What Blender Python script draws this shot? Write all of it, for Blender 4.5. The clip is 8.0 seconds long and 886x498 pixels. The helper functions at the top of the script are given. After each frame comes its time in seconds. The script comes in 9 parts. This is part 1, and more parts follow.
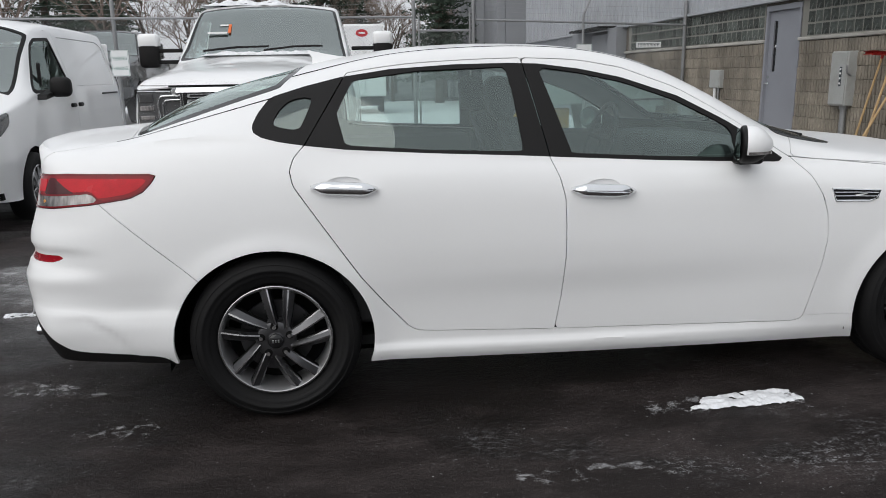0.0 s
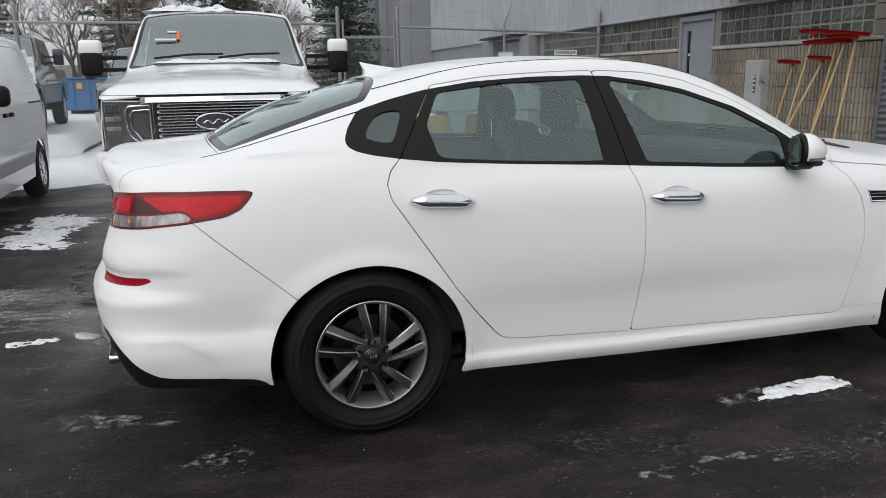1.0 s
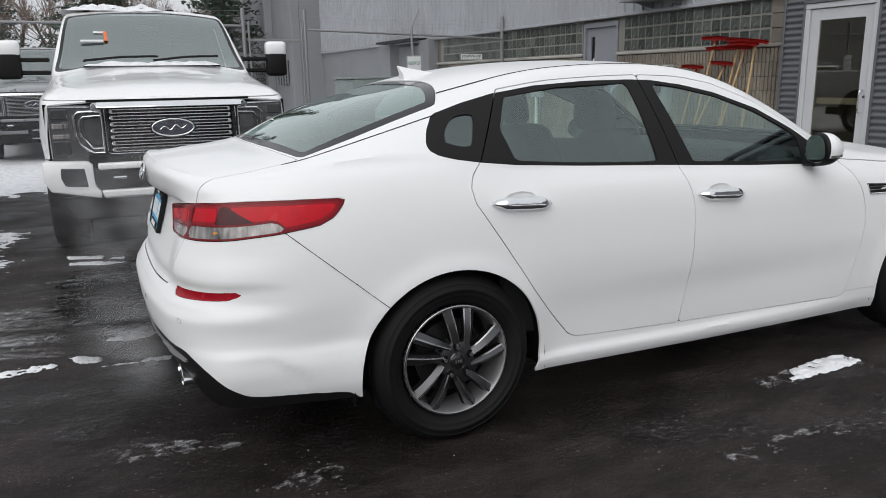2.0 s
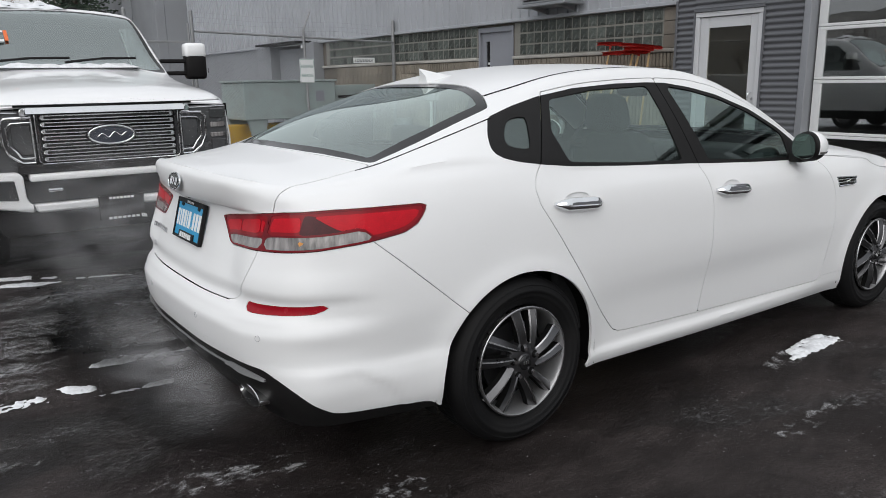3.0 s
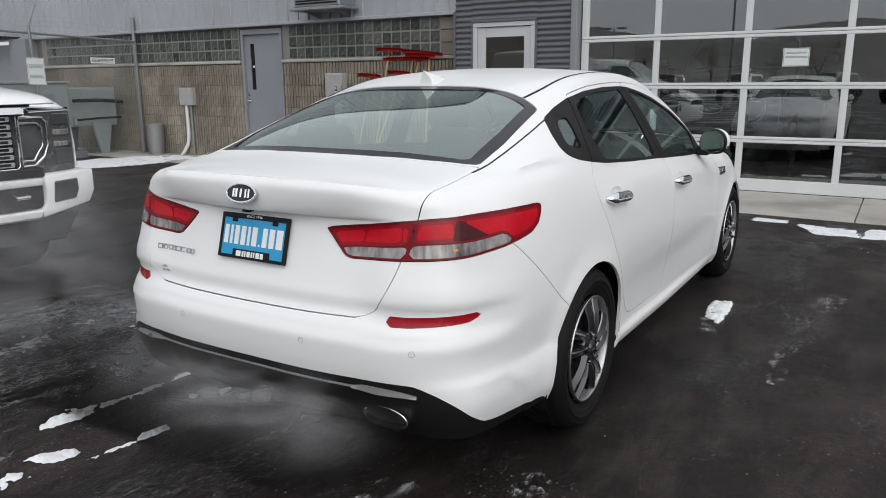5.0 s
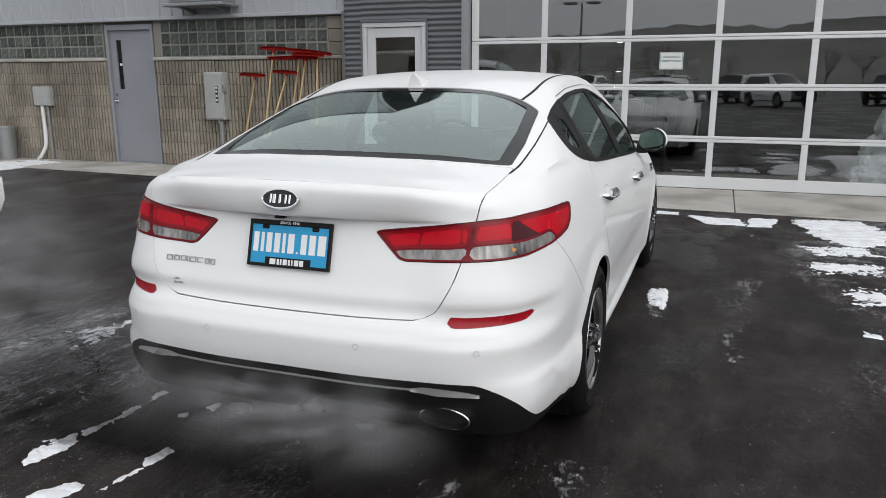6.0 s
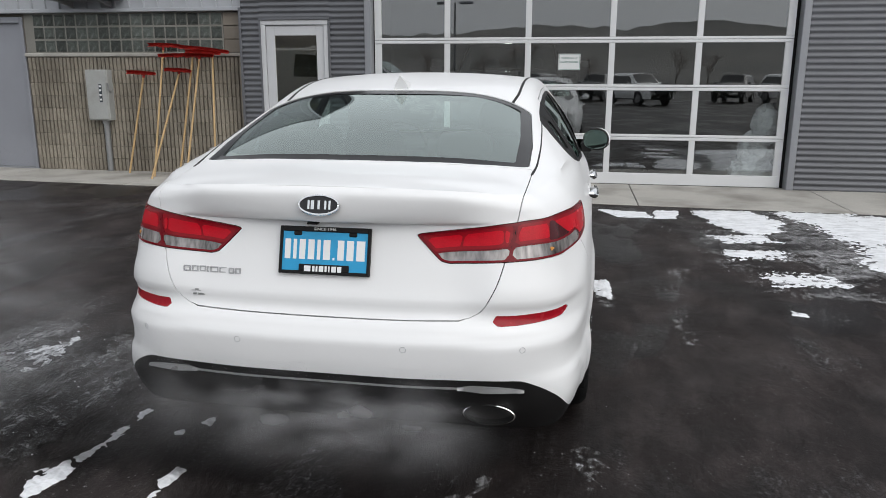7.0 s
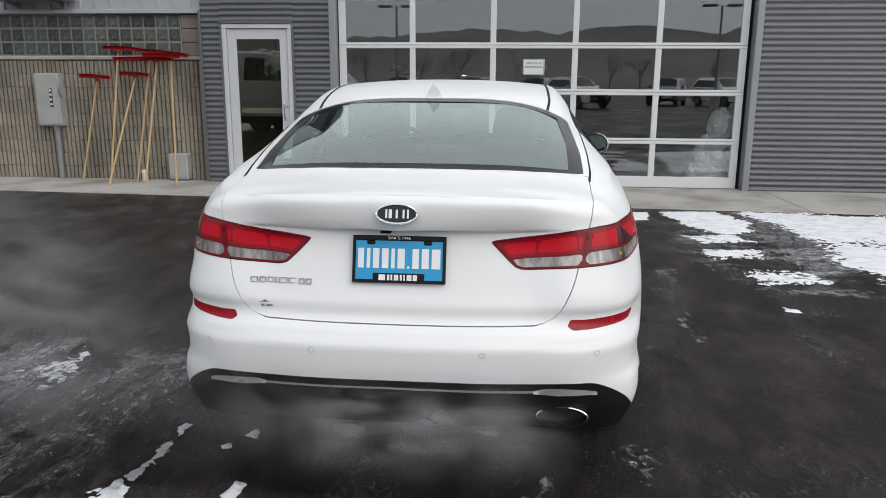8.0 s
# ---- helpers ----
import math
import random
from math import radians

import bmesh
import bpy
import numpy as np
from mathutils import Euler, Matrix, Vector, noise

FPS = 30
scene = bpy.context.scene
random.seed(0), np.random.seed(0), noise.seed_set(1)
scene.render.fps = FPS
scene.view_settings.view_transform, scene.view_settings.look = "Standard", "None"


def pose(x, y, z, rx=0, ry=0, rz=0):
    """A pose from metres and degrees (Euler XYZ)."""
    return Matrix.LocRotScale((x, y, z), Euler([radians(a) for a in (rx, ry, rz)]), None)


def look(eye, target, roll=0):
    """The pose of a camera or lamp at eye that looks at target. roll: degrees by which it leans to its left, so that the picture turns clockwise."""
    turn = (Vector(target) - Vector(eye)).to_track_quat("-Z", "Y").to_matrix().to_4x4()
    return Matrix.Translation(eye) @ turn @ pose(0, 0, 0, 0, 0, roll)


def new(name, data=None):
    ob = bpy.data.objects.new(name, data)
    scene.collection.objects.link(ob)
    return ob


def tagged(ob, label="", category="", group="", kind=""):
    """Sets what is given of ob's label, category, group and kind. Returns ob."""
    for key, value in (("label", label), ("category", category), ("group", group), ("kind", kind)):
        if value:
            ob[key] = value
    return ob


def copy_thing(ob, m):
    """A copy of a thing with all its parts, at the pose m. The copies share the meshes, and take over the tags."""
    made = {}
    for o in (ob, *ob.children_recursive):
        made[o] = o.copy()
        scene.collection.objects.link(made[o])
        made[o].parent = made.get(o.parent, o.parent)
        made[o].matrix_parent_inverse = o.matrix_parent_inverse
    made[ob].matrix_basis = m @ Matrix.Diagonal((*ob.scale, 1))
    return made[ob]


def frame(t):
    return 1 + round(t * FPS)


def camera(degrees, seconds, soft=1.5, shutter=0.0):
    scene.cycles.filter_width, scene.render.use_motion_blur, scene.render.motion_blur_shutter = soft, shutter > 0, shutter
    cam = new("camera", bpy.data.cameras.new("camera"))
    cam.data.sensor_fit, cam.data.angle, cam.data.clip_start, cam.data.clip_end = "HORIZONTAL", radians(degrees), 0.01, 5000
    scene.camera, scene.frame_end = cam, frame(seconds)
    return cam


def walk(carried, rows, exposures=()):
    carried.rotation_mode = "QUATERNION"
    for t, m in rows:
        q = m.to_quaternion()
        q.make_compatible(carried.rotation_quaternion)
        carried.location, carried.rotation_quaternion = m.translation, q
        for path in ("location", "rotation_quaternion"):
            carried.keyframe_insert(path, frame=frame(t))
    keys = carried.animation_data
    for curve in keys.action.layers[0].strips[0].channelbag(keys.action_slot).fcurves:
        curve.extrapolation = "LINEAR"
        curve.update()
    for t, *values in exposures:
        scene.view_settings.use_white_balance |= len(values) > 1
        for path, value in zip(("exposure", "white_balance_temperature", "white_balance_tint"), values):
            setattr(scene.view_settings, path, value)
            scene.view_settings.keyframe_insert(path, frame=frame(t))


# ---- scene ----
cam = camera(61.4, 8.0, soft=0.9)
PATH = [
    (0.0, (0.302, -3.685, 1.331), (0.548, -1.754, 0.872), -1.0),
    (0.5, (-0.085, -3.649, 1.356), (0.309, -1.741, 0.901), -1.0),
    (1.0, (-0.463, -3.556, 1.371), (0.064, -1.680, 0.921), -1.0),
    (1.5, (-0.833, -3.438, 1.378), (-0.155, -1.610, 0.929), -0.95),
    (3.0, (-1.821, -2.896, 1.394), (-0.681, -1.313, 0.951), -0.95),
    (3.5, (-2.092, -2.647, 1.394), (-0.801, -1.186, 0.949), -0.8),
    (4.0, (-2.328, -2.401, 1.389), (-0.907, -1.065, 0.946), -0.7),
    (4.5, (-2.559, -2.150, 1.393), (-1.008, -0.966, 0.953), -0.55),
    (6.0, (-3.057, -1.319, 1.410), (-1.225, -0.647, 0.968), -0.05),
    (6.5, (-3.164, -1.063, 1.420), (-1.276, -0.571, 0.977), 0.1),
    (7.0, (-3.246, -0.806, 1.433), (-1.327, -0.464, 0.986), 0.2),
    (7.5, (-3.298, -0.569, 1.440), (-1.364, -0.317, 0.998), 0.2),
    (8.0, (-3.337, -0.361, 1.453), (-1.393, -0.186, 1.014), 0.3),
]
walk(cam, [(t, look(eye, target, roll)) for t, eye, target, roll in PATH], exposures=[(0.0, 0.19), (3.0, 0.22), (4.5, 0.26), (6.0, 0.32), (8.0, 0.35)])

# ---- daylight: a high overcast sky ----
world = bpy.data.worlds.new("overcast")
scene.world = world
world.use_nodes = True
_n, _l = world.node_tree.nodes, world.node_tree.links
_sky = _n.new("ShaderNodeTexSky")
_sky.sky_type, _sky.sun_disc = "NISHITA", False
_sky.sun_elevation, _sky.sun_rotation = radians(40), radians(223)
_sky.air_density, _sky.dust_density, _sky.ozone_density = 1.0, 4.0, 1.0
_hsv = _n.new("ShaderNodeHueSaturation")
_hsv.inputs["Saturation"].default_value = 0.12
_l.new(_sky.outputs["Color"], _hsv.inputs["Color"])
_cloud = _n.new("ShaderNodeMix")
_cloud.data_type = "RGBA"
_cloud.inputs["Factor"].default_value = 0.75
_cloud.inputs["B"].default_value = (8.2, 8.5, 9.0, 1)
_l.new(_hsv.outputs["Color"], _cloud.inputs["A"])
_bg = _n["Background"]
_bg.inputs["Strength"].default_value = 0.092
# cloud cover: brightest overhead
_tc = _n.new("ShaderNodeTexCoord")
_sep = _n.new("ShaderNodeSeparateXYZ")
_l.new(_tc.outputs["Generated"], _sep.inputs[0])
_grad = _n.new("ShaderNodeMapRange")
_grad.inputs["From Min"].default_value, _grad.inputs["From Max"].default_value = 0.0, 1.0
_grad.inputs["To Min"].default_value, _grad.inputs["To Max"].default_value = 0.88, 1.10
_l.new(_sep.outputs["Z"], _grad.inputs["Value"])
_dome = _n.new("ShaderNodeMix")
_dome.data_type, _dome.blend_type = "RGBA", "MULTIPLY"
_dome.inputs["Factor"].default_value = 1.0
_l.new(_cloud.outputs["Result"], _dome.inputs["A"])
_l.new(_grad.outputs["Result"], _dome.inputs["B"])
_l.new(_dome.outputs["Result"], _bg.inputs["Color"])
sun = new("sun", bpy.data.lights.new("sun", "SUN"))
sun.data.energy, sun.data.angle, sun.data.color = 0.95, radians(70), (1.0, 0.97, 0.93)
sun.matrix_world = look((-12, -13, 15), (0, 0, 0))

# ---- materials ----
def shader(name, base, rough=0.6, metal=0.0, vary=0.15, scale=6.0, fine=80.0, bump=0.1, coat=0.0, dirt=None, dirt_amount=0.0, dirt_scale=1.5, rand=0.0, stretch=None, spec=None, rough_vary=0.15, world=False):
    """A procedural surface: base colour with a coarse and a fine variation, patches of dirt, relief, and a per-piece shift."""
    m = bpy.data.materials.new(name)
    m.use_nodes = True
    n, l = m.node_tree.nodes, m.node_tree.links
    b = n["Principled BSDF"]
    b.inputs["Roughness"].default_value = rough
    b.inputs["Metallic"].default_value = metal
    b.inputs["Coat Weight"].default_value = coat
    b.inputs["Coat Roughness"].default_value = 0.03
    if spec is not None:
        b.inputs["Specular IOR Level"].default_value = spec
    geo = n.new("ShaderNodeTexCoord")
    src = n.new("ShaderNodeNewGeometry").outputs["Position"] if world else geo.outputs["Object"]
    if stretch:
        mp = n.new("ShaderNodeMapping")
        mp.inputs["Scale"].default_value = stretch
        l.new(src, mp.inputs["Vector"])
        src = mp.outputs["Vector"]
    n1 = n.new("ShaderNodeTexNoise")
    n1.inputs["Scale"].default_value, n1.inputs["Detail"].default_value = scale, 4
    n2 = n.new("ShaderNodeTexNoise")
    n2.inputs["Scale"].default_value, n2.inputs["Detail"].default_value = fine, 3
    l.new(src, n1.inputs["Vector"])
    l.new(src, n2.inputs["Vector"])
    add = n.new("ShaderNodeMath")
    add.operation = "ADD"
    l.new(n1.outputs["Fac"], add.inputs[0])
    l.new(n2.outputs["Fac"], add.inputs[1])
    val = n.new("ShaderNodeMapRange")
    val.inputs["From Min"].default_value, val.inputs["From Max"].default_value = 0.6, 1.4
    val.inputs["To Min"].default_value, val.inputs["To Max"].default_value = 1 - vary, 1 + vary
    l.new(add.outputs[0], val.inputs["Value"])
    out = val.outputs["Result"]
    if rand:
        oi = n.new("ShaderNodeObjectInfo")
        rr = n.new("ShaderNodeMapRange")
        rr.inputs["To Min"].default_value, rr.inputs["To Max"].default_value = 1 - rand, 1 + rand
        l.new(oi.outputs["Random"], rr.inputs["Value"])
        mul = n.new("ShaderNodeMath")
        mul.operation = "MULTIPLY"
        l.new(out, mul.inputs[0])
        l.new(rr.outputs["Result"], mul.inputs[1])
        out = mul.outputs[0]
    col = n.new("ShaderNodeMix")
    col.data_type, col.blend_type = "RGBA", "MULTIPLY"
    col.inputs["Factor"].default_value = 1.0
    col.inputs["A"].default_value = (*base, 1)
    l.new(out, col.inputs["B"])
    colour = col.outputs["Result"]
    if dirt:
        n3 = n.new("ShaderNodeTexNoise")
        n3.inputs["Scale"].default_value, n3.inputs["Detail"].default_value = dirt_scale, 6
        l.new(src, n3.inputs["Vector"])
        ramp = n.new("ShaderNodeMapRange")
        ramp.inputs["From Min"].default_value, ramp.inputs["From Max"].default_value = 0.45, 0.75
        ramp.inputs["To Max"].default_value = dirt_amount
        l.new(n3.outputs["Fac"], ramp.inputs["Value"])
        mixd = n.new("ShaderNodeMix")
        mixd.data_type = "RGBA"
        mixd.inputs["B"].default_value = (*dirt, 1)
        l.new(ramp.outputs["Result"], mixd.inputs["Factor"])
        l.new(colour, mixd.inputs["A"])
        colour = mixd.outputs["Result"]
    l.new(colour, b.inputs["Base Color"])
    rv = n.new("ShaderNodeMapRange")
    rv.inputs["From Min"].default_value, rv.inputs["From Max"].default_value = 0.3, 0.7
    rv.inputs["To Min"].default_value, rv.inputs["To Max"].default_value = max(rough - rough_vary * rough, 0.01), min(rough + rough_vary * rough, 1)
    l.new(n1.outputs["Fac"], rv.inputs["Value"])
    l.new(rv.outputs["Result"], b.inputs["Roughness"])
    if bump:
        bp = n.new("ShaderNodeBump")
        bp.inputs["Strength"].default_value, bp.inputs["Distance"].default_value = bump, 0.01
        l.new(n2.outputs["Fac"], bp.inputs["Height"])
        l.new(bp.outputs["Normal"], b.inputs["Normal"])
    return m


def glass(name, tint, rough=0.0, dark=0.0, sheen=(1, 1, 1), edge=1.5):
    """Thin pane: clear, tinted passage with a mirror gloss on both sides."""
    m = bpy.data.materials.new(name)
    m.use_nodes = True
    n, l = m.node_tree.nodes, m.node_tree.links
    n.remove(n["Principled BSDF"])
    tr = n.new("ShaderNodeBsdfTransparent")
    tr.inputs["Color"].default_value = (*tint, 1)
    gl = n.new("ShaderNodeBsdfGlossy")
    gl.inputs["Roughness"].default_value = rough
    gl.inputs["Color"].default_value = (*sheen, 1)
    fr = n.new("ShaderNodeLayerWeight")
    fr.inputs["Blend"].default_value = 0.5
    steep = n.new("ShaderNodeMath")
    steep.operation, steep.inputs[1].default_value = "POWER", 4.5
    l.new(fr.outputs["Facing"], steep.inputs[0])
    boost = n.new("ShaderNodeMath")
    boost.operation, boost.use_clamp = "MULTIPLY_ADD", True
    boost.inputs[1].default_value, boost.inputs[2].default_value = 0.62 * edge, dark + 0.05 * edge
    l.new(steep.outputs[0], boost.inputs[0])
    mix = n.new("ShaderNodeMixShader")
    l.new(boost.outputs[0], mix.inputs["Fac"])
    l.new(tr.outputs[0], mix.inputs[1])
    l.new(gl.outputs[0], mix.inputs[2])
    l.new(mix.outputs[0], n["Material Output"].inputs["Surface"])
    return m


def glow(name, colour, strength):
    m = bpy.data.materials.new(name)
    m.use_nodes = True
    n, l = m.node_tree.nodes, m.node_tree.links
    n.remove(n["Principled BSDF"])
    e = n.new("ShaderNodeEmission")
    e.inputs["Color"].default_value, e.inputs["Strength"].default_value = (*colour, 1), strength
    l.new(e.outputs[0], n["Material Output"].inputs["Surface"])
    return m


WHITE_PAINT = shader("white_car_paint", (0.82, 0.825, 0.83), 0.42, vary=0.012, scale=3, fine=300, bump=0.004, coat=0.36, spec=0.30)
TRUCK_PAINT = shader("white_truck_paint", (0.86, 0.865, 0.87), 0.35, vary=0.03, scale=3, fine=300, bump=0.01, coat=0.8, dirt=(0.45, 0.44, 0.43), dirt_amount=0.12)
BLACK_TRIM = shader("black_plastic", (0.0105, 0.0100, 0.0102), 0.55, spec=0.2, vary=0.2, bump=0.08, fine=400)
GLOSS_BLACK = shader("gloss_black", (0.012, 0.012, 0.013), 0.12, vary=0.1, bump=0.0)
DARK_INNER = shader("dark_underbody", (0.006, 0.006, 0.006), 0.9, spec=0.1, vary=0.3, bump=0.1)
CHROME = shader("chrome", (0.82, 0.83, 0.84), 0.07, 1.0, vary=0.03, bump=0.0)
SATIN = shader("satin_silver", (0.55, 0.55, 0.56), 0.28, 1.0, vary=0.05, bump=0.0)
RIM_GREY = shader("grey_alloy", (0.10, 0.10, 0.105), 0.30, 0.85, vary=0.12, bump=0.02, fine=200)
RIM_CUT = shader("machined_alloy", (0.42, 0.42, 0.43), 0.24, 0.95, vary=0.1, bump=0.02, fine=200)
# lighter barrel alloy: daylight falling into the rim is put into its colour
RIM_BARREL = shader("lit_barrel_alloy", (0.42, 0.42, 0.43), 0.35, 0.7, vary=0.12, bump=0.02, fine=200)
RUBBER = shader("tyre_rubber", (0.0075, 0.0075, 0.008), 0.65, spec=0.2, vary=0.25, bump=0.12, fine=150, dirt=(0.018, 0.017, 0.016), dirt_amount=0.25, dirt_scale=6)
CAR_GLASS = glass("car_glass", (0.78, 0.90, 0.87), dark=0.11, edge=0.85, sheen=(0.84, 0.97, 0.94))
SCREEN_GLASS = glass("screen_glass", (0.70, 0.79, 0.76), dark=0.25, sheen=(0.88, 0.96, 0.94))
# dark green base: the reflection of dark trees is put into the colour
MIRROR = shader("mirror_dark_reflection", (0.16, 0.20, 0.19), 0.03, 1.0, vary=0.02, bump=0.0)
BACK_GLASS = glass("back_glass", (0.72, 0.84, 0.80), dark=0.24, sheen=(0.86, 0.96, 0.93))
STORE_GLASS = glass("store_glass", (0.80, 0.83, 0.83), dark=0.075)
DOOR_GLASS = glass("door_glass", (0.62, 0.60, 0.50), dark=0.03, edge=1.2)
RED_LENS = shader("red_lens", (0.50, 0.0015, 0.012), 0.25, vary=0.22, scale=14, bump=0.05, fine=220, coat=0.10, spec=0.2)
RED_MID = shader("red_lens_frame", (0.24, 0.002, 0.008), 0.2, vary=0.15, scale=20, bump=0.03, fine=160, coat=0.15, spec=0.2)
RED_REFLECT = shader("red_reflector", (0.31, 0.003, 0.012), 0.25, vary=0.2, scale=40, bump=0.08, fine=260, coat=0.15, spec=0.25)
AMBER = shader("amber_bulb", (0.60, 0.26, 0.05), 0.3, vary=0.1, bump=0.0)
STRIP = shader("satin_strip", (0.36, 0.36, 0.37), 0.32, 0.5, vary=0.05, bump=0.0)
RED_DEEP = shader("deep_red_lens", (0.15, 0.002, 0.007), 0.2, vary=0.15, bump=0.02, fine=160, coat=0.12, spec=0.2)
SMOKED = shader("smoked_red_lens", (0.055, 0.003, 0.006), 0.2, vary=0.3, scale=30, bump=0.02, fine=160, coat=0.15, spec=0.2)
CLEAR_LENS = shader("clear_lens", (0.24, 0.225, 0.22), 0.14, 0.3, vary=0.95, scale=9, fine=55, bump=0.25, coat=0.6, stretch=(1, 1, 0.12))
GRILLE_CHROME = shader("grille_chrome", (0.62, 0.63, 0.64), 0.2, 0.8, vary=0.05, bump=0.0)
SEAT = shader("dark_cloth", (0.016, 0.017, 0.018), 0.85, vary=0.2, bump=0.1, fine=200)
HEADLINER = shader("grey_lining", (0.34, 0.34, 0.33), 0.9, vary=0.08, bump=0.05)

CONCRETE = shader("concrete", (0.41, 0.395, 0.365), 0.8, vary=0.14, scale=2.0, fine=60, bump=0.25, dirt=(0.15, 0.14, 0.122), dirt_amount=0.8, dirt_scale=1.3)
CMU = shader("fluted_block", (0.245, 0.218, 0.178), 0.9, vary=0.38, scale=3, fine=60, bump=0.5, dirt=(0.085, 0.073, 0.058), dirt_amount=0.7, dirt_scale=1.8, rand=0.11, world=True, stretch=(1, 1, 0.35))
CMU_PLAIN = shader("plain_block", (0.225, 0.20, 0.168), 0.9, vary=0.2, scale=4, fine=80, bump=0.4, rand=0.06, dirt=(0.12, 0.105, 0.088), dirt_amount=0.7, dirt_scale=1.3, world=True)
MORTAR = shader("mortar", (0.12, 0.106, 0.088), 0.95, vary=0.2, bump=0.3)
SIDING = shader("pale_grey_siding", (0.36, 0.375, 0.40), 0.5, 0.0, vary=0.05, scale=1.5, fine=40, bump=0.03, dirt=(0.25, 0.26, 0.27), dirt_amount=0.35, dirt_scale=0.8)
DARK_RIB = shader("dark_grey_ribbed_metal", (0.135, 0.14, 0.152), 0.42, 0.3, vary=0.08, scale=2, fine=60, bump=0.02, dirt=(0.10, 0.10, 0.105), dirt_amount=0.4, dirt_scale=0.7)
DOOR_GREY = shader("grey_door_paint", (0.25, 0.26, 0.29), 0.5, vary=0.05, scale=2, fine=60, bump=0.03, dirt=(0.17, 0.175, 0.19), dirt_amount=0.3)
ALU_WHITE = shader("white_aluminium", (0.66, 0.67, 0.68), 0.42, vary=0.04, scale=3, fine=90, bump=0.02, dirt=(0.5, 0.5, 0.49), dirt_amount=0.25)
ALU_DOOR = shader("pale_grey_aluminium", (0.55, 0.56, 0.58), 0.45, vary=0.05, scale=3, fine=90, bump=0.02, dirt=(0.36, 0.36, 0.36), dirt_amount=0.3)
ALU_GREY = shader("grey_aluminium", (0.30, 0.31, 0.33), 0.4, 0.5, vary=0.05, bump=0.02)
GALV = shader("galvanised_steel", (0.30, 0.305, 0.31), 0.5, 0.6, vary=0.15, scale=20, fine=120, bump=0.05)
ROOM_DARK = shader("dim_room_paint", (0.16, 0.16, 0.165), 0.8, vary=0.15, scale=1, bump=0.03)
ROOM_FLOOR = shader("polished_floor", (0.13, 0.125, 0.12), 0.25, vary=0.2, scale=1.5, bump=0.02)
BOX_GREY = shader("pale_box_enamel", (0.36, 0.37, 0.36), 0.5, vary=0.08, scale=8, fine=80, bump=0.05, dirt=(0.24, 0.23, 0.2), dirt_amount=0.4, dirt_scale=6)
BIN_GREEN = shader("grey_green_paint", (0.30, 0.36, 0.35), 0.55, vary=0.08, scale=3, bump=0.05, dirt=(0.18, 0.17, 0.15), dirt_amount=0.4, dirt_scale=3)
RED_BLADE = shader("red_plastic_blade", (0.42, 0.025, 0.02), 0.45, vary=0.1, scale=10, bump=0.04)
ASH_WOOD = shader("pale_wood_handle", (0.50, 0.34, 0.17), 0.55, vary=0.18, scale=6, fine=90, bump=0.08, stretch=(6, 6, 0.5))
SNOW = shader("old_snow", (0.80, 0.815, 0.84), 0.7, vary=0.08, scale=5, fine=60, bump=0.35, dirt=(0.40, 0.41, 0.42), dirt_amount=0.55, dirt_scale=9, stretch=(1.6, 0.7, 1))
CRUSHED = shader("crushed_ice", (0.15, 0.147, 0.15), 0.75, vary=0.6, scale=14, fine=120, bump=0.7, dirt=(0.025, 0.022, 0.022), dirt_amount=0.95, dirt_scale=28)


def frost_film():
    """Thin frost and slush: grains that let the asphalt through and close up where the cover is thick."""
    m = shader("dull_frost", (0.40, 0.40, 0.41), 0.8, vary=0.35, scale=14, fine=150, bump=0.6, world=True)
    n, l = m.node_tree.nodes, m.node_tree.links
    geo, at = n.new("ShaderNodeNewGeometry"), n.new("ShaderNodeAttribute")
    at.attribute_name = "cover"
    drag = n.new("ShaderNodeMapping")
    drag.inputs["Scale"].default_value = (0.45, 1.0, 1.0)
    l.new(geo.outputs["Position"], drag.inputs["Vector"])
    total = at.outputs["Fac"]
    for scale, detail, weight in ((26.0, 4, 1.5), (95.0, 5, 2.0)):
        t = n.new("ShaderNodeTexNoise")
        t.inputs["Scale"].default_value, t.inputs["Detail"].default_value = scale, detail
        l.new(drag.outputs["Vector"], t.inputs["Vector"])
        add = n.new("ShaderNodeMath")
        add.operation = "MULTIPLY_ADD"
        add.inputs[1].default_value = weight
        l.new(t.outputs["Fac"], add.inputs[0])
        l.new(total, add.inputs[2])
        total = add.outputs[0]
    ramp = n.new("ShaderNodeMapRange")
    ramp.inputs["From Min"].default_value, ramp.inputs["From Max"].default_value = 1.86, 2.9
    ramp.inputs["To Min"].default_value, ramp.inputs["To Max"].default_value = 0.0, 0.75
    l.new(total, ramp.inputs["Value"])
    l.new(ramp.outputs["Result"], n["Principled BSDF"].inputs["Alpha"])
    return m


FROST = frost_film()
SIGN_WHITE = shader("sign_white", (0.70, 0.71, 0.71), 0.5, vary=0.04, bump=0.0)
INK = shader("sign_ink", (0.03, 0.04, 0.05), 0.6, vary=0.1, bump=0.0)
INK_GREEN = shader("sign_green_ink", (0.03, 0.16, 0.13), 0.6, vary=0.1, bump=0.0)
PLATE_BLUE = shader("plate_blue", (0.02, 0.33, 0.62), 0.35, vary=0.03, bump=0.0)
WHITE_INK = shader("white_ink", (0.85, 0.86, 0.86), 0.4, vary=0.02, bump=0.0)
BARK = shader("bark", (0.085, 0.068, 0.055), 0.9, vary=0.3, scale=8, bump=0.5)
TWIG = shader("bare_twigs", (0.17, 0.128, 0.105), 0.9, vary=0.3, bump=0.2)
NEEDLE = shader("pine_needles", (0.035, 0.055, 0.036), 0.8, vary=0.4, scale=2, bump=0.2)
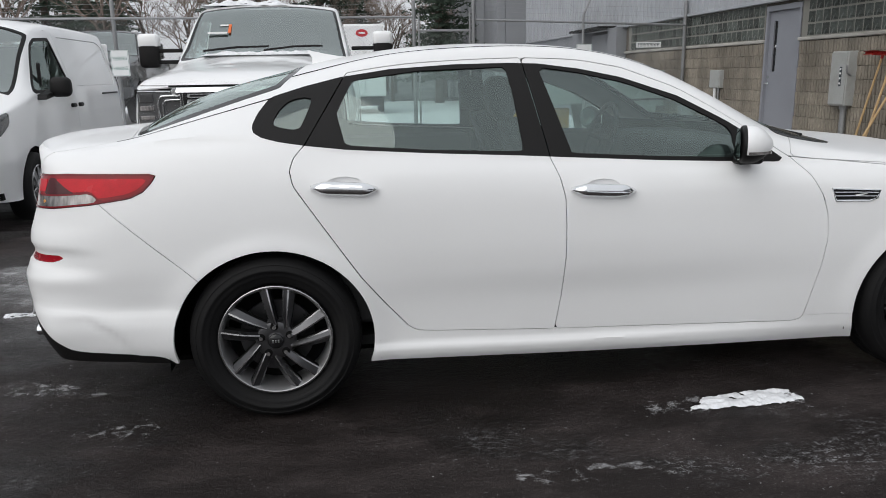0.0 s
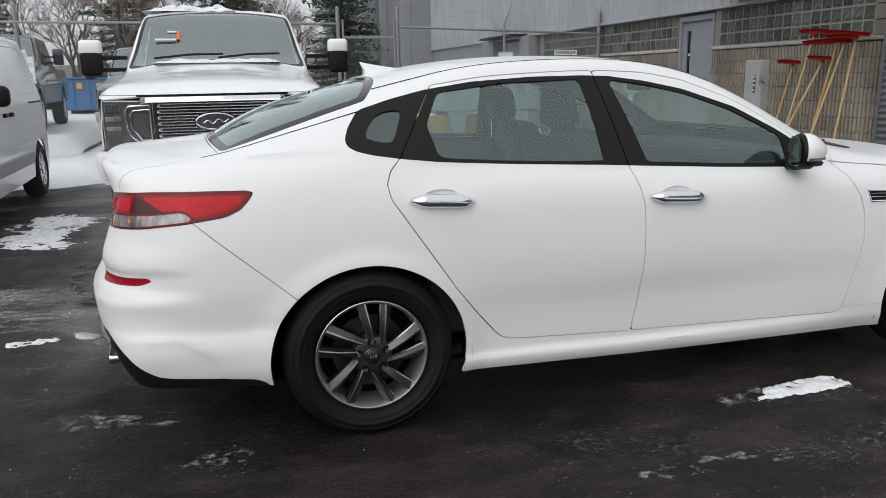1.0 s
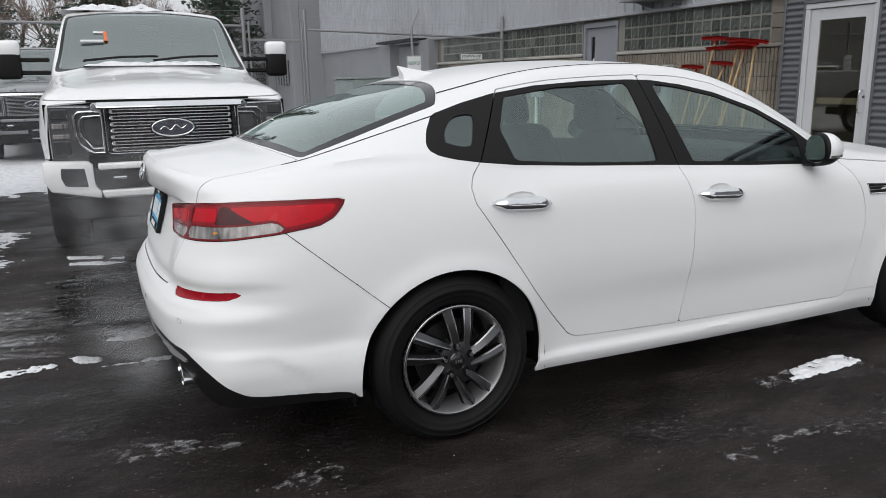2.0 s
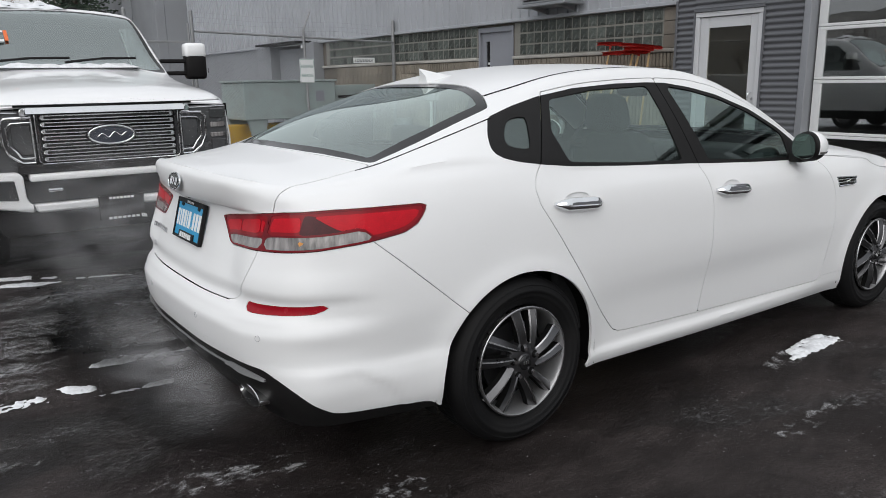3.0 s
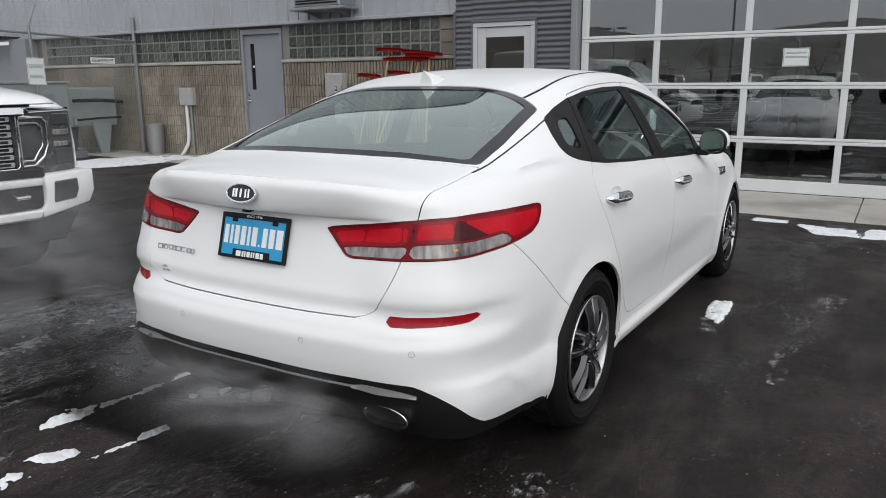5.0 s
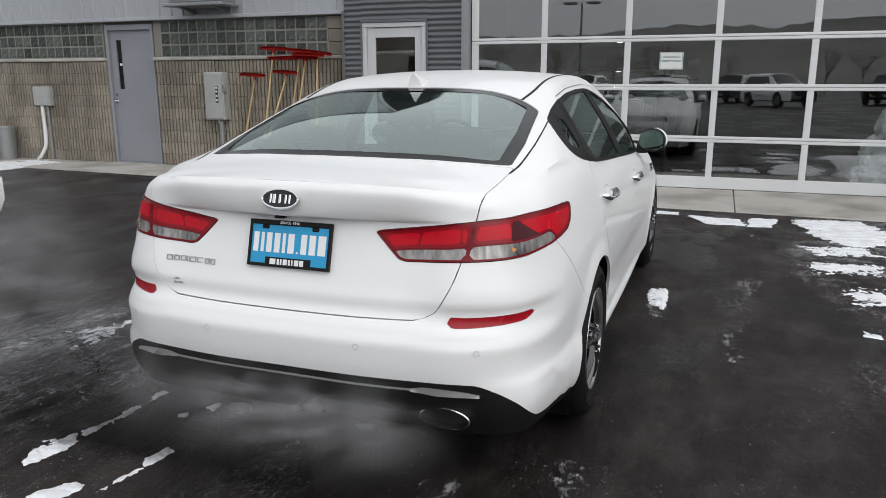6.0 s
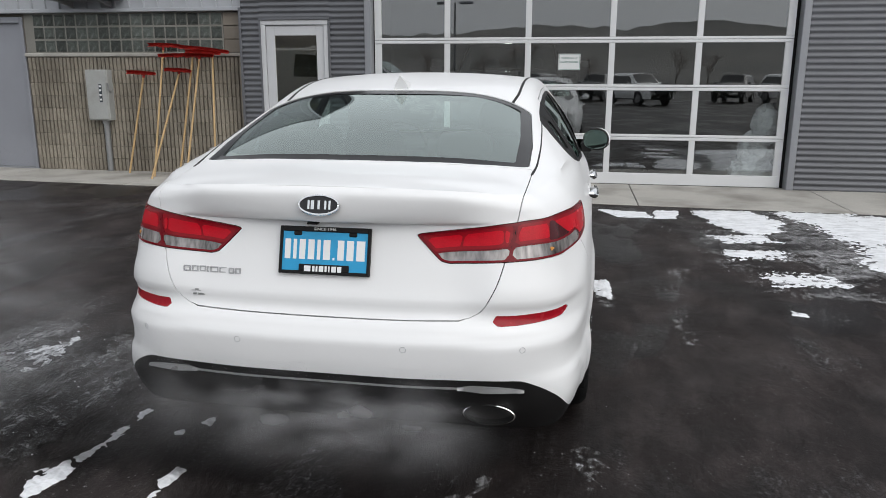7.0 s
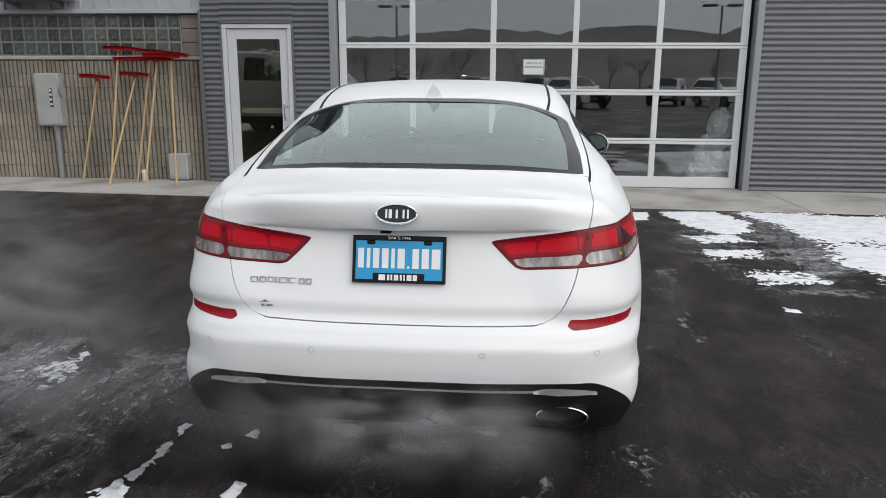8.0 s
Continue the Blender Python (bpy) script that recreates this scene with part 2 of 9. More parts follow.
HILL = shader("winter_hills", (0.165, 0.158, 0.150), 0.95, vary=0.6, scale=0.03, fine=0.25, bump=0.0, dirt=(0.085, 0.085, 0.075), dirt_amount=0.8, dirt_scale=0.02)


def asphalt():
    """Wet dark asphalt with grit, damp sheen and thin frosty residue dragged along the ruts."""
    m = bpy.data.materials.new("wet_asphalt")
    m.use_nodes = True
    n, l = m.node_tree.nodes, m.node_tree.links
    b = n["Principled BSDF"]
    tc = n.new("ShaderNodeTexCoord")

    def tex(scale, detail, stretch=None, rough=0.5):
        t = n.new("ShaderNodeTexNoise")
        t.inputs["Scale"].default_value, t.inputs["Detail"].default_value, t.inputs["Roughness"].default_value = scale, detail, rough
        if stretch:
            mp = n.new("ShaderNodeMapping")
            mp.inputs["Scale"].default_value = stretch
            mp.inputs["Rotation"].default_value = (0, 0, radians(-14))
            l.new(tc.outputs["Object"], mp.inputs["Vector"])
            l.new(mp.outputs["Vector"], t.inputs["Vector"])
        else:
            l.new(tc.outputs["Object"], t.inputs["Vector"])
        return t.outputs["Fac"]

    def span(v, a, b2, c, d):
        r = n.new("ShaderNodeMapRange")
        for k, x in zip(("From Min", "From Max", "To Min", "To Max"), (a, b2, c, d)):
            r.inputs[k].default_value = x
        l.new(v, r.inputs["Value"])
        return r.outputs["Result"]

    def times(a, c):
        q = n.new("ShaderNodeMath")
        q.operation = "MULTIPLY"
        l.new(a, q.inputs[0])
        l.new(c, q.inputs[1])
        return q.outputs[0]

    def blend(f, a, c):
        q = n.new("ShaderNodeMix")
        q.data_type = "RGBA"
        l.new(f, q.inputs["Factor"])
        l.new(a, q.inputs["A"])
        if isinstance(c, tuple):
            q.inputs["B"].default_value = (*c, 1)
        else:
            l.new(c, q.inputs["B"])
        return q.outputs["Result"]

    big, mid, grit, streak = tex(0.35, 3), tex(2.2, 6), tex(190, 3, None, 0.65), tex(1.1, 8, (0.8, 1.4, 1), 0.65)
    ramp = n.new("ShaderNodeValToRGB")
    ramp.color_ramp.elements[0].color, ramp.color_ramp.elements[1].color = (0.0018, 0.0014, 0.0015, 1), (0.043, 0.0345, 0.0340, 1)
    l.new(times(span(grit, 0.35, 0.72, 0.12, 1.0), span(mid, 0.3, 0.7, 0.45, 1.0)), ramp.inputs["Fac"])
    stain = blend(span(big, 0.42, 0.62, 0.0, 0.45), ramp.outputs["Color"], (0.021, 0.0165, 0.0150))
    # standing damp with clear edges, a drying grey film, then thin frost on the high grains
    soak = tex(0.62, 7, (0.75, 1.25, 1), 0.55)
    wet = span(soak, 0.515, 0.545, 0.0, 1.0)
    drag = tex(2.0, 9, (0.7, 1.5, 1), 0.72)
    lumps, fine = tex(30, 6, (0.8, 1.3, 1), 0.75), tex(110, 4, None, 0.7)
    film = times(span(drag, 0.45, 0.64, 0.0, 0.80), span(fine, 0.40, 0.58, 0.1, 1.0))
    dusty = blend(film, stain, (0.080, 0.066, 0.064))
    damp = blend(span(wet, 0.0, 1.0, 0.0, 0.60), dusty, (0.0050, 0.0038, 0.0036))
    frost = times(span(streak, 0.53, 0.66, 0.0, 0.62), times(span(lumps, 0.50, 0.60, 0.0, 1.0), span(fine, 0.46, 0.56, 0.0, 1.0)))
    chips = times(span(tex(85, 3, None, 0.6), 0.58, 0.68, 0.0, 0.42), span(fine, 0.45, 0.60, 0.0, 1.0))
    specks = times(span(tex(62, 3, None, 0.6), 0.645, 0.71, 0.0, 0.75), span(mid, 0.40, 0.60, 0.0, 1.0))
    l.new(blend(specks, blend(frost, blend(chips, damp, (0.15, 0.14, 0.14)), (0.50, 0.51, 0.53)), (0.34, 0.34, 0.35)), b.inputs["Base Color"])
    dry = span(mid, 0.35, 0.65, 0.40, 0.66)
    sheen = n.new("ShaderNodeMix")
    l.new(wet, sheen.inputs["Factor"])
    l.new(dry, sheen.inputs["A"])
    sheen.inputs["B"].default_value = 0.30
    l.new(sheen.outputs["Result"], b.inputs["Roughness"])
    b.inputs["Specular IOR Level"].default_value = 0.15
    coarse = n.new("ShaderNodeBump")
    coarse.inputs["Strength"].default_value, coarse.inputs["Distance"].default_value = 0.55, 0.02
    l.new(tex(24, 6, (0.8, 1.3, 1), 0.7), coarse.inputs["Height"])
    bp = n.new("ShaderNodeBump")
    bp.inputs["Strength"].default_value, bp.inputs["Distance"].default_value = 0.5, 0.006
    l.new(grit, bp.inputs["Height"])
    l.new(coarse.outputs["Normal"], bp.inputs["Normal"])
    l.new(bp.outputs["Normal"], b.inputs["Normal"])
    return m


ASPHALT = asphalt()

# ---- small mesh tools ----
def obj(name, bm, mat, parent=None, label="", smooth=None, at=None):
    """One mesh object from a bmesh (several materials: a list). smooth: the angle above which edges stay sharp."""
    me = bpy.data.meshes.new(name)
    bmesh.ops.recalc_face_normals(bm, faces=bm.faces[:]) if smooth != "keep" else None
    if smooth is not None:
        lim = radians(40 if smooth == "keep" else smooth)
        for f in bm.faces:
            f.smooth = True
        for e in bm.edges:
            if len(e.link_faces) == 2 and e.calc_face_angle(0) > lim:
                e.smooth = False
    bm.to_mesh(me)
    bm.free()
    for m in mat if isinstance(mat, (list, tuple)) else [mat]:
        me.materials.append(m)
    ob = new(name, me)
    if at is not None:
        ob.matrix_basis = at
    if parent is not None:
        ob.parent = parent
    if label:
        ob["label"] = label
    return ob


def part(name, bm, mat, parent, label="", smooth=None, at=None):
    return obj(name, bm, mat, parent, label, smooth, at)


def thing(name, label, category, group="", at=None):
    """An Empty at a thing's base, to hold its parts."""
    e = new(name)
    e.empty_display_size = 0.1
    if at is not None:
        e.matrix_basis = at
    return tagged(e, label, category, group)


def box(x0, x1, y0, y1, z0, z1, bevel=0.0, bm=None, seg=1, mat=0):
    fresh = bmesh.new()
    bmesh.ops.create_cube(fresh, size=1)
    bmesh.ops.transform(fresh, verts=fresh.verts, matrix=Matrix.Translation(((x0 + x1) / 2, (y0 + y1) / 2, (z0 + z1) / 2)) @ Matrix.Diagonal((abs(x1 - x0), abs(y1 - y0), abs(z1 - z0), 1)))
    if bevel:
        bmesh.ops.bevel(fresh, geom=fresh.edges[:], offset=bevel, segments=seg, affect="EDGES", profile=0.5)
    return into(bm, fresh, mat)


def into(bm, fresh, mat=0, m=None):
    """Adds the bmesh fresh to bm (or returns it when there is none)."""
    if m is not None:
        bmesh.ops.transform(fresh, verts=fresh.verts, matrix=m)
    for f in fresh.faces:
        f.material_index = mat
    if bm is None:
        return fresh
    me = bpy.data.meshes.new("tmp")
    fresh.to_mesh(me)
    fresh.free()
    bm.from_mesh(me)
    bpy.data.meshes.remove(me)
    return bm


def rod(p, q, r, seg=10, bm=None, r2=None, mat=0):
    p, q = Vector(p), Vector(q)
    fresh = bmesh.new()
    bmesh.ops.create_cone(fresh, cap_ends=True, segments=seg, radius1=r, radius2=r if r2 is None else r2, depth=(q - p).length)
    turn = (q - p).to_track_quat("Z", "Y").to_matrix().to_4x4()
    bmesh.ops.transform(fresh, verts=fresh.verts, matrix=Matrix.Translation((p + q) / 2) @ turn)
    return into(bm, fresh, mat)


def sweep(path, ring, bm=None, closed=False, caps=True, mat=0):
    """Carries a ring of (a, b) offsets along a path; a is sideways, b is up from the path."""
    fresh = bmesh.new()
    path = [Vector(p) for p in path]
    rows = []
    k = len(path)
    for i, p in enumerate(path):
        t = (path[(i + 1) % k] - path[i - 1]) if closed else (path[min(i + 1, k - 1)] - path[max(i - 1, 0)])
        t.normalize()
        up = Vector((0, 0, 1)) if abs(t.z) < 0.95 else Vector((0, 1, 0))
        side = t.cross(up).normalized()
        up = side.cross(t)
        rows.append([fresh.verts.new(p + side * a + up * b) for a, b in ring])
    m = len(ring)
    for i in range(k if closed else k - 1):
        a, b = rows[i], rows[(i + 1) % k]
        for j in range(m):
            fresh.faces.new((a[j], a[(j + 1) % m], b[(j + 1) % m], b[j]))
    if caps and not closed:
        fresh.faces.new(rows[0][::-1])
        fresh.faces.new(rows[-1])
    return into(bm, fresh, mat)


def circle(r, seg=8):
    return [(r * math.cos(2 * math.pi * i / seg), r * math.sin(2 * math.pi * i / seg)) for i in range(seg)]


def prism(outline, a0, a1, axis="x", bevel=0.0, bm=None, mat=0, seg=1):
    """A flat outline, drawn in the two other axes in order, pulled from a0 to a1 along an axis."""
    fresh = bmesh.new()
    def put(u, v, w):
        return {"x": (w, u, v), "y": (u, w, v), "z": (u, v, w)}[axis]
    lo = [fresh.verts.new(put(u, v, a0)) for u, v in outline]
    hi = [fresh.verts.new(put(u, v, a1)) for u, v in outline]
    k = len(lo)
    fresh.faces.new(lo)
    fresh.faces.new(hi[::-1])
    for i in range(k):
        fresh.faces.new((lo[i], hi[i], hi[(i + 1) % k], lo[(i + 1) % k]))
    bmesh.ops.recalc_face_normals(fresh, faces=fresh.faces[:])
    if bevel:
        bmesh.ops.bevel(fresh, geom=fresh.edges[:], offset=bevel, segments=seg, affect="EDGES", profile=0.5)
    return into(bm, fresh, mat)


def smooth_curve(points, steps=6, closed=False):
    """Catmull-Rom through a few points."""
    pts = [Vector(p) for p in points]
    k, res = len(pts), []
    for i in range(k if closed else k - 1):
        p0, p1, p2, p3 = (pts[(i + d) % k] if closed else pts[min(max(i + d, 0), k - 1)] for d in (-1, 0, 1, 2))
        for s in range(steps):
            t = s / steps
            res.append(0.5 * ((2 * p1) + (p2 - p0) * t + (2 * p0 - 5 * p1 + 4 * p2 - p3) * t * t + (3 * p1 - p0 - 3 * p2 + p3) * t ** 3))
    if not closed:
        res.append(pts[-1])
    return res


def interp(x, table):
    """Smooth monotone reading of a table of (x, value)."""
    xs = [p[0] for p in table]
    if x <= xs[0]:
        return table[0][1]
    if x >= xs[-1]:
        return table[-1][1]
    i = max(j for j in range(len(xs)) if xs[j] <= x)
    h = [table[j + 1][0] - table[j][0] for j in range(len(table) - 1)]
    d = [(table[j + 1][1] - table[j][1]) / h[j] for j in range(len(table) - 1)]
    def slope(j):
        if j == 0:
            return d[0]
        if j == len(table) - 1:
            return d[-1]
        if d[j - 1] * d[j] <= 0:
            return 0.0
        w1, w2 = 2 * h[j] + h[j - 1], h[j] + 2 * h[j - 1]
        return (w1 + w2) / (w1 / d[j - 1] + w2 / d[j])
    t = (x - xs[i]) / h[i]
    a, b = slope(i) * h[i], slope(i + 1) * h[i]
    y0, y1 = table[i][1], table[i + 1][1]
    return (2 * t ** 3 - 3 * t * t + 1) * y0 + (t ** 3 - 2 * t * t + t) * a + (-2 * t ** 3 + 3 * t * t) * y1 + (t ** 3 - t * t) * b


def share(name, mesh, parent, m):
    """A piece of its own on a mesh that alike pieces share."""
    ob = new(name, mesh)
    ob.matrix_basis = m
    ob.parent = parent
    return ob


def mesh_of(bm, name, mat, smooth=None):
    ob = obj(name, bm, mat, smooth=smooth)
    me = ob.data
    bpy.data.objects.remove(ob)
    return me


def writing(name, text, size, mat, parent, m, extrude=0.001, width=None, bold=0.0):
    """Letters as a mesh, centred on m's origin in its x-y plane; width: their whole width."""
    cu = bpy.data.curves.new(name, "FONT")
    cu.body, cu.size, cu.extrude, cu.align_x, cu.align_y, cu.offset = text, size, extrude, "CENTER", "CENTER", bold
    cu.resolution_u = 3
    tmp = new("tmp", cu)
    me = bpy.data.meshes.new_from_object(tmp.evaluated_get(bpy.context.evaluated_depsgraph_get()))
    bpy.data.objects.remove(tmp)
    co = np.empty(len(me.vertices) * 3)
    me.vertices.foreach_get("co", co)
    co = co.reshape(-1, 3)
    wide = co[:, 0].max() - co[:, 0].min()
    if width:
        me.transform(Matrix.Diagonal((width / wide, 1, 1, 1)))
    me.materials.clear()
    me.materials.append(mat)
    ob = new(name, me)
    ob.matrix_basis = m
    if parent is not None:
        ob.parent = parent
    return ob

# ---- ground ----
def ground_z(x, y):
    """The lot falls a little towards the building."""
    t = min(max((x - 3.2) / 3.0, 0.0), 1.0)
    return -0.04 * t * t * (3 - 2 * t)


def apron_edge(y):
    return 5.62 + 0.056 * (y + 4.2)


def build_ground():
    bm = bmesh.new()
    xs = [-400, -120, -40, -15] + [-8 + 0.5 * i for i in range(34)] + [9.0, 15, 40, 120, 400]
    ys = [-400, -120, -40, -12] + [-9 + 1.0 * i for i in range(25)] + [20, 40, 120, 400]
    grid = [[bm.verts.new((x, y, ground_z(x, y) - (0.012 if 6.5 < x < 8.9 and abs(y) < 17 else 0))) for y in ys] for x in xs]
    for a, b in zip(grid, grid[1:]):
        for i in range(len(ys) - 1):
            bm.faces.new((a[i], b[i], b[i + 1], a[i + 1]))
    tagged(obj("ground", bm, ASPHALT, smooth=60), "dark wet asphalt lot with thin frost and grit", "ground", kind="structure")
    # concrete apron along the building, cast in slabs with joints between them
    apron = tagged(thing("pavement", "", ""), "stained pale concrete apron slabs along the building wall", "pavement", kind="structure")
    cuts = [-12.0, -9.0, -6.2, -3.9, -1.55, 0.8, 3.1, 5.4, 7.7, 10.0, 12.4, 15.0, 18.0]
    for y0, y1 in zip(cuts, cuts[1:]):
        a, b = y0 + 0.006, y1 - 0.006
        bm = prism([(apron_edge(a), a), (7.66, a), (7.66, b), (apron_edge(b), b)], -0.16, -0.026, "z", 0.006)
        part("slab", bm, CONCRETE, apron)


build_ground()


# ---- service building ----
def ribbed(y0, y1, z0, z1, x, pitch=0.079, depth=0.02):
    """Horizontal corrugations that face -x."""
    bm = bmesh.new()
    rows = []
    k = int((z1 - z0) / pitch * 8)
    for i in range(k + 1):
        z = z0 + (z1 - z0) * i / k
        u = ((z - z0) / pitch) % 1.0
        s = min(max(0.5 + 0.9 * math.sin(2 * math.pi * u), 0.0), 1.0)
        rows.append([bm.verts.new((x - depth * s, y, z)) for y in (y0, y1)])
    for a, b in zip(rows, rows[1:]):
        bm.faces.new((a[0], b[0], b[1], a[1]))
    return box(x + 0.001, x + 0.05, y0, y1, z0, z1, bm=bm)


XM, XC, XG = 7.42, 7.56, 7.60          # faces of the ribbed metal, the block wall and the glazed door
ROOF = 6.4
EAVE = 4.05                           # top of the ribbed metal

wall_m = tagged(thing("wall_metal", "", ""), "dark grey horizontally ribbed metal wall", "wall", kind="structure")
for name, y0, y1, z0, z1 in (("cladding", -12, -3.62, -0.03, EAVE), ("cladding", 2.2, 2.76, -0.03, EAVE), ("cladding", 3.82, 4.10, -0.03, EAVE), ("cladding", 2.76, 3.82, 2.27, EAVE), ("cladding", -3.62, 2.2, 3.42, EAVE)):
    part(name, ribbed(y0, y1, z0, z1, XM), DARK_RIB, wall_m, smooth=50)
part("core", box(XM + 0.06, XM + 0.26, -12, -3.66, -0.05, EAVE), DARK_RIB, wall_m)
part("corner_flashing", box(XM - 0.03, XM + 0.14, 4.10, 4.135, -0.03, 2.42, 0.004), DARK_RIB, wall_m)
for y in (-3.64, 2.19):
    part("jamb", box(XM - 0.035, XG + 0.06, y - 0.045, y + 0.045, -0.03, 3.42, 0.006), ALU_GREY, wall_m, "grey folded metal jamb")
part("header", box(XM - 0.03, XG + 0.06, -3.62, 2.2, 3.34, 3.42, 0.006), ALU_GREY, wall_m)


def overhead_door():
    """Glazed sectional door: five bays of panes, white rails."""
    d = tagged(thing("door_1", "", ""), "white aluminium overhead door with clear glass panes, closed", "garage door", kind="structure")
    ys = [-3.55, -2.362, -1.22, -0.075, 1.07, 2.13]
    zs = [-0.02, 0.64, 1.315, 1.95, 2.60, 3.25]
    def rail(y0, y1, z0, z1, w=0.05):
        part("rail", box(XG - w, XG, y0, y1, z0, z1, 0.005), ALU_WHITE, d)
    rail(ys[0], ys[-1], zs[0], zs[0] + 0.155)
    for z in zs[1:-1]:
        rail(ys[0], ys[-1], z - 0.042, z - 0.0025)
        rail(ys[0], ys[-1], z + 0.0025, z + 0.038)
    rail(ys[0], ys[-1], zs[-1] - 0.06, zs[-1])
    for i, y in enumerate(ys):
        w = 0.10 if i in (0, 5) else 0.04
        a, b = (y, y + w) if i == 0 else (y - w, y) if i == 5 else (y - w, y + w)
        for z0, z1 in zip(zs, zs[1:]):
            lo = z0 + (0.155 if z0 == zs[0] else 0.038)
            part("stile", box(XG - 0.046, XG - 0.002, a, b, lo, z1 - (0.06 if z1 == zs[-1] else 0.042), 0.004), ALU_WHITE, d)
    for i in range(5):
        for j in range(5):
            pane = part("pane", box(XG - 0.026, XG - 0.018, ys[i] + 0.01, ys[i + 1] - 0.01, zs[j] + 0.02, zs[j + 1] - 0.02), STORE_GLASS, d)
            pane.visible_shadow = False
    part("bottom_seal", box(XG - 0.04, XG - 0.005, ys[0], ys[-1], -0.045, -0.02), BLACK_TRIM, d)
    for y in (-3.585, 2.155):
        part("track", box(XG - 0.02, XG + 0.05, y - 0.012, y + 0.012, -0.03, 3.3), BLACK_TRIM, d)


overhead_door()


def bay_notice():
    n = tagged(thing("notice", "", ""), "small white printed notice taped behind the door glass", "notice")
    part("sheet", box(XG - 0.031, XG - 0.029, -0.80, -0.50, 1.545, 1.765), SIGN_WHITE, n)
    for y0, y1, z0, z1 in ((-0.79, -0.51, 1.755, 1.759), (-0.79, -0.51, 1.551, 1.555), (-0.793, -0.788, 1.551, 1.759), (-0.512, -0.507, 1.551, 1.759)):
        part("border", box(XG - 0.033, XG - 0.0315, y0, y1, z0, z1), INK_GREEN, n)
    writing("lettering", "VEHICLE PICK UP", 0.034, INK_GREEN, n, Matrix.Translation((XG - 0.033, -0.65, 1.705)) @ Euler((radians(90), 0, radians(-90))).to_matrix().to_4x4(), width=0.22)
    writing("lettering", "DELIVERY AVAILABLE", 0.034, INK_GREEN, n, Matrix.Translation((XG - 0.033, -0.65, 1.655)) @ Euler((radians(90), 0, radians(-90))).to_matrix().to_4x4(), width=0.24)


bay_notice()


def entrance_door():
    d = tagged(thing("door_2", "", ""), "white aluminium entrance door with a full glass panel and lever pull, closed", "door", kind="structure")
    x = XM + 0.01
    y0, y1, top = 2.78, 3.80, 2.24
    part("lintel_flashing", box(x - 0.05, x + 0.05, y0 - 0.02, y1 + 0.02, top, top + 0.035, 0.004), DARK_RIB, d)
    part("frame", box(x - 0.03, x + 0.12, y1 - 0.065, y1, -0.03, top - 0.07, 0.005), ALU_DOOR, d)
    part("frame", box(x - 0.03, x + 0.12, y0, y0 + 0.065, -0.03, top - 0.07, 0.005), ALU_DOOR, d)
    part("frame", box(x - 0.03, x + 0.12, y0, y1, top - 0.068, top - 0.002, 0.005), ALU_DOOR, d)
    part("side_casing", box(x - 0.04, x + 0.04, y1, y1 + 0.03, -0.03, top, 0.003), DARK_RIB, d)
    part("side_casing", box(x - 0.04, x + 0.04, y0 - 0.03, y0, -0.03, top, 0.003), DARK_RIB, d)
    leaf = part("leaf", box(x, x + 0.045, y1 - 0.20, y1 - 0.07, -0.01, top - 0.075, 0.004), ALU_DOOR, d)
    part("leaf_stile", box(x, x + 0.045, y0 + 0.07, y0 + 0.185, -0.01, top - 0.075, 0.004), ALU_DOOR, leaf)
    part("leaf_rail", box(x + 0.001, x + 0.044, y0 + 0.185, y1 - 0.20, top - 0.215, top - 0.076, 0.004), ALU_DOOR, leaf)
    part("leaf_rail", box(x + 0.001, x + 0.044, y0 + 0.185, y1 - 0.20, -0.009, 0.24, 0.004), ALU_DOOR, leaf)
    part("push_bar", box(x + 0.05, x + 0.09, y0 + 0.2, y1 - 0.215, 0.98, 1.06, 0.006), ALU_DOOR, leaf)
    part("glass_pane", box(x + 0.018, x + 0.026, y0 + 0.185, y1 - 0.20, 0.24, top - 0.215), DOOR_GLASS, leaf).visible_shadow = False
    part("pull_handle", sweep(smooth_curve([(x, y0 + 0.12, 1.16), (x - 0.06, y0 + 0.125, 1.15), (x - 0.065, y0 + 0.13, 1.02), (x - 0.06, y0 + 0.125, 0.9), (x, y0 + 0.12, 0.89)], 4), circle(0.011, 8)), CHROME, leaf, "chrome pull handle", smooth=60)
    part("lock", rod((x - 0.012, y0 + 0.10, 1.08), (x, y0 + 0.10, 1.08), 0.017, 14), CHROME, leaf)


entrance_door()


# block wall, sill, glass block band, ribbed siding above
wall_b = tagged(thing("wall_block", "", ""), "weathered tan fluted concrete block wall with a concrete sill", "wall", kind="structure")
SILL = 1.735
D0, D1 = 7.81, 8.83                     # steel door opening
WALL_END = 15.4
for y0, y1 in ((4.13, D0), (D1, WALL_END)):
    part("backing", box(XC + 0.012, XC + 0.20, y0, y1, -0.06, 2.40), MORTAR, wall_b)
    bm = box(XC - 0.055, XC + 0.05, y0 + 0.01, y1 - 0.01, SILL, SILL + 0.055, 0.012)
    part("sill", bm, CONCRETE, wall_b, "stained concrete sill")
part("corner_return", box(XM - 0.005, XC, 4.135, 4.16, -0.03, 1.73), CMU_PLAIN, wall_b)
part("door_head", box(XC + 0.012, XC + 0.20, D0, D1, 2.345, 2.40), MORTAR, wall_b)

siding = tagged(thing("wall_siding", "", ""), "pale grey vertically ribbed metal siding, slightly dirty", "wall", kind="structure")


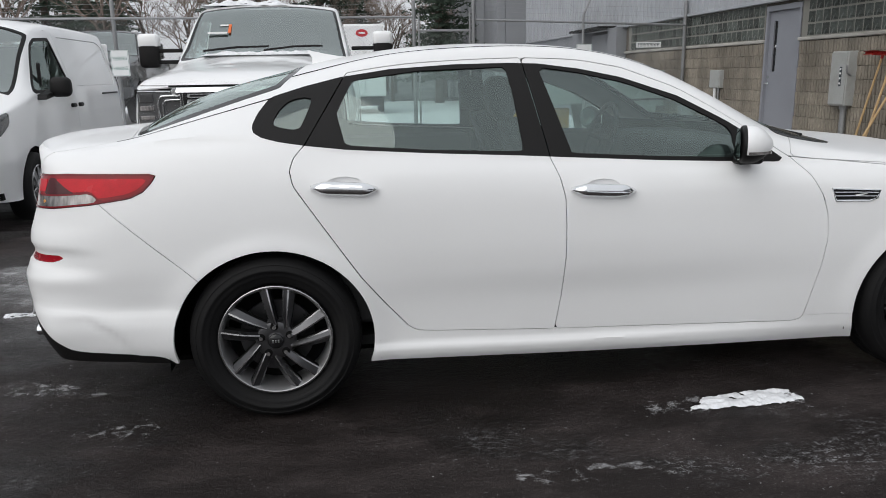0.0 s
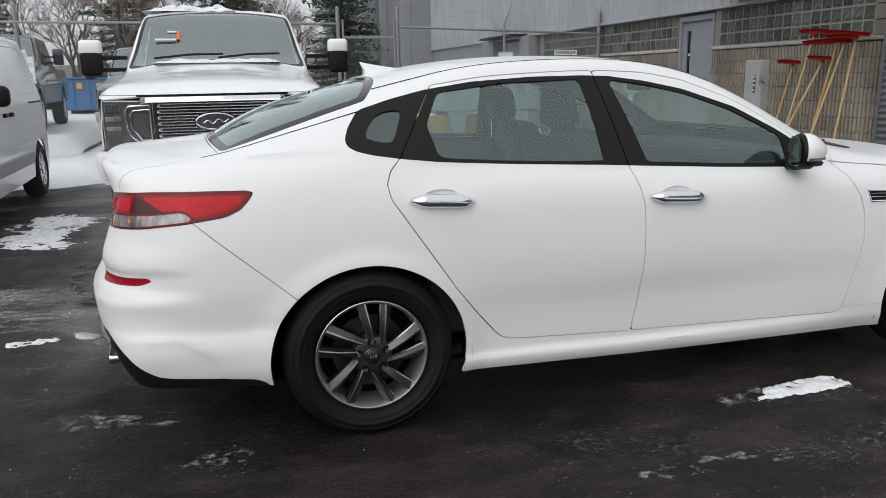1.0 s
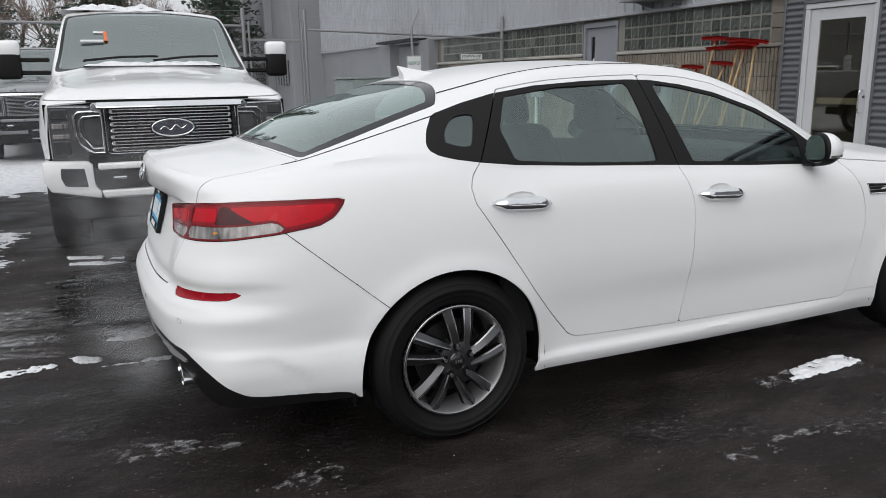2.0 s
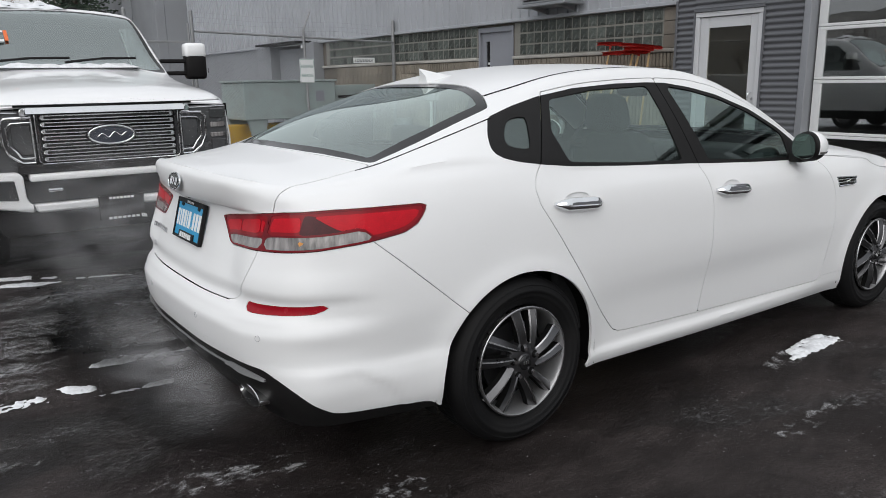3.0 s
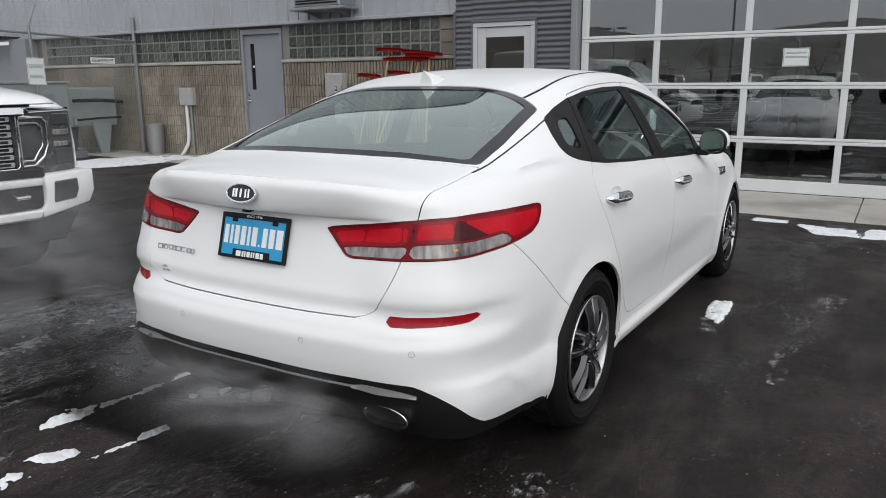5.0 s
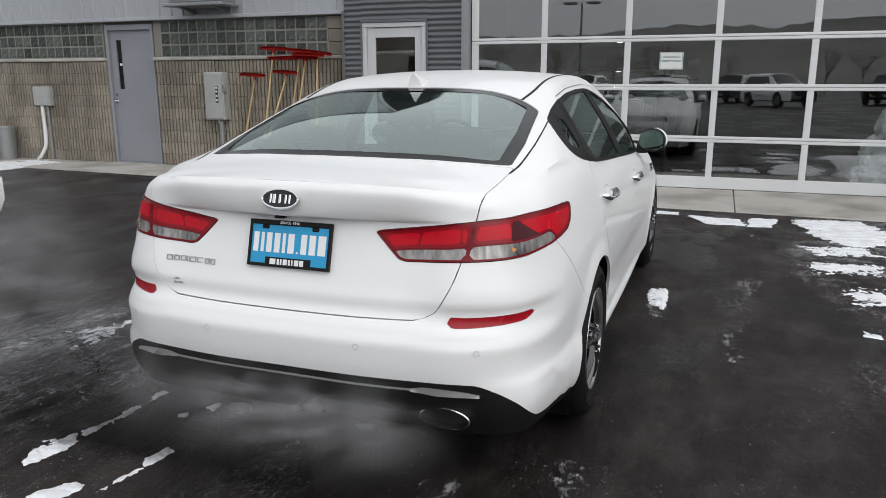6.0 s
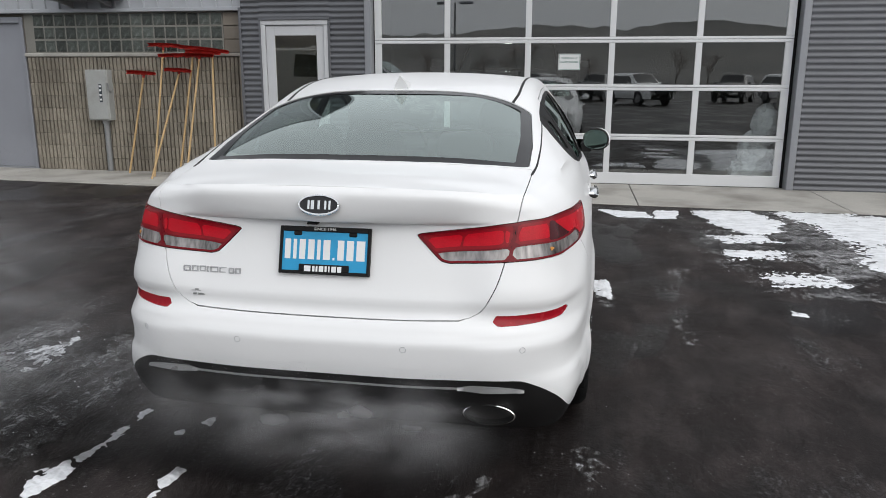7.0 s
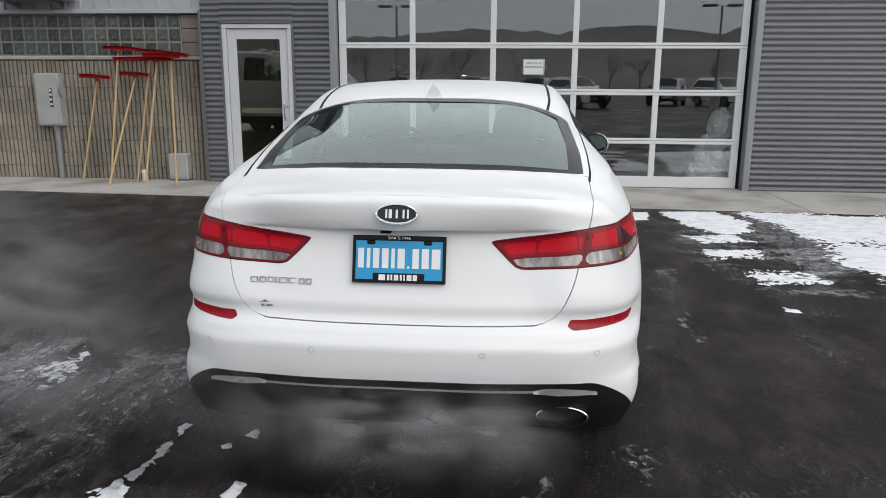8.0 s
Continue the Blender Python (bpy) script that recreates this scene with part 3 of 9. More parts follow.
def vertical_ribs(y0, y1, z0, z1, x, pitch=0.235):
    bm = bmesh.new()
    prof, y = [], y0
    while y < y1:
        prof += [(y, 0.0), (y + pitch * 0.66, 0.0), (y + pitch * 0.70, -0.028), (y + pitch * 0.80, -0.028), (y + pitch * 0.84, 0.0)]
        y += pitch
    prof.append((y1, 0.0))
    lo = [bm.verts.new((x + d, a, z0)) for a, d in prof]
    hi = [bm.verts.new((x + d, a, z1)) for a, d in prof]
    for i in range(len(prof) - 1):
        bm.faces.new((lo[i], lo[i + 1], hi[i + 1], hi[i]))
    return bm


part("cladding", vertical_ribs(4.10, 26, 2.44, ROOF + 0.6, XC - 0.06), SIDING, siding)
part("drip_flashing", box(XC - 0.105, XC + 0.05, 4.10, 26, 2.385, 2.44, 0.006), SIDING, siding)
part("core", box(XC + 0.0, XC + 0.16, 4.10, 26, 2.441, ROOF + 0.6), SIDING, siding)


def steel_door():
    d = tagged(thing("door_3", "", ""), "grey painted steel door with a narrow vision slot, closed", "door", kind="structure")
    x = XC + 0.03
    for a, b in ((D0, D0 + 0.055), (D1 - 0.055, D1)):
        part("frame", box(x - 0.04, x + 0.15, a, b, -0.03, 2.34, 0.005), DOOR_GREY, d)
    part("frame", box(x - 0.04, x + 0.15, D0 + 0.056, D1 - 0.056, 2.25, 2.34, 0.005), DOOR_GREY, d)
    bm = bmesh.new()
    for a in (box(x + 0.015, x + 0.06, D0 + 0.058, D1 - 0.30, 0.0, 2.246), box(x + 0.015, x + 0.06, D1 - 0.185, D1 - 0.058, 0.0, 2.246), box(x + 0.015, x + 0.06, D1 - 0.30, D1 - 0.185, 0.0, 1.26), box(x + 0.015, x + 0.06, D1 - 0.30, D1 - 0.185, 2.09, 2.246)):
        into(bm, a)
    bmesh.ops.remove_doubles(bm, verts=bm.verts, dist=0.0005)
    leaf = part("leaf", bm, DOOR_GREY, d)
    slot = part("vision_slot", box(x + 0.035, x + 0.043, D1 - 0.30, D1 - 0.185, 1.26, 2.09), GLOSS_BLACK, leaf, "dark wired glass slot")
    for a, b, c, e in ((D1 - 0.31, D1 - 0.298, 1.25, 2.10), (D1 - 0.187, D1 - 0.175, 1.25, 2.10)):
        part("slot_trim", box(x + 0.008, x + 0.02, a, b, c, e), DOOR_GREY, leaf)
    part("sticker", box(x + 0.031, x + 0.034, D1 - 0.27, D1 - 0.215, 1.66, 1.70), SIGN_WHITE, leaf)
    part("lever", sweep([(x + 0.02, D1 - 0.115, 1.06), (x - 0.05, D1 - 0.115, 1.06), (x - 0.055, D1 - 0.21, 1.055)], circle(0.011, 8)), CHROME, leaf, "steel lever handle")
    part("lever_rose", rod((x - 0.004, D1 - 0.115, 1.06), (x + 0.015, D1 - 0.115, 1.06), 0.035, 16), CHROME, leaf)
    part("deadbolt", rod((x - 0.004, D1 - 0.115, 1.17), (x + 0.015, D1 - 0.115, 1.17), 0.024, 14), CHROME, leaf)
    for z in (0.25, 1.12, 2.0):
        part("hinge", rod((x - 0.002, D0 + 0.06, z - 0.05), (x - 0.002, D0 + 0.06, z + 0.05), 0.012, 8), DOOR_GREY, leaf)
    part("threshold", box(x - 0.03, x + 0.12, D0, D1, -0.03, -0.005, 0.004), ALU_GREY, d)


steel_door()


# dim delivery room behind the glazed door
room = tagged(thing("wall_room", "", ""), "dim painted walls of the delivery room behind glass", "wall", kind="structure")
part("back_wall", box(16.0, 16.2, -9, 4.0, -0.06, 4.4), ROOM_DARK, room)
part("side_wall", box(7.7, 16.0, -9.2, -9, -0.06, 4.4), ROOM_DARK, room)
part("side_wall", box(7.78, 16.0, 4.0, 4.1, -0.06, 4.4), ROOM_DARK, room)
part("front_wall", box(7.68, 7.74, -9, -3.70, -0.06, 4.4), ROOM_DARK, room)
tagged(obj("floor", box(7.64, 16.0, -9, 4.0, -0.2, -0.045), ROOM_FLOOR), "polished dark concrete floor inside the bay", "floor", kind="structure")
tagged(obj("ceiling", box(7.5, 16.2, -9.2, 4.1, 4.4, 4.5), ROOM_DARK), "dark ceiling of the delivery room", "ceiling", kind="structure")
tagged(obj("roof", box(7.4, 30, 4.1, 26, ROOF + 0.62, ROOF + 0.74), SIDING), "flat metal roof over the building", "roof", kind="structure")
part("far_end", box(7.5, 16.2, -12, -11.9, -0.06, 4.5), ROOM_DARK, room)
tagged(obj("roof_low", box(7.3, 30, -12, 4.08, EAVE + 0.02, EAVE + 0.16, 0.01), SIDING), "flat metal roof over the delivery bay", "roof", kind="structure")

# ---- the sedan: one wrapped body surface, cut into its panels ----
PLAN = [(-1.05, 0.0), (-1.043, 0.28), (-1.015, 0.50), (-0.974, 0.64), (-0.90, 0.757), (-0.785, 0.824), (-0.55, 0.868), (-0.2, 0.888), (0.3, 0.893), (1.2, 0.90), (2.2, 0.898), (2.8, 0.89), (3.2, 0.85), (3.48, 0.74), (3.64, 0.52), (3.71, 0.25), (3.73, 0.0)]
_fine = smooth_curve([(x, y, 0) for x, y in PLAN], 40)
_arc = np.concatenate([[0], np.cumsum([(b - a).length for a, b in zip(_fine, _fine[1:])])])
_px, _py = np.array([p.x for p in _fine]), np.array([p.y for p in _fine])


def arc_x(x):
    """Distance round the body, from the rear centre, of the flank at x."""
    k = int(np.argmax(_py > 0.82))
    return float(np.interp(x, _px[k:], _arc[k:]))


def arc_y(y):
    """The same for the rear face at y."""
    k = int(np.argmax(_py > 0.76))
    return float(np.interp(y, _py[:k], _arc[:k]))


# how far the surface lies inside the plan line, by height, at stations round the body
REAR_MID = [(0.26, 0.15), (0.36, 0.06), (0.44, 0.028), (0.54, 0.004), (0.600, 0.0), (0.617, 0.012), (0.648, 0.030), (0.666, 0.050), (0.688, 0.064), (0.725, 0.064), (0.74, 0.070), (0.80, 0.092), (0.95, 0.138), (0.966, 0.142), (0.974, 0.086), (0.986, 0.078), (1.01, 0.072), (1.04, 0.069), (1.062, 0.069), (1.078, 0.074), (1.09, 0.090)]
REAR_SIDE = [(0.26, 0.14), (0.36, 0.056), (0.44, 0.026), (0.54, 0.004), (0.600, 0.0), (0.617, 0.012), (0.648, 0.028), (0.666, 0.046), (0.688, 0.060), (0.725, 0.060), (0.74, 0.066), (0.80, 0.086), (0.95, 0.122), (0.966, 0.122), (0.974, 0.110), (0.986, 0.102), (1.01, 0.092), (1.04, 0.084), (1.058, 0.082), (1.072, 0.087), (1.082, 0.100)]
REAR_CORNER = [(0.26, 0.10), (0.36, 0.040), (0.44, 0.016), (0.54, 0.002), (0.585, 0.0), (0.605, 0.010), (0.635, 0.020), (0.66, 0.040), (0.695, 0.046), (0.722, 0.036), (0.76, 0.042), (0.80, 0.056), (0.90, 0.090), (0.98, 0.104), (1.03, 0.106), (1.055, 0.118), (1.068, 0.14)]
CORNER = [(0.25, 0.04), (0.33, 0.004), (0.40, -0.010), (0.455, -0.006), (0.49, 0.008), (0.53, 0.010), (0.59, 0.004), (0.61, 0.010), (0.645, 0.026), (0.69, 0.030), (0.718, 0.020), (0.76, 0.026), (0.80, 0.037), (0.90, 0.056), (0.98, 0.084), (1.03, 0.115), (1.062, 0.16)]
BEHIND_WHEEL = [(0.24, 0.035), (0.33, 0.0), (0.40, -0.006), (0.455, 0.004), (0.48, 0.012), (0.55, 0.006), (0.63, 0.0), (0.75, 0.006), (0.87, 0.024), (0.97, 0.052), (1.04, 0.088), (1.09, 0.14)]
OVER_WHEEL = [(0.2, 0.05), (0.3, 0.018), (0.5, 0.002), (0.62, 0.0), (0.75, 0.005), (0.87, 0.018), (0.95, 0.034), (1.05, 0.072), (1.11, 0.108)]
REAR_DOOR_CUT = [(0.19, 0.058), (0.225, 0.030), (0.262, 0.022), (0.285, 0.036), (0.33, 0.034), (0.45, 0.024), (0.58, 0.006), (0.68, 0.0), (0.80, 0.003), (0.88, 0.010), (0.95, 0.026), (1.0, 0.052), (1.035, 0.073)]
PILLAR_CUT = [(0.18, 0.060), (0.215, 0.034), (0.252, 0.026), (0.275, 0.042), (0.32, 0.038), (0.45, 0.028), (0.58, 0.006), (0.68, 0.0), (0.78, 0.002), (0.85, 0.008), (0.91, 0.022), (0.96, 0.045), (0.99, 0.066)]
FENDER_CUT = [(0.18, 0.060), (0.25, 0.030), (0.4, 0.012), (0.62, 0.0), (0.78, 0.010), (0.86, 0.03), (0.92, 0.075), (0.95, 0.11)]
NOSE_SIDE = [(0.18, 0.08), (0.3, 0.03), (0.55, 0.0), (0.70, 0.02), (0.80, 0.06), (0.88, 0.13)]
NOSE_MID = [(0.18, 0.12), (0.35, 0.03), (0.52, 0.0), (0.60, 0.03), (0.66, 0.09)]
STATIONS = [(0.0, REAR_MID), (arc_y(0.42), REAR_SIDE), (arc_y(0.60), REAR_CORNER), (arc_x(-0.84), CORNER), (arc_x(-0.55), BEHIND_WHEEL), (arc_x(0.0), OVER_WHEEL), (arc_x(0.55), REAR_DOOR_CUT), (arc_x(1.3), PILLAR_CUT), (arc_x(2.5), FENDER_CUT), (arc_x(3.1), NOSE_SIDE), (float(_arc[-1]), NOSE_MID)]
SHOULDER = [(0.0, 1.09), (arc_y(0.3), 1.088), (arc_y(0.5), 1.078), (arc_y(0.62), 1.066), (arc_x(-0.84), 1.058), (arc_x(-0.55), 1.085), (arc_x(-0.2), 1.115), (arc_x(0.0), 1.108), (arc_x(0.15), 1.078), (arc_x(0.3), 1.058), (arc_x(0.6), 1.032), (arc_x(1.0), 1.010), (arc_x(1.2), 0.996), (arc_x(1.9), 0.957), (arc_x(2.15), 0.945), (arc_x(2.5), 0.925), (arc_x(3.1), 0.86), (arc_x(3.4), 0.78), (float(_arc[-1]), 0.66)]
BOTTOM = [(0.0, 0.27), (arc_y(0.6), 0.27), (arc_x(-0.8), 0.265), (arc_x(-0.4), 0.255), (arc_x(0.37), 0.215), (arc_x(2.4), 0.18), (float(_arc[-1]), 0.18)]
CROWN = [(-1.0, 1.088), (-0.95, 1.094), (-0.85, 1.104), (-0.7, 1.116), (-0.60, 1.124), (-0.565, 1.130), (-0.52, 1.157), (-0.474, 1.186), (-0.344, 1.245), (-0.214, 1.288), (-0.083, 1.325), (0.049, 1.357), (0.15, 1.378), (0.29, 1.407), (0.55, 1.446), (0.85, 1.463), (1.15, 1.457), (1.45, 1.425), (1.62, 1.39), (1.9, 1.265), (2.2, 1.12), (2.36, 1.045), (2.5, 1.022), (3.0, 0.97), (3.4, 0.88), (3.62, 0.77), (3.73, 0.66)]
RAIL_Y = [(-1.0, 0.58), (-0.843, 0.605), (-0.564, 0.645), (-0.4, 0.660), (-0.2, 0.655), (0.03, 0.640), (0.12, 0.628), (0.3, 0.602), (0.62, 0.584), (1.0, 0.580), (1.2, 0.585), (1.44, 0.61), (1.67, 0.665), (1.88, 0.735), (2.14, 0.80), (2.35, 0.80), (3.0, 0.74), (3.5, 0.58), (3.73, 0.1)]
RAIL_Z = [(-1.0, 1.062), (-0.843, 1.068), (-0.564, 1.098), (-0.41, 1.133), (-0.3, 1.165), (-0.2, 1.194), (-0.09, 1.227), (0.03, 1.265), (0.12, 1.296), (0.3, 1.358), (0.45, 1.396), (0.62, 1.418), (1.0, 1.432), (1.2, 1.424), (1.44, 1.385), (1.67, 1.293), (1.88, 1.170), (2.14, 1.02), (2.35, 0.985), (3.0, 0.905), (3.5, 0.79), (3.73, 0.66)]
_CX = np.linspace(-1.0, 3.73, 1200)
_CZ = np.array([interp(x, CROWN) for x in _CX])
HUB_R, HUB_F, HUB_Z, TYRE_R = 0.0, 2.805, 0.333, 0.333


def arch_dist(x, z, cx):
    """Signed distance, roughly, to a wheel arch, which is a little wider than high."""
    return math.hypot((x - cx) / 1.045, (z - 0.325)) - 0.366


_ZG = np.linspace(0.15, 1.15, 501)
_ST = [(a, np.array([interp(z, t) for z in _ZG])) for a, t in STATIONS]


def inset(a, z):
    """The inset at a distance round the body, eased from station to station."""
    return interp(a, [(s, float(np.interp(z, _ZG, v))) for s, v in _ST])


def body_surface():
    """Columns round half the body (the side y < 0), each from the sill up to the shoulder and over to the middle."""
    arcs = list(np.arange(0.0, 1.0, 0.016)) + list(np.arange(1.0, arc_x(2.6), 0.024)) + list(np.arange(arc_x(2.6), _arc[-1] - 0.02, 0.045)) + [float(_arc[-1])]
    NV, NU = 64, 40
    LEVELS = [0.27 + 0.69 * i / 49 for i in range(49)] + [0.96, 0.966, 0.970, 0.974, 0.980, 0.988, 1.0, 1.013, 1.026, 1.039, 1.052, 1.064, 1.073, 1.082, 1.09]
    cols = []
    for a in arcs:
        bx, by = np.interp(a, _arc, _px), np.interp(a, _arc, _py)
        tx, ty = np.interp(a + 0.01, _arc, _px) - np.interp(a - 0.01, _arc, _px), np.interp(a + 0.01, _arc, _py) - np.interp(a - 0.01, _arc, _py)
        if a < 0.005 or a > _arc[-1] - 0.005:
            tx, ty = 0.0, (1.0 if a < 1 else -1.0)
        k = math.hypot(tx, ty)
        nx, ny = -ty / k, tx / k                       # outward
        zb, zs = interp(a, BOTTOM), interp(a, SHOULDER)
        col = []
        lid = min(max((arc_x(-0.62) - a) / 0.12, 0.0), 1.0)      # rows follow the lip of the lid at the rear
        for j in range(NV):
            z = zb + (zs - zb) * j / (NV - 1)
            v = LEVELS[j]
            v = zb + (v - 0.27) * (0.96 - zb) / 0.69 if v < 0.96 else v if v < 1.0 else 1.0 + (v - 1.0) * (zs - 1.0) / 0.09
            z += lid * (v - z)
            d = inset(a, z)
            if by > 0.6 and -0.86 < bx < -0.45 and z < 0.46:      # hollow behind the wheel, ended by a crease that drops to the skirt
                edge = -0.51 - 0.10 * min(max((z - 0.25) / 0.17, 0.0), 1.0) ** 2 - 0.06 * min(max((z - 0.40) / 0.05, 0.0), 1.0)
                q = min(max((edge - bx) / 0.030, 0.0), 1.0)
                d += 0.009 * q * q * (3 - 2 * q) * min(max((bx + 0.84) / 0.20, 0.0), 1.0) * min(max((0.46 - z) / 0.02, 0.0), 1.0)
            for cx in (HUB_R, HUB_F):                  # rolled wheel-arch lips
                if abs(bx - cx) < 0.7 and by > 0.6:
                    q = arch_dist(bx, z, cx)
                    d -= 0.012 * math.exp(-max(q, 0.0) ** 2 / 0.0022)
            col.append((bx - nx * d, -(by - ny * d) if by > 1e-4 else 0.0, z))
        sx, sy, sz = col[-1]
        ys = abs(sy)
        yr, zr, zc = min(interp(sx, RAIL_Y), ys * 0.93), interp(sx, RAIL_Z), interp(sx, CROWN)
        bow = 0.062 * min(max((-0.1 - sx) / 0.3, 0.0), 1.0) * min(max((sx + 0.75) / 0.12, 0.0), 1.0)      # the foot of the back window bows rearwards
        zr = max(min(zr, zc - 0.002), sz + 0.001) if ys > 0.02 else sz
        zc = max(zc, zr + 0.001)
        arch = interp(sx, [(-0.65, 2.3), (-0.5, 3.4), (0.2, 3.4), (0.6, 2.3)])
        # the side rises to the rail, then the crown runs to the middle; the corner between is rounded
        raw = []
        for j in range(41):
            t = j / 40
            bulge = 0.014 * math.sin(math.pi * t) * min((zr - sz) / 0.3, 1)
            raw.append((ys + (yr - ys) * t + bulge, sz + (zr - sz) * t))
        for j in range(1, 81):
            y = yr * (1 - j / 80)
            zm = zc if bow == 0 else max(float(np.interp(sx - bow * (y / 0.635) ** 2, _CX, _CZ)), zr + 0.001)
            raw.append((y, zr + (zm - zr) * (1 - (y / max(yr, 1e-6)) ** arch)))
        raw = np.array(raw)
        seg = np.concatenate([[0], np.cumsum(np.hypot(*np.diff(raw, axis=0).T))])
        if seg[-1] > 0.05:
            u = np.linspace(0, seg[-1], 241)
            fine = np.stack([np.interp(u, seg, raw[:, 0]), np.interp(u, seg, raw[:, 1])], 1)
            w = max(int(0.045 / (seg[-1] / 240)), 1)
            ker = np.hanning(2 * w + 3)
            ker /= ker.sum()
            pad = len(ker) // 2
            ext = np.concatenate([2 * fine[:1] - fine[pad:0:-1], fine, (fine[-2:-pad - 2:-1] * [-1, 1])])
            fine = np.stack([np.convolve(ext[:, c], ker, "valid") for c in (0, 1)], 1)
            fine[0], fine[-1, 0] = raw[0], 0.0
        else:
            u = np.linspace(0, max(seg[-1], 1e-6), 241)
            fine = np.stack([np.interp(u, seg, raw[:, 0]), np.interp(u, seg, raw[:, 1])], 1)
        for j in range(1, NU + 1):
            y, z = fine[int(round(240 * j / NU))]
            col.append((sx, -max(float(y), 0.0), float(z)))
        cols.append(col)
    n = NV + NU
    # fair the shoulder and the upper body lengthwise
    grid = np.array(cols)
    w = np.exp(-0.5 * (np.arange(-9, 10) / 4.0) ** 2)
    w /= w.sum()
    first = next(i for i, a in enumerate(arcs) if a > arc_x(-0.25))
    last = next(i for i, a in enumerate(arcs) if a > arc_x(2.55))
    for j in range(NV - 14, n):
        for c in (1, 2):
            col = grid[:, j, c]
            fair = np.convolve(np.pad(col, 9, mode="edge"), w, "valid")
            up = min((j - NV + 14) / 14, 1.0)
            ease = np.clip(np.minimum((np.arange(len(col)) - first) / 10, (last - np.arange(len(col))) / 6), 0, 1) * up
            if j < n - 1 or c == 2:
                grid[:, j, c] = col * (1 - ease) + fair * ease
    # fair the deck: a local plane through the points near each one
    def deck(i, j):
        return grid[i, j, 0] < -0.565 and j >= NV - 1
    ids = [(i, j) for i in range(len(arcs)) for j in range(NV - 1, n) if deck(i, j)]
    P = np.array([grid[i, j] for i, j in ids])
    Q = np.concatenate([P, P * [1, -1, 1]])
    new_z = []
    for p in P:
        d = Q[:, :2] - p[:2]
        w = np.exp(-0.5 * (d ** 2).sum(1) / 0.042 ** 2)
        A = np.stack([np.ones(len(Q)), d[:, 0], d[:, 1], d[:, 0] ** 2, d[:, 1] ** 2], 1)
        M = (A * w[:, None]).T @ A + 1e-9 * np.eye(5)
        new_z.append(np.linalg.solve(M, (A * w[:, None]).T @ Q[:, 2])[0])
    for (i, j), z in zip(ids, new_z):
        ease = min((j - NV + 1) / 3, 1.0) * min(max((-0.575 - grid[i, j, 0]) / 0.05, 0.0), 1.0)
        grid[i, j, 2] += ease * (z - grid[i, j, 2])
    verts = grid.reshape(-1, 3)
    along = np.repeat(np.array(arcs), n)
    faces = [(i * n + j, i * n + j + 1, (i + 1) * n + j + 1, (i + 1) * n + j) for i in range(len(cols) - 1) for j in range(n - 1)]
    return verts, along, faces


def clip(mesh, f):
    """What is left of (verts, arc, faces) where f(x, y, z, arc) < 0, cut cleanly along f = 0."""
    verts, along, faces = mesh
    val = f(verts[:, 0], verts[:, 1], verts[:, 2], along)
    out_v, out_a, memo, res, moved = [], [], {}, [], {}

    def keep(i):
        if i not in moved:
            moved[i] = len(out_v)
            out_v.append(verts[i])
            out_a.append(along[i])
        return moved[i]

    inside = val < 0
    for face in faces:
        n_in = sum(bool(inside[i]) for i in face)
        if n_in == 0:
            continue
        if n_in == len(face):
            res.append(tuple(keep(i) for i in face))
            continue
        poly = []
        for i, j in zip(face, face[1:] + face[:1]):
            if inside[i]:
                poly.append(keep(i))
            if inside[i] != inside[j]:
                key = (min(i, j), max(i, j))
                if key not in memo:
                    t = val[key[0]] / (val[key[0]] - val[key[1]])
                    memo[key] = len(out_v)
                    out_v.append(verts[key[0]] * (1 - t) + verts[key[1]] * t)
                    out_a.append(along[key[0]] * (1 - t) + along[key[1]] * t)
                poly.append(memo[key])
        if len(poly) > 2:
            res.append(tuple(poly))
    return (np.array(out_v).reshape(-1, 3), np.array(out_a), res)


def poly_sd(u, v, outline):
    """Signed distance to a closed outline, negative inside."""
    p = np.array(outline, float)
    best = np.full(u.shape, 1e9)
    odd = np.zeros(u.shape, bool)
    for (x0, y0), (x1, y1) in zip(p, np.roll(p, -1, 0)):
        dx, dy = x1 - x0, y1 - y0
        t = np.clip(((u - x0) * dx + (v - y0) * dy) / (dx * dx + dy * dy + 1e-12), 0, 1)
        best = np.minimum(best, np.hypot(u - x0 - t * dx, v - y0 - t * dy))
        if y0 != y1:
            odd ^= ((y0 > v) != (y1 > v)) & (u < (x1 - x0) * (v - y0) / (y1 - y0) + x0)
    return np.where(odd, -best, best)


def rounded(outline, steps=5):
    return [(p.x, p.y) for p in smooth_curve([(a, b, 0) for a, b in outline], steps, closed=True)]


def tab(table):
    """A table reader for arrays."""
    xs = np.linspace(table[0][0], table[-1][0], 400)
    ys = np.array([interp(x, table) for x in xs])
    return lambda q: np.interp(q, xs, ys)


GAP = 0.0018
SHELL = body_surface()

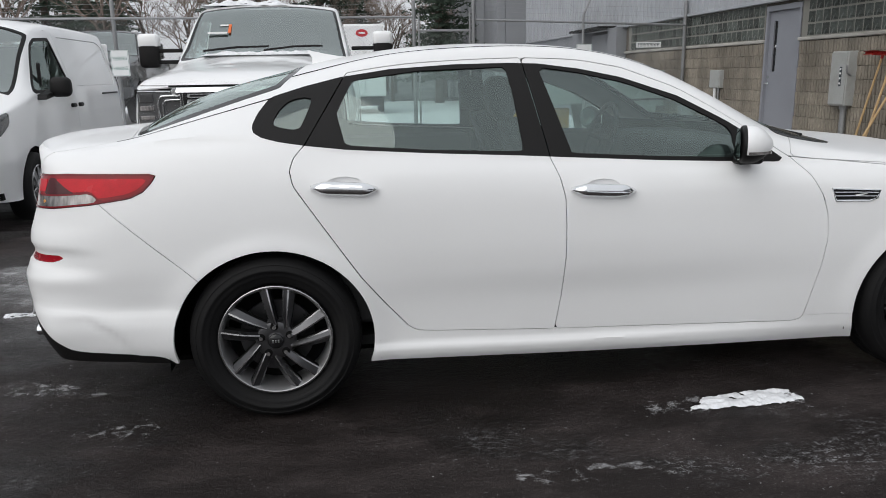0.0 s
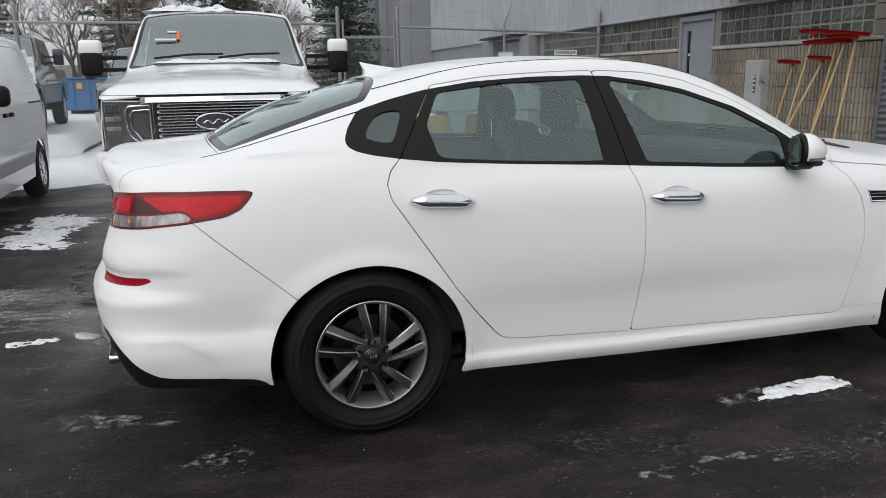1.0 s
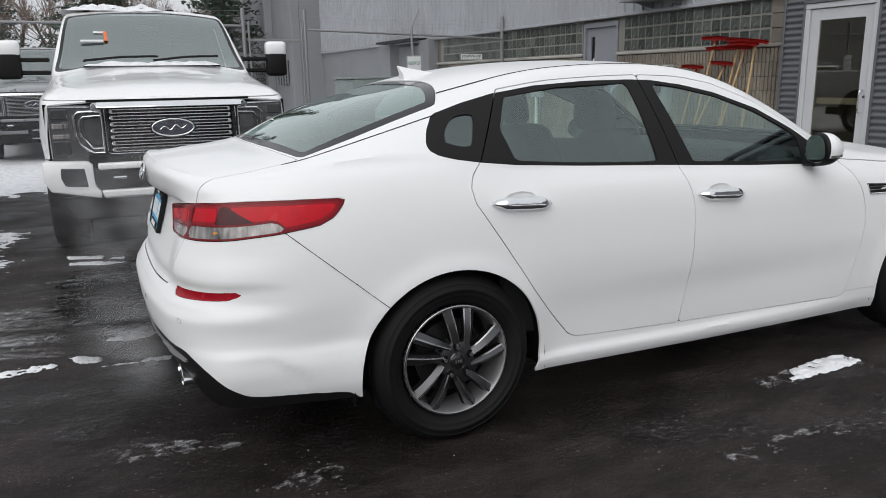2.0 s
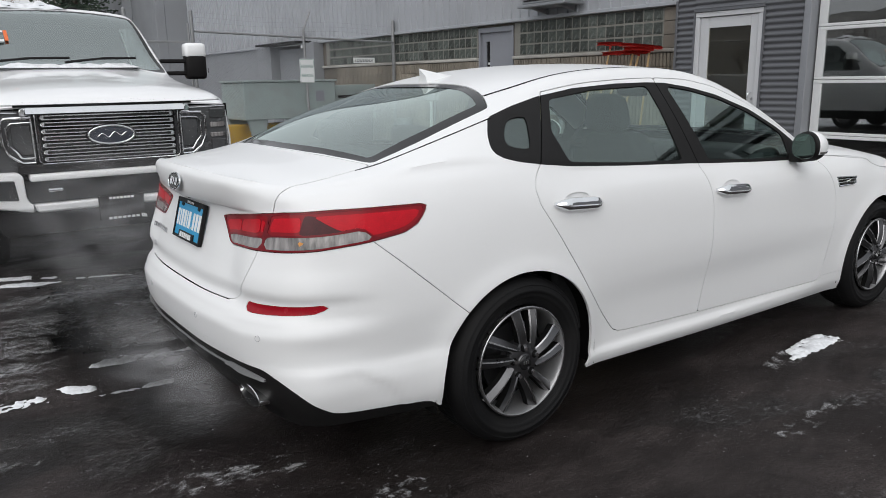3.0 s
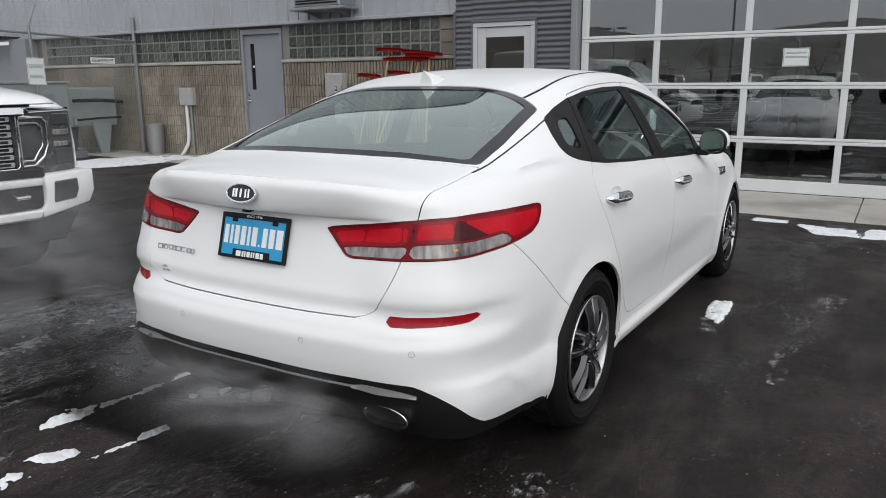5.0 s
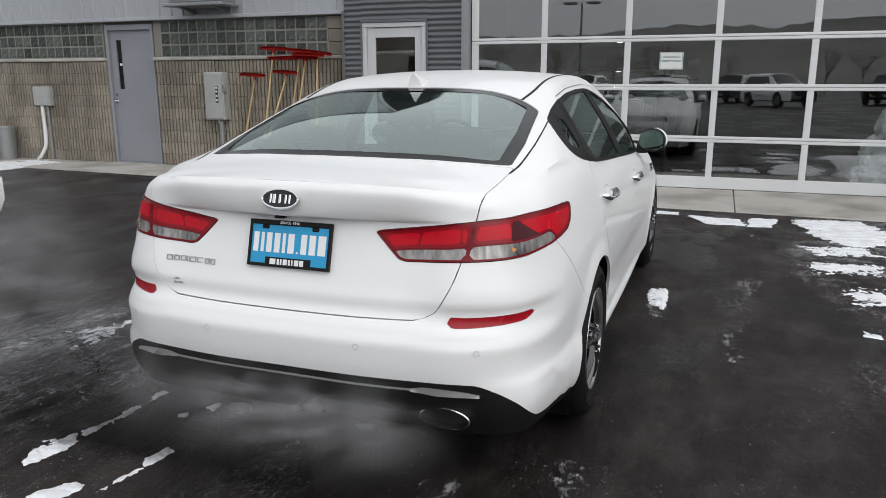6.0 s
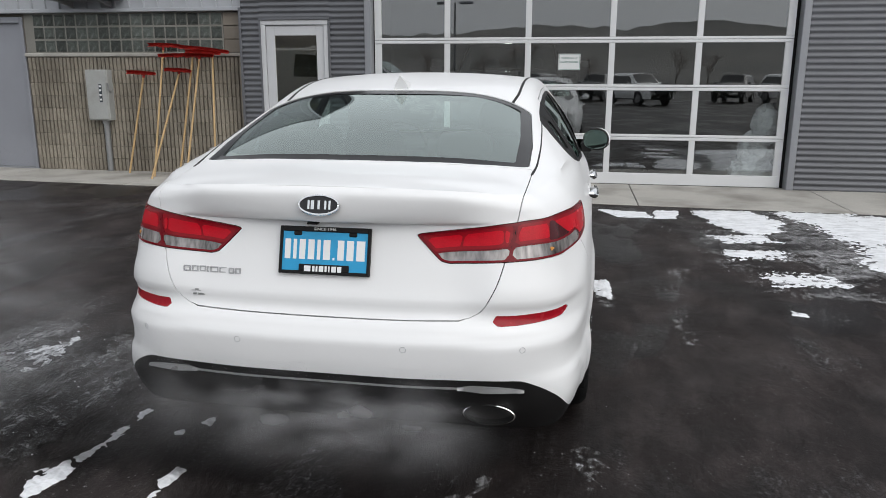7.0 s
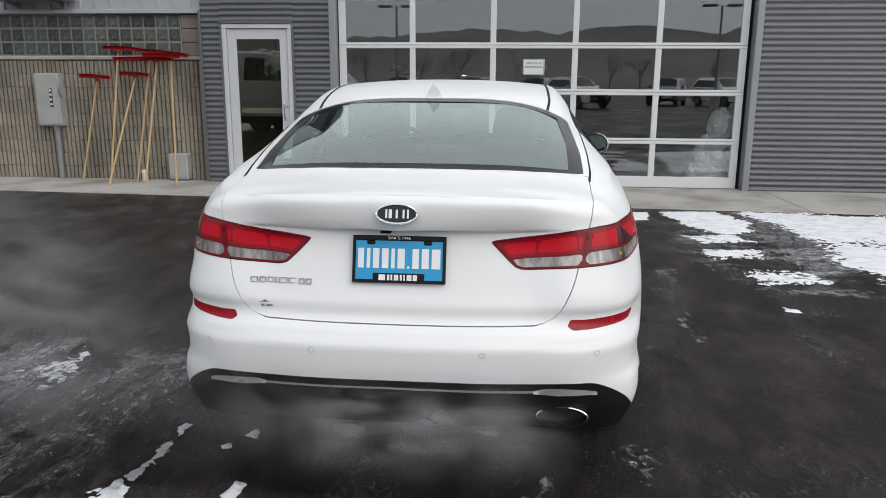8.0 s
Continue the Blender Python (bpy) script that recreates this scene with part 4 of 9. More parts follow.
# outlines, on the flank in (x, z)
DLO = [(-0.050, 1.145), (-0.030, 1.190), (0.018, 1.250), (0.15, 1.289), (0.29, 1.322), (0.49, 1.350), (0.75, 1.365), (0.97, 1.367), (1.09, 1.363), (1.26, 1.340), (1.434, 1.303), (1.662, 1.225), (1.86, 1.120), (1.98, 1.045), (2.095, 0.962), (2.08, 0.952), (1.90, 0.960), (1.55, 0.977), (1.175, 1.000), (1.0, 1.012), (0.6, 1.033), (0.30, 1.054), (0.15, 1.072), (0.05, 1.088), (-0.012, 1.104), (-0.042, 1.122)]
REAR_DOOR = [(0.358, 1.40), (0.305, 1.32), (0.15, 1.078), (0.105, 1.03), (0.088, 0.985), (0.098, 0.93), (0.141, 0.865), (0.34, 0.569), (0.43, 0.455), (0.50, 0.375), (0.525, 0.347), (0.56, 0.332), (0.62, 0.326), (1.117, 0.303), (1.140, 0.45), (1.150, 0.62), (1.149, 0.74), (1.145, 0.848), (1.125, 0.93), (1.095, 1.0), (1.02, 1.40)]
FRONT_DOOR = [(1.02, 1.40), (1.095, 1.0), (1.125, 0.93), (1.145, 0.848), (1.149, 0.74), (1.150, 0.62), (1.140, 0.45), (1.117, 0.303), (2.16, 0.277), (2.20, 0.290), (2.225, 0.40), (2.252, 0.52), (2.266, 0.639), (2.258, 0.74), (2.234, 0.819), (2.19, 0.90), (2.13, 0.965), (2.0, 1.055), (1.884, 1.132), (1.666, 1.257), (1.44, 1.342), (1.25, 1.378)]
RAILLINE = tab([(-0.5, 1.12), (-0.2, 1.20), (0.05, 1.277), (0.3, 1.335), (0.62, 1.374), (1.0, 1.386), (1.2, 1.379), (1.44, 1.342), (1.67, 1.253), (1.88, 1.130), (2.13, 0.965), (2.4, 0.80)])
GLASS_REAR = [(0.272, 1.19), (0.334, 1.300), (0.350, 1.311), (0.60, 1.342), (0.955, 1.352), (0.972, 1.25), (0.992, 1.03), (0.90, 1.032), (0.6, 1.046), (0.300, 1.070)]
GLASS_FRONT = [(1.088, 1.350), (1.25, 1.326), (1.434, 1.285), (1.64, 1.212), (1.80, 1.130), (1.868, 1.088), (1.878, 0.978), (1.55, 0.993), (1.185, 1.016)]
GLASS_QUARTER = rounded([(0.030, 1.160), (0.053, 1.201), (0.093, 1.236), (0.139, 1.247), (0.172, 1.247), (0.177, 1.232), (0.160, 1.192), (0.138, 1.145), (0.116, 1.131), (0.076, 1.136), (0.040, 1.145)], 3)
LID = tab([(0.648, 0.40), (0.662, 0.45), (0.672, 0.475), (0.69, 0.515), (0.739, 0.550), (0.80, 0.578), (0.93, 0.612), (0.974, 0.626), (1.05, 0.640), (1.095, 0.650), (1.14, 0.655)])


def on_side(y):
    return np.abs(y) > 0.5


def f_dlo(x, y, z, a):
    return np.where(on_side(y), poly_sd(x, z, DLO), 1.0)


def f_arch(x, y, z, a):
    r = np.minimum(np.hypot((x - HUB_R) / 1.045, z - 0.325), np.hypot((x - HUB_F) / 1.045, z - 0.325)) - 0.366
    return np.where(np.abs(y) > 0.55, r, 1.0)


def f_lid(x, y, z, a):
    return np.maximum.reduce([np.abs(y) - LID(z), 0.664 + 0.02 * np.abs(y) ** 2 - z, x + 0.567 - 0.055 * (y / 0.635) ** 2])


LAMP = [(arc_y(0.322), 0.937), (arc_y(0.44), 0.952), (arc_y(0.60), 0.971), (arc_y(0.72), 0.982), (arc_x(-0.75), 0.988), (arc_x(-0.55), 0.988), (arc_x(-0.412), 0.986), (arc_x(-0.400), 0.978), (arc_x(-0.425), 0.946), (arc_x(-0.45), 0.922), (arc_x(-0.50), 0.900), (arc_x(-0.65), 0.878), (arc_x(-0.80), 0.864), (arc_y(0.70), 0.857), (arc_y(0.585), 0.853), (arc_y(0.425), 0.846), (arc_y(0.40), 0.853), (arc_y(0.365), 0.885), (arc_y(0.317), 0.932)]
AXR = arc_x(-0.785)
REFLECT = [(arc_y(0.568), 0.655), (arc_y(0.60), 0.650), (arc_y(0.66), 0.6505), (arc_y(0.72), 0.654), (AXR - 0.045, 0.659), (AXR - 0.012, 0.667), (AXR + 0.012, 0.679), (AXR + 0.024, 0.690), (AXR - 0.02, 0.6875), (arc_y(0.70), 0.684), (arc_y(0.64), 0.682), (arc_y(0.583), 0.684)]


def f_lamp(x, y, z, a):
    return poly_sd(a, z, LAMP)


def f_reflect(x, y, z, a):
    return poly_sd(a, z, REFLECT)


_black_top = tab([(0.0, 0.479), (0.5, 0.475), (0.66, 0.469), (0.73, 0.445), (0.80, 0.405), (0.88, 0.345), (0.94, 0.316), (1.1, 0.302), (1.25, 0.290), (1.30, 0.278), (1.33, 0.245)])


def f_skirt(x, y, z, a):
    return np.where(a < 1.6, z - _black_top(a), 1.0)


def f_bumper(x, y, z, a):
    return np.maximum.reduce([z - (0.883 - 0.864 * (x + 0.614)), x, z - 0.975])


def f_back(x, y, z, a):
    """Back window with its dark border, on the crown."""
    xa = -0.560 + 0.062 * (y / 0.635) ** 2
    xb = 0.151 - 0.10 * (np.abs(y) / 0.61) ** 4
    half = 0.637 - 0.03 * np.clip((x + 0.3) / 0.35, 0, 1)
    return np.where(z > 1.10, np.maximum.reduce([xa - x, x - xb, np.abs(y) - half]), 1.0)


def f_wind(x, y, z, a):
    half = 0.52 + 0.20 * np.clip((x - 1.62) / 0.7, 0, 1)
    return np.where(z > 0.98, np.maximum.reduce([1.60 + 0.06 * (y / 0.5) ** 2 - x, x - 2.33 + 0.16 * (y / 0.7) ** 2, np.abs(y) - half]), 1.0)


def f_hood(x, y, z, a):
    return np.maximum.reduce([2.335 - 0.16 * (y / 0.7) ** 2 - x, np.abs(y) - (0.80 - 0.25 * np.clip((x - 2.9) / 0.8, 0, 1) ** 2), x - 3.62])


def f_fender(x, y, z, a):
    return np.maximum.reduce([2.0 - x, x - 3.25, np.where(np.abs(y) > 0.6, -1.0, 1.0), z - (0.975 - 0.11 * (x - 2.1))])


def neg(f):
    return lambda *p: -f(*p)


def grow(f, d):
    return lambda *p: f(*p) - d


def inside(outline):
    return lambda x, y, z, a: np.where(on_side(y), poly_sd(x, z, outline), 1.0)


def below_rail(x, y, z, a):
    return np.where(z > 0.7, z - RAILLINE(x), -1.0)


def cut(*fs):
    m = SHELL
    for f in fs:
        m = clip(m, f)
    return m


def panel(name, mesh, mat, parent, sides=(-1,), label="", rim=0.012, out=0.0, fair=""):
    """A panel of the body: the cut surface with turned-in edges. sides: -1 the cut side, 1 its mirror image, both for one piece across the middle."""
    verts, along, faces = mesh
    if fair:                                  # glass: one even curve instead of the sheet metal's
        verts = verts.copy()
        x, y, z = verts.T
        if fair == "side":
            A = np.stack([np.ones_like(x), x, z, x * x, x * z, z * z], 1)
            verts[:, 1] = A @ np.linalg.lstsq(A, y, rcond=None)[0]
        else:
            A = np.stack([np.ones_like(x), x, x * x, x ** 3, y * y, x * y * y, y ** 4, x * y ** 4, x * x * y * y], 1)
            verts[:, 2] = A @ np.linalg.lstsq(A, z, rcond=None)[0]
    bm = bmesh.new()
    for s in sides:
        vs = [bm.verts.new((v[0], -s * v[1], v[2])) for v in verts]
        for f in faces:
            try:
                bm.faces.new([vs[i] for i in (f if s < 0 else f[::-1])])
            except ValueError:
                pass
    bmesh.ops.remove_doubles(bm, verts=bm.verts, dist=0.0004)
    bmesh.ops.dissolve_degenerate(bm, edges=bm.edges, dist=0.0003)
    bm.normal_update()
    # faces must look outwards
    flip = sum((f.normal.dot(f.calc_center_median() - Vector((1.3, 0, 0.7))) < 0) for f in bm.faces) > len(bm.faces) / 2
    if flip:
        bmesh.ops.reverse_faces(bm, faces=bm.faces)
    bm.normal_update()
    if out:
        for v in bm.verts:
            v.co += v.normal * out
    if rim:
        made = {}
        for e in [e for e in bm.edges if len(e.link_faces) == 1]:
            q = []
            for v in e.verts:
                if v not in made:
                    made[v] = (bm.verts.new(v.co), bm.verts.new(v.co - v.normal * rim))
                q.append(made[v])
            bm.faces.new((q[0][0], q[1][0], q[1][1], q[0][1]))
    return obj(name, bm, mat, parent, label, "keep")


def surface_y(x, z):
    """The flank's y (negative) at x, z."""
    v = SHELL[0]
    near = np.argsort((v[:, 0] - x) ** 2 + (v[:, 2] - z) ** 2 + np.where(v[:, 1] > -0.5, 1, 0))[:4]
    return float(np.mean(v[near, 1]))


def surface_x(y, z):
    """The rear face's x at y, z."""
    v = SHELL[0]
    near = np.argsort((np.abs(v[:, 1]) - abs(y)) ** 2 + (v[:, 2] - z) ** 2 + np.where(v[:, 0] > -0.6, 1, 0))[:4]
    return float(np.mean(v[near, 0]))


sedan = thing("sedan", "clean white four-door sedan parked on wet asphalt, tailpipe steaming", "car")

# painted panels
panel("rear_bumper", cut(grow(f_bumper, -GAP), neg(f_arch), grow(neg(f_lamp), -GAP), grow(neg(f_lid), -GAP), neg(f_reflect), neg(f_skirt)), WHITE_PAINT, sedan, (-1, 1), "white painted rear bumper cover")
panel("trunk_lid", cut(grow(f_lid, -GAP), grow(neg(f_lamp), -GAP)), WHITE_PAINT, sedan, (-1, 1), "white trunk lid with a raised lip")
skirt = panel("bumper_skirt", cut(f_skirt, neg(f_arch), f_bumper), BLACK_TRIM, sedan, (-1, 1), "black textured plastic lower bumper")
f_rd, f_fd = inside(REAR_DOOR), inside(FRONT_DOOR)
f_roofcut = lambda x, y, z, a: np.maximum(f_rd(x, y, z, a), below_rail(x, y, z, a))
f_roofcut2 = lambda x, y, z, a: np.maximum(f_fd(x, y, z, a), below_rail(x, y, z, a))
doors = {}


def f_cup(cx, cz):
    """The thumb hollow behind a door handle."""
    return lambda x, y, z, a: np.where(on_side(y), (np.hypot((x - cx) / 0.072, (z - cz) / 0.030) - 1) * 0.030, 1.0)


for s in (-1, 1):
    doors["rear", s] = panel("rear_door", cut(grow(f_roofcut, -GAP), neg(f_dlo), neg(f_arch), neg(f_cup(0.290, 0.928))), WHITE_PAINT, sedan, (s,))
    doors["front", s] = panel("front_door", cut(grow(f_roofcut2, -GAP), neg(f_dlo), neg(f_cup(1.297, 0.887))), WHITE_PAINT, sedan, (s,))
    panel("front_fender", cut(grow(f_fender, -GAP), grow(neg(f_roofcut2), -GAP), neg(f_arch), grow(neg(f_hood), -GAP), grow(neg(f_wind), -0.001), neg(f_dlo), lambda x, y, z, a: 0.30 - z), WHITE_PAINT, sedan, (s,))
panel("hood", cut(grow(f_hood, -GAP)), WHITE_PAINT, sedan, (-1, 1))
panel("front_bumper", cut(lambda x, y, z, a: 3.25 + GAP - x, grow(neg(f_hood), -GAP), neg(f_arch)), WHITE_PAINT, sedan, (-1, 1))
panel("body_shell", cut(grow(neg(f_bumper), -GAP), grow(neg(f_lid), -GAP), grow(neg(f_lamp), -GAP), grow(neg(f_roofcut), -GAP), grow(neg(f_roofcut2), -GAP), neg(f_dlo), neg(f_arch), neg(f_back), neg(f_wind), grow(neg(f_hood), -GAP),
      lambda x, y, z, a: x - 3.25, lambda x, y, z, a: GAP - np.maximum(f_fender(x, y, z, a), 0.30 - z)), WHITE_PAINT, sedan, (-1, 1), "white unibody with roof and quarter panels")

# dark inner skin behind the gaps, lining inside the roof
panel("inner_skin", cut(grow(neg(f_dlo), 0.004), grow(neg(f_arch), -0.004), grow(neg(f_back), 0.004), grow(neg(f_wind), 0.004), lambda x, y, z, a: z - 1.06), DARK_INNER, sedan, (-1, 1), rim=0, out=-0.016)
panel("roof_lining", cut(grow(neg(f_dlo), 0.006), grow(neg(f_back), 0.006), grow(neg(f_wind), 0.006), lambda x, y, z, a: 1.06 - z, lambda x, y, z, a: -0.47 - x), HEADLINER, sedan, (-1, 1), "grey cloth roof lining", rim=0, out=-0.022)

# side windows: panes, and the gloss black surround between them
f_gr, f_gf, f_gq = inside(GLASS_REAR), inside(GLASS_FRONT), inside(GLASS_QUARTER)
for s in (-1, 1):
    panel("window_surround", cut(f_dlo, neg(f_gf), lambda x, y, z, a: np.maximum(0.0025 - f_rd(x, y, z, a), 0.6 - x)), BLACK_TRIM, sedan, (s,), "black window surround of the front door", rim=0.007)
    panel("quarter_window_surround", cut(f_dlo, neg(f_gq), lambda x, y, z, a: np.maximum(0.0025 - f_rd(x, y, z, a), x - 0.6)), BLACK_TRIM, sedan, (s,), "black surround of the quarter window", rim=0.007)
    panel("door_window_surround", cut(f_dlo, neg(f_gr), lambda x, y, z, a: f_rd(x, y, z, a) + 0.0025), BLACK_TRIM, sedan, (s,), "black window surround of the rear door", rim=0.007)
    for nm, f in (("rear_window", f_gr), ("front_window", f_gf), ("quarter_window", f_gq)):
        g = panel(nm, cut(grow(f, 0.006)), CAR_GLASS, sedan, (s,), "greenish tinted glass", rim=0, out=-0.005, fair="side")
        g.visible_shadow = False

# back window and windscreen
inner_back = lambda x, y, z, a: np.maximum.reduce([f_back(x, y, z, a) + 0.032, x + 0.045 - 0.151 + 0.10 * (np.abs(y) / 0.61) ** 4, np.abs(y) - 0.590 + 0.03 * np.clip((x + 0.3) / 0.35, 0, 1), np.hypot(np.clip(x + 0.02, 0, 1), np.clip(np.abs(y) - 0.47, 0, 1)) - 0.115])
panel("back_window_border", cut(grow(f_back, -0.003), neg(inner_back)), GLOSS_BLACK, sedan, (-1, 1), "black printed border of the back window", rim=0.01, out=-0.003)
g = panel("back_window", cut(grow(inner_back, 0.003)), BACK_GLASS, sedan, (-1, 1), "tinted back window reflecting the sky", rim=0, out=-0.006, fair="top")
g.visible_shadow = False
inner_wind = grow(f_wind, -0.035)
panel("windscreen_border", cut(grow(f_wind, -0.003), neg(inner_wind)), GLOSS_BLACK, sedan, (-1, 1), rim=0.01, out=-0.003)
g = panel("windscreen", cut(grow(inner_wind, 0.003)), CAR_GLASS, sedan, (-1, 1), "clear windscreen", rim=0, out=-0.006)
g.visible_shadow = False

# tail lamps and reflectors
def f_split(x, y, z, a):
    return 0.0022 - np.abs(np.abs(y) - 0.618 - 0.17 * (z - 0.93))


_clear_top = tab([(arc_y(0.3), 0.80), (arc_y(0.345), 0.868), (arc_y(0.60), 0.893), (arc_y(0.72), 0.905), (arc_x(-0.80), 0.908), (arc_x(-0.70), 0.914), (arc_x(-0.655), 0.918), (arc_x(-0.60), 0.88), (arc_x(-0.56), 0.85)])
_inner_lamp = grow(f_lamp, -0.007)
f_clear = lambda x, y, z, a: np.maximum.reduce([_inner_lamp(x, y, z, a), z - _clear_top(a), f_split(x, y, z, a) + 0.005])
f_red = lambda x, y, z, a: np.maximum.reduce([_inner_lamp(x, y, z, a), _clear_top(a) + 0.006 - z, f_split(x, y, z, a) + 0.005])


def lamp_cell(a0, a1, lean0, lean1, lo=0.010):
    """A cell of the red lens between two leaning dividers."""
    return lambda x, y, z, a: np.maximum.reduce([f_lamp(x, y, z, a) + 0.017, _clear_top(a) + 0.006 + lo - z, f_split(x, y, z, a) + 0.012, a0 + lean0 * (z - 0.93) - a, a - a1 - lean1 * (z - 0.93)])


AX = arc_x(-0.785)
DARK = rounded([(AX - 0.085, 0.900), (AX - 0.080, 0.940), (AX - 0.06, 0.972), (AX - 0.02, 0.970), (AX + 0.03, 0.948), (AX + 0.09, 0.928), (AX + 0.15, 0.915), (AX + 0.03, 0.898)], 3)
f_dark = lambda x, y, z, a: np.maximum.reduce([f_lamp(x, y, z, a) + 0.012, _clear_top(a) + 0.007 - z, poly_sd(a, z, DARK)])
CELLS = [lamp_cell(arc_y(0.30), arc_y(0.475), 0, 0.35), lamp_cell(arc_y(0.482), arc_y(0.62), 0.35, 0.1), lamp_cell(arc_y(0.626), AX - 0.086, 0.1, 0.1), lamp_cell(AX + 0.05, arc_x(-0.40), -1.9, 0.0, 0.004)]
for s in (-1, 1):
    housing = panel("tail_lamp", cut(grow(f_lamp, -0.0005), neg(f_clear), neg(f_red), f_split), RED_DEEP, sedan, (s,), "dark red lamp housing border", rim=0.014, out=0.003)
    lens = panel("red_lens", cut(f_red, neg(f_dark), *[neg(c) for c in CELLS]), RED_MID, housing, (s,), "dark red frame of the tail lamp lens", rim=0.004, out=0.0015)
    for c in CELLS:
        panel("lens_cell", cut(c), RED_LENS, lens, (s,), "bright red lens cell", rim=0.003, out=0.0028)
    panel("clear_lens", cut(f_clear), CLEAR_LENS, housing, (s,), "clear reversing lamp lens", rim=0.004, out=0.0015)
    panel("smoked_lens", cut(f_dark), SMOKED, housing, (s,), "dark smoked red lens", rim=0.003, out=0.0022)
    f_bulb = lambda x, y, z, a: np.hypot((a - AX + 0.085) / 1.5, z - 0.886) - 0.009
    panel("bulb", cut(f_bulb), AMBER, housing, (s,), "small amber bulb", rim=0.002, out=0.003)
    panel("reflector", cut(grow(f_reflect, -0.001)), RED_REFLECT, sedan, (s,), "red bumper reflector", rim=0.01, out=-0.002)

# floor pan and wheel housings
part("floor_pan", box(-0.52, 3.4, -0.70, 0.70, 0.205, 0.23, 0.005), DARK_INNER, sedan)
for cx in (HUB_R, HUB_F):
    for s in (-1, 1):
        bm = bmesh.new()
        rows = []
        for i in range(25):
            t = radians(-22 + 224 * i / 24)
            rows.append([bm.verts.new((cx + 0.405 * (math.cos(t) if math.sin(t) > 0 else math.copysign(1, math.cos(t))), s * y, max(0.325 + 0.388 * math.sin(t), 0.225))) for y in (0.873, 0.80, 0.56)])
        for a, b in zip(rows, rows[1:]):
            for j in range(2):
                bm.faces.new((a[j], a[j + 1], b[j + 1], b[j]))
        bm.faces.new([r[2] for r in rows])
        part("wheel_housing", bm, DARK_INNER, sedan, smooth=50)


def revolve(profile, seg=48, bm=None, mat=0):
    """Turns (radius, y) round the y axis."""
    fresh = bmesh.new()
    rows = [[fresh.verts.new((r * math.cos(2 * math.pi * i / seg), y, r * math.sin(2 * math.pi * i / seg))) for r, y in profile] for i in range(seg)]
    for i in range(seg):
        a, b = rows[i], rows[(i + 1) % seg]
        for j in range(len(profile) - 1):
            fresh.faces.new((a[j], a[j + 1], b[j + 1], b[j]))
    bmesh.ops.remove_doubles(fresh, verts=fresh.verts, dist=1e-5)
    return into(bm, fresh, mat)


def spoke_mesh(end, lag, w0, w1, crest):
    """One straight tapered spoke from beside a nut to the rim, outside at -y: a bright cut facet on one flank of its ridge, a dark one on the other."""
    bm = bmesh.new()
    rows = []
    a, b = radians(end + lag), radians(end)
    p = Vector((math.sin(a) * 0.062, 0, math.cos(a) * 0.062))
    q = Vector((math.sin(b) * 0.2145, 0, math.cos(b) * 0.2145))
    along = (q - p).normalized()
    side = Vector((along.z, 0, -along.x))              # clockwise flank
    for i in range(7):
        t = i / 6
        c = p + (q - p) * t
        w = w0 + (w1 - w0) * t
        y = -0.010 - 0.014 * math.sin(math.pi * min(0.15 + t * 0.9, 1)) + 0.006 * t
        prof = [(-0.5, 0.045), (-0.5, 0.018), (-0.40, 0.013), (crest, 0.0), (crest + 0.13, 0.001), (0.44, 0.020), (0.5, 0.045)]
        rows.append([bm.verts.new(c + side * (w * u) + Vector((0, y + d, 0))) for u, d in prof])
    for r0, r1 in zip(rows, rows[1:]):
        for j in range(6):
            f = bm.faces.new((r0[j], r0[j + 1], r1[j + 1], r1[j]))
            f.material_index = (0, 2, 1, 2, 1, 0)[j]
    bm.faces.new(rows[0])
    return bm


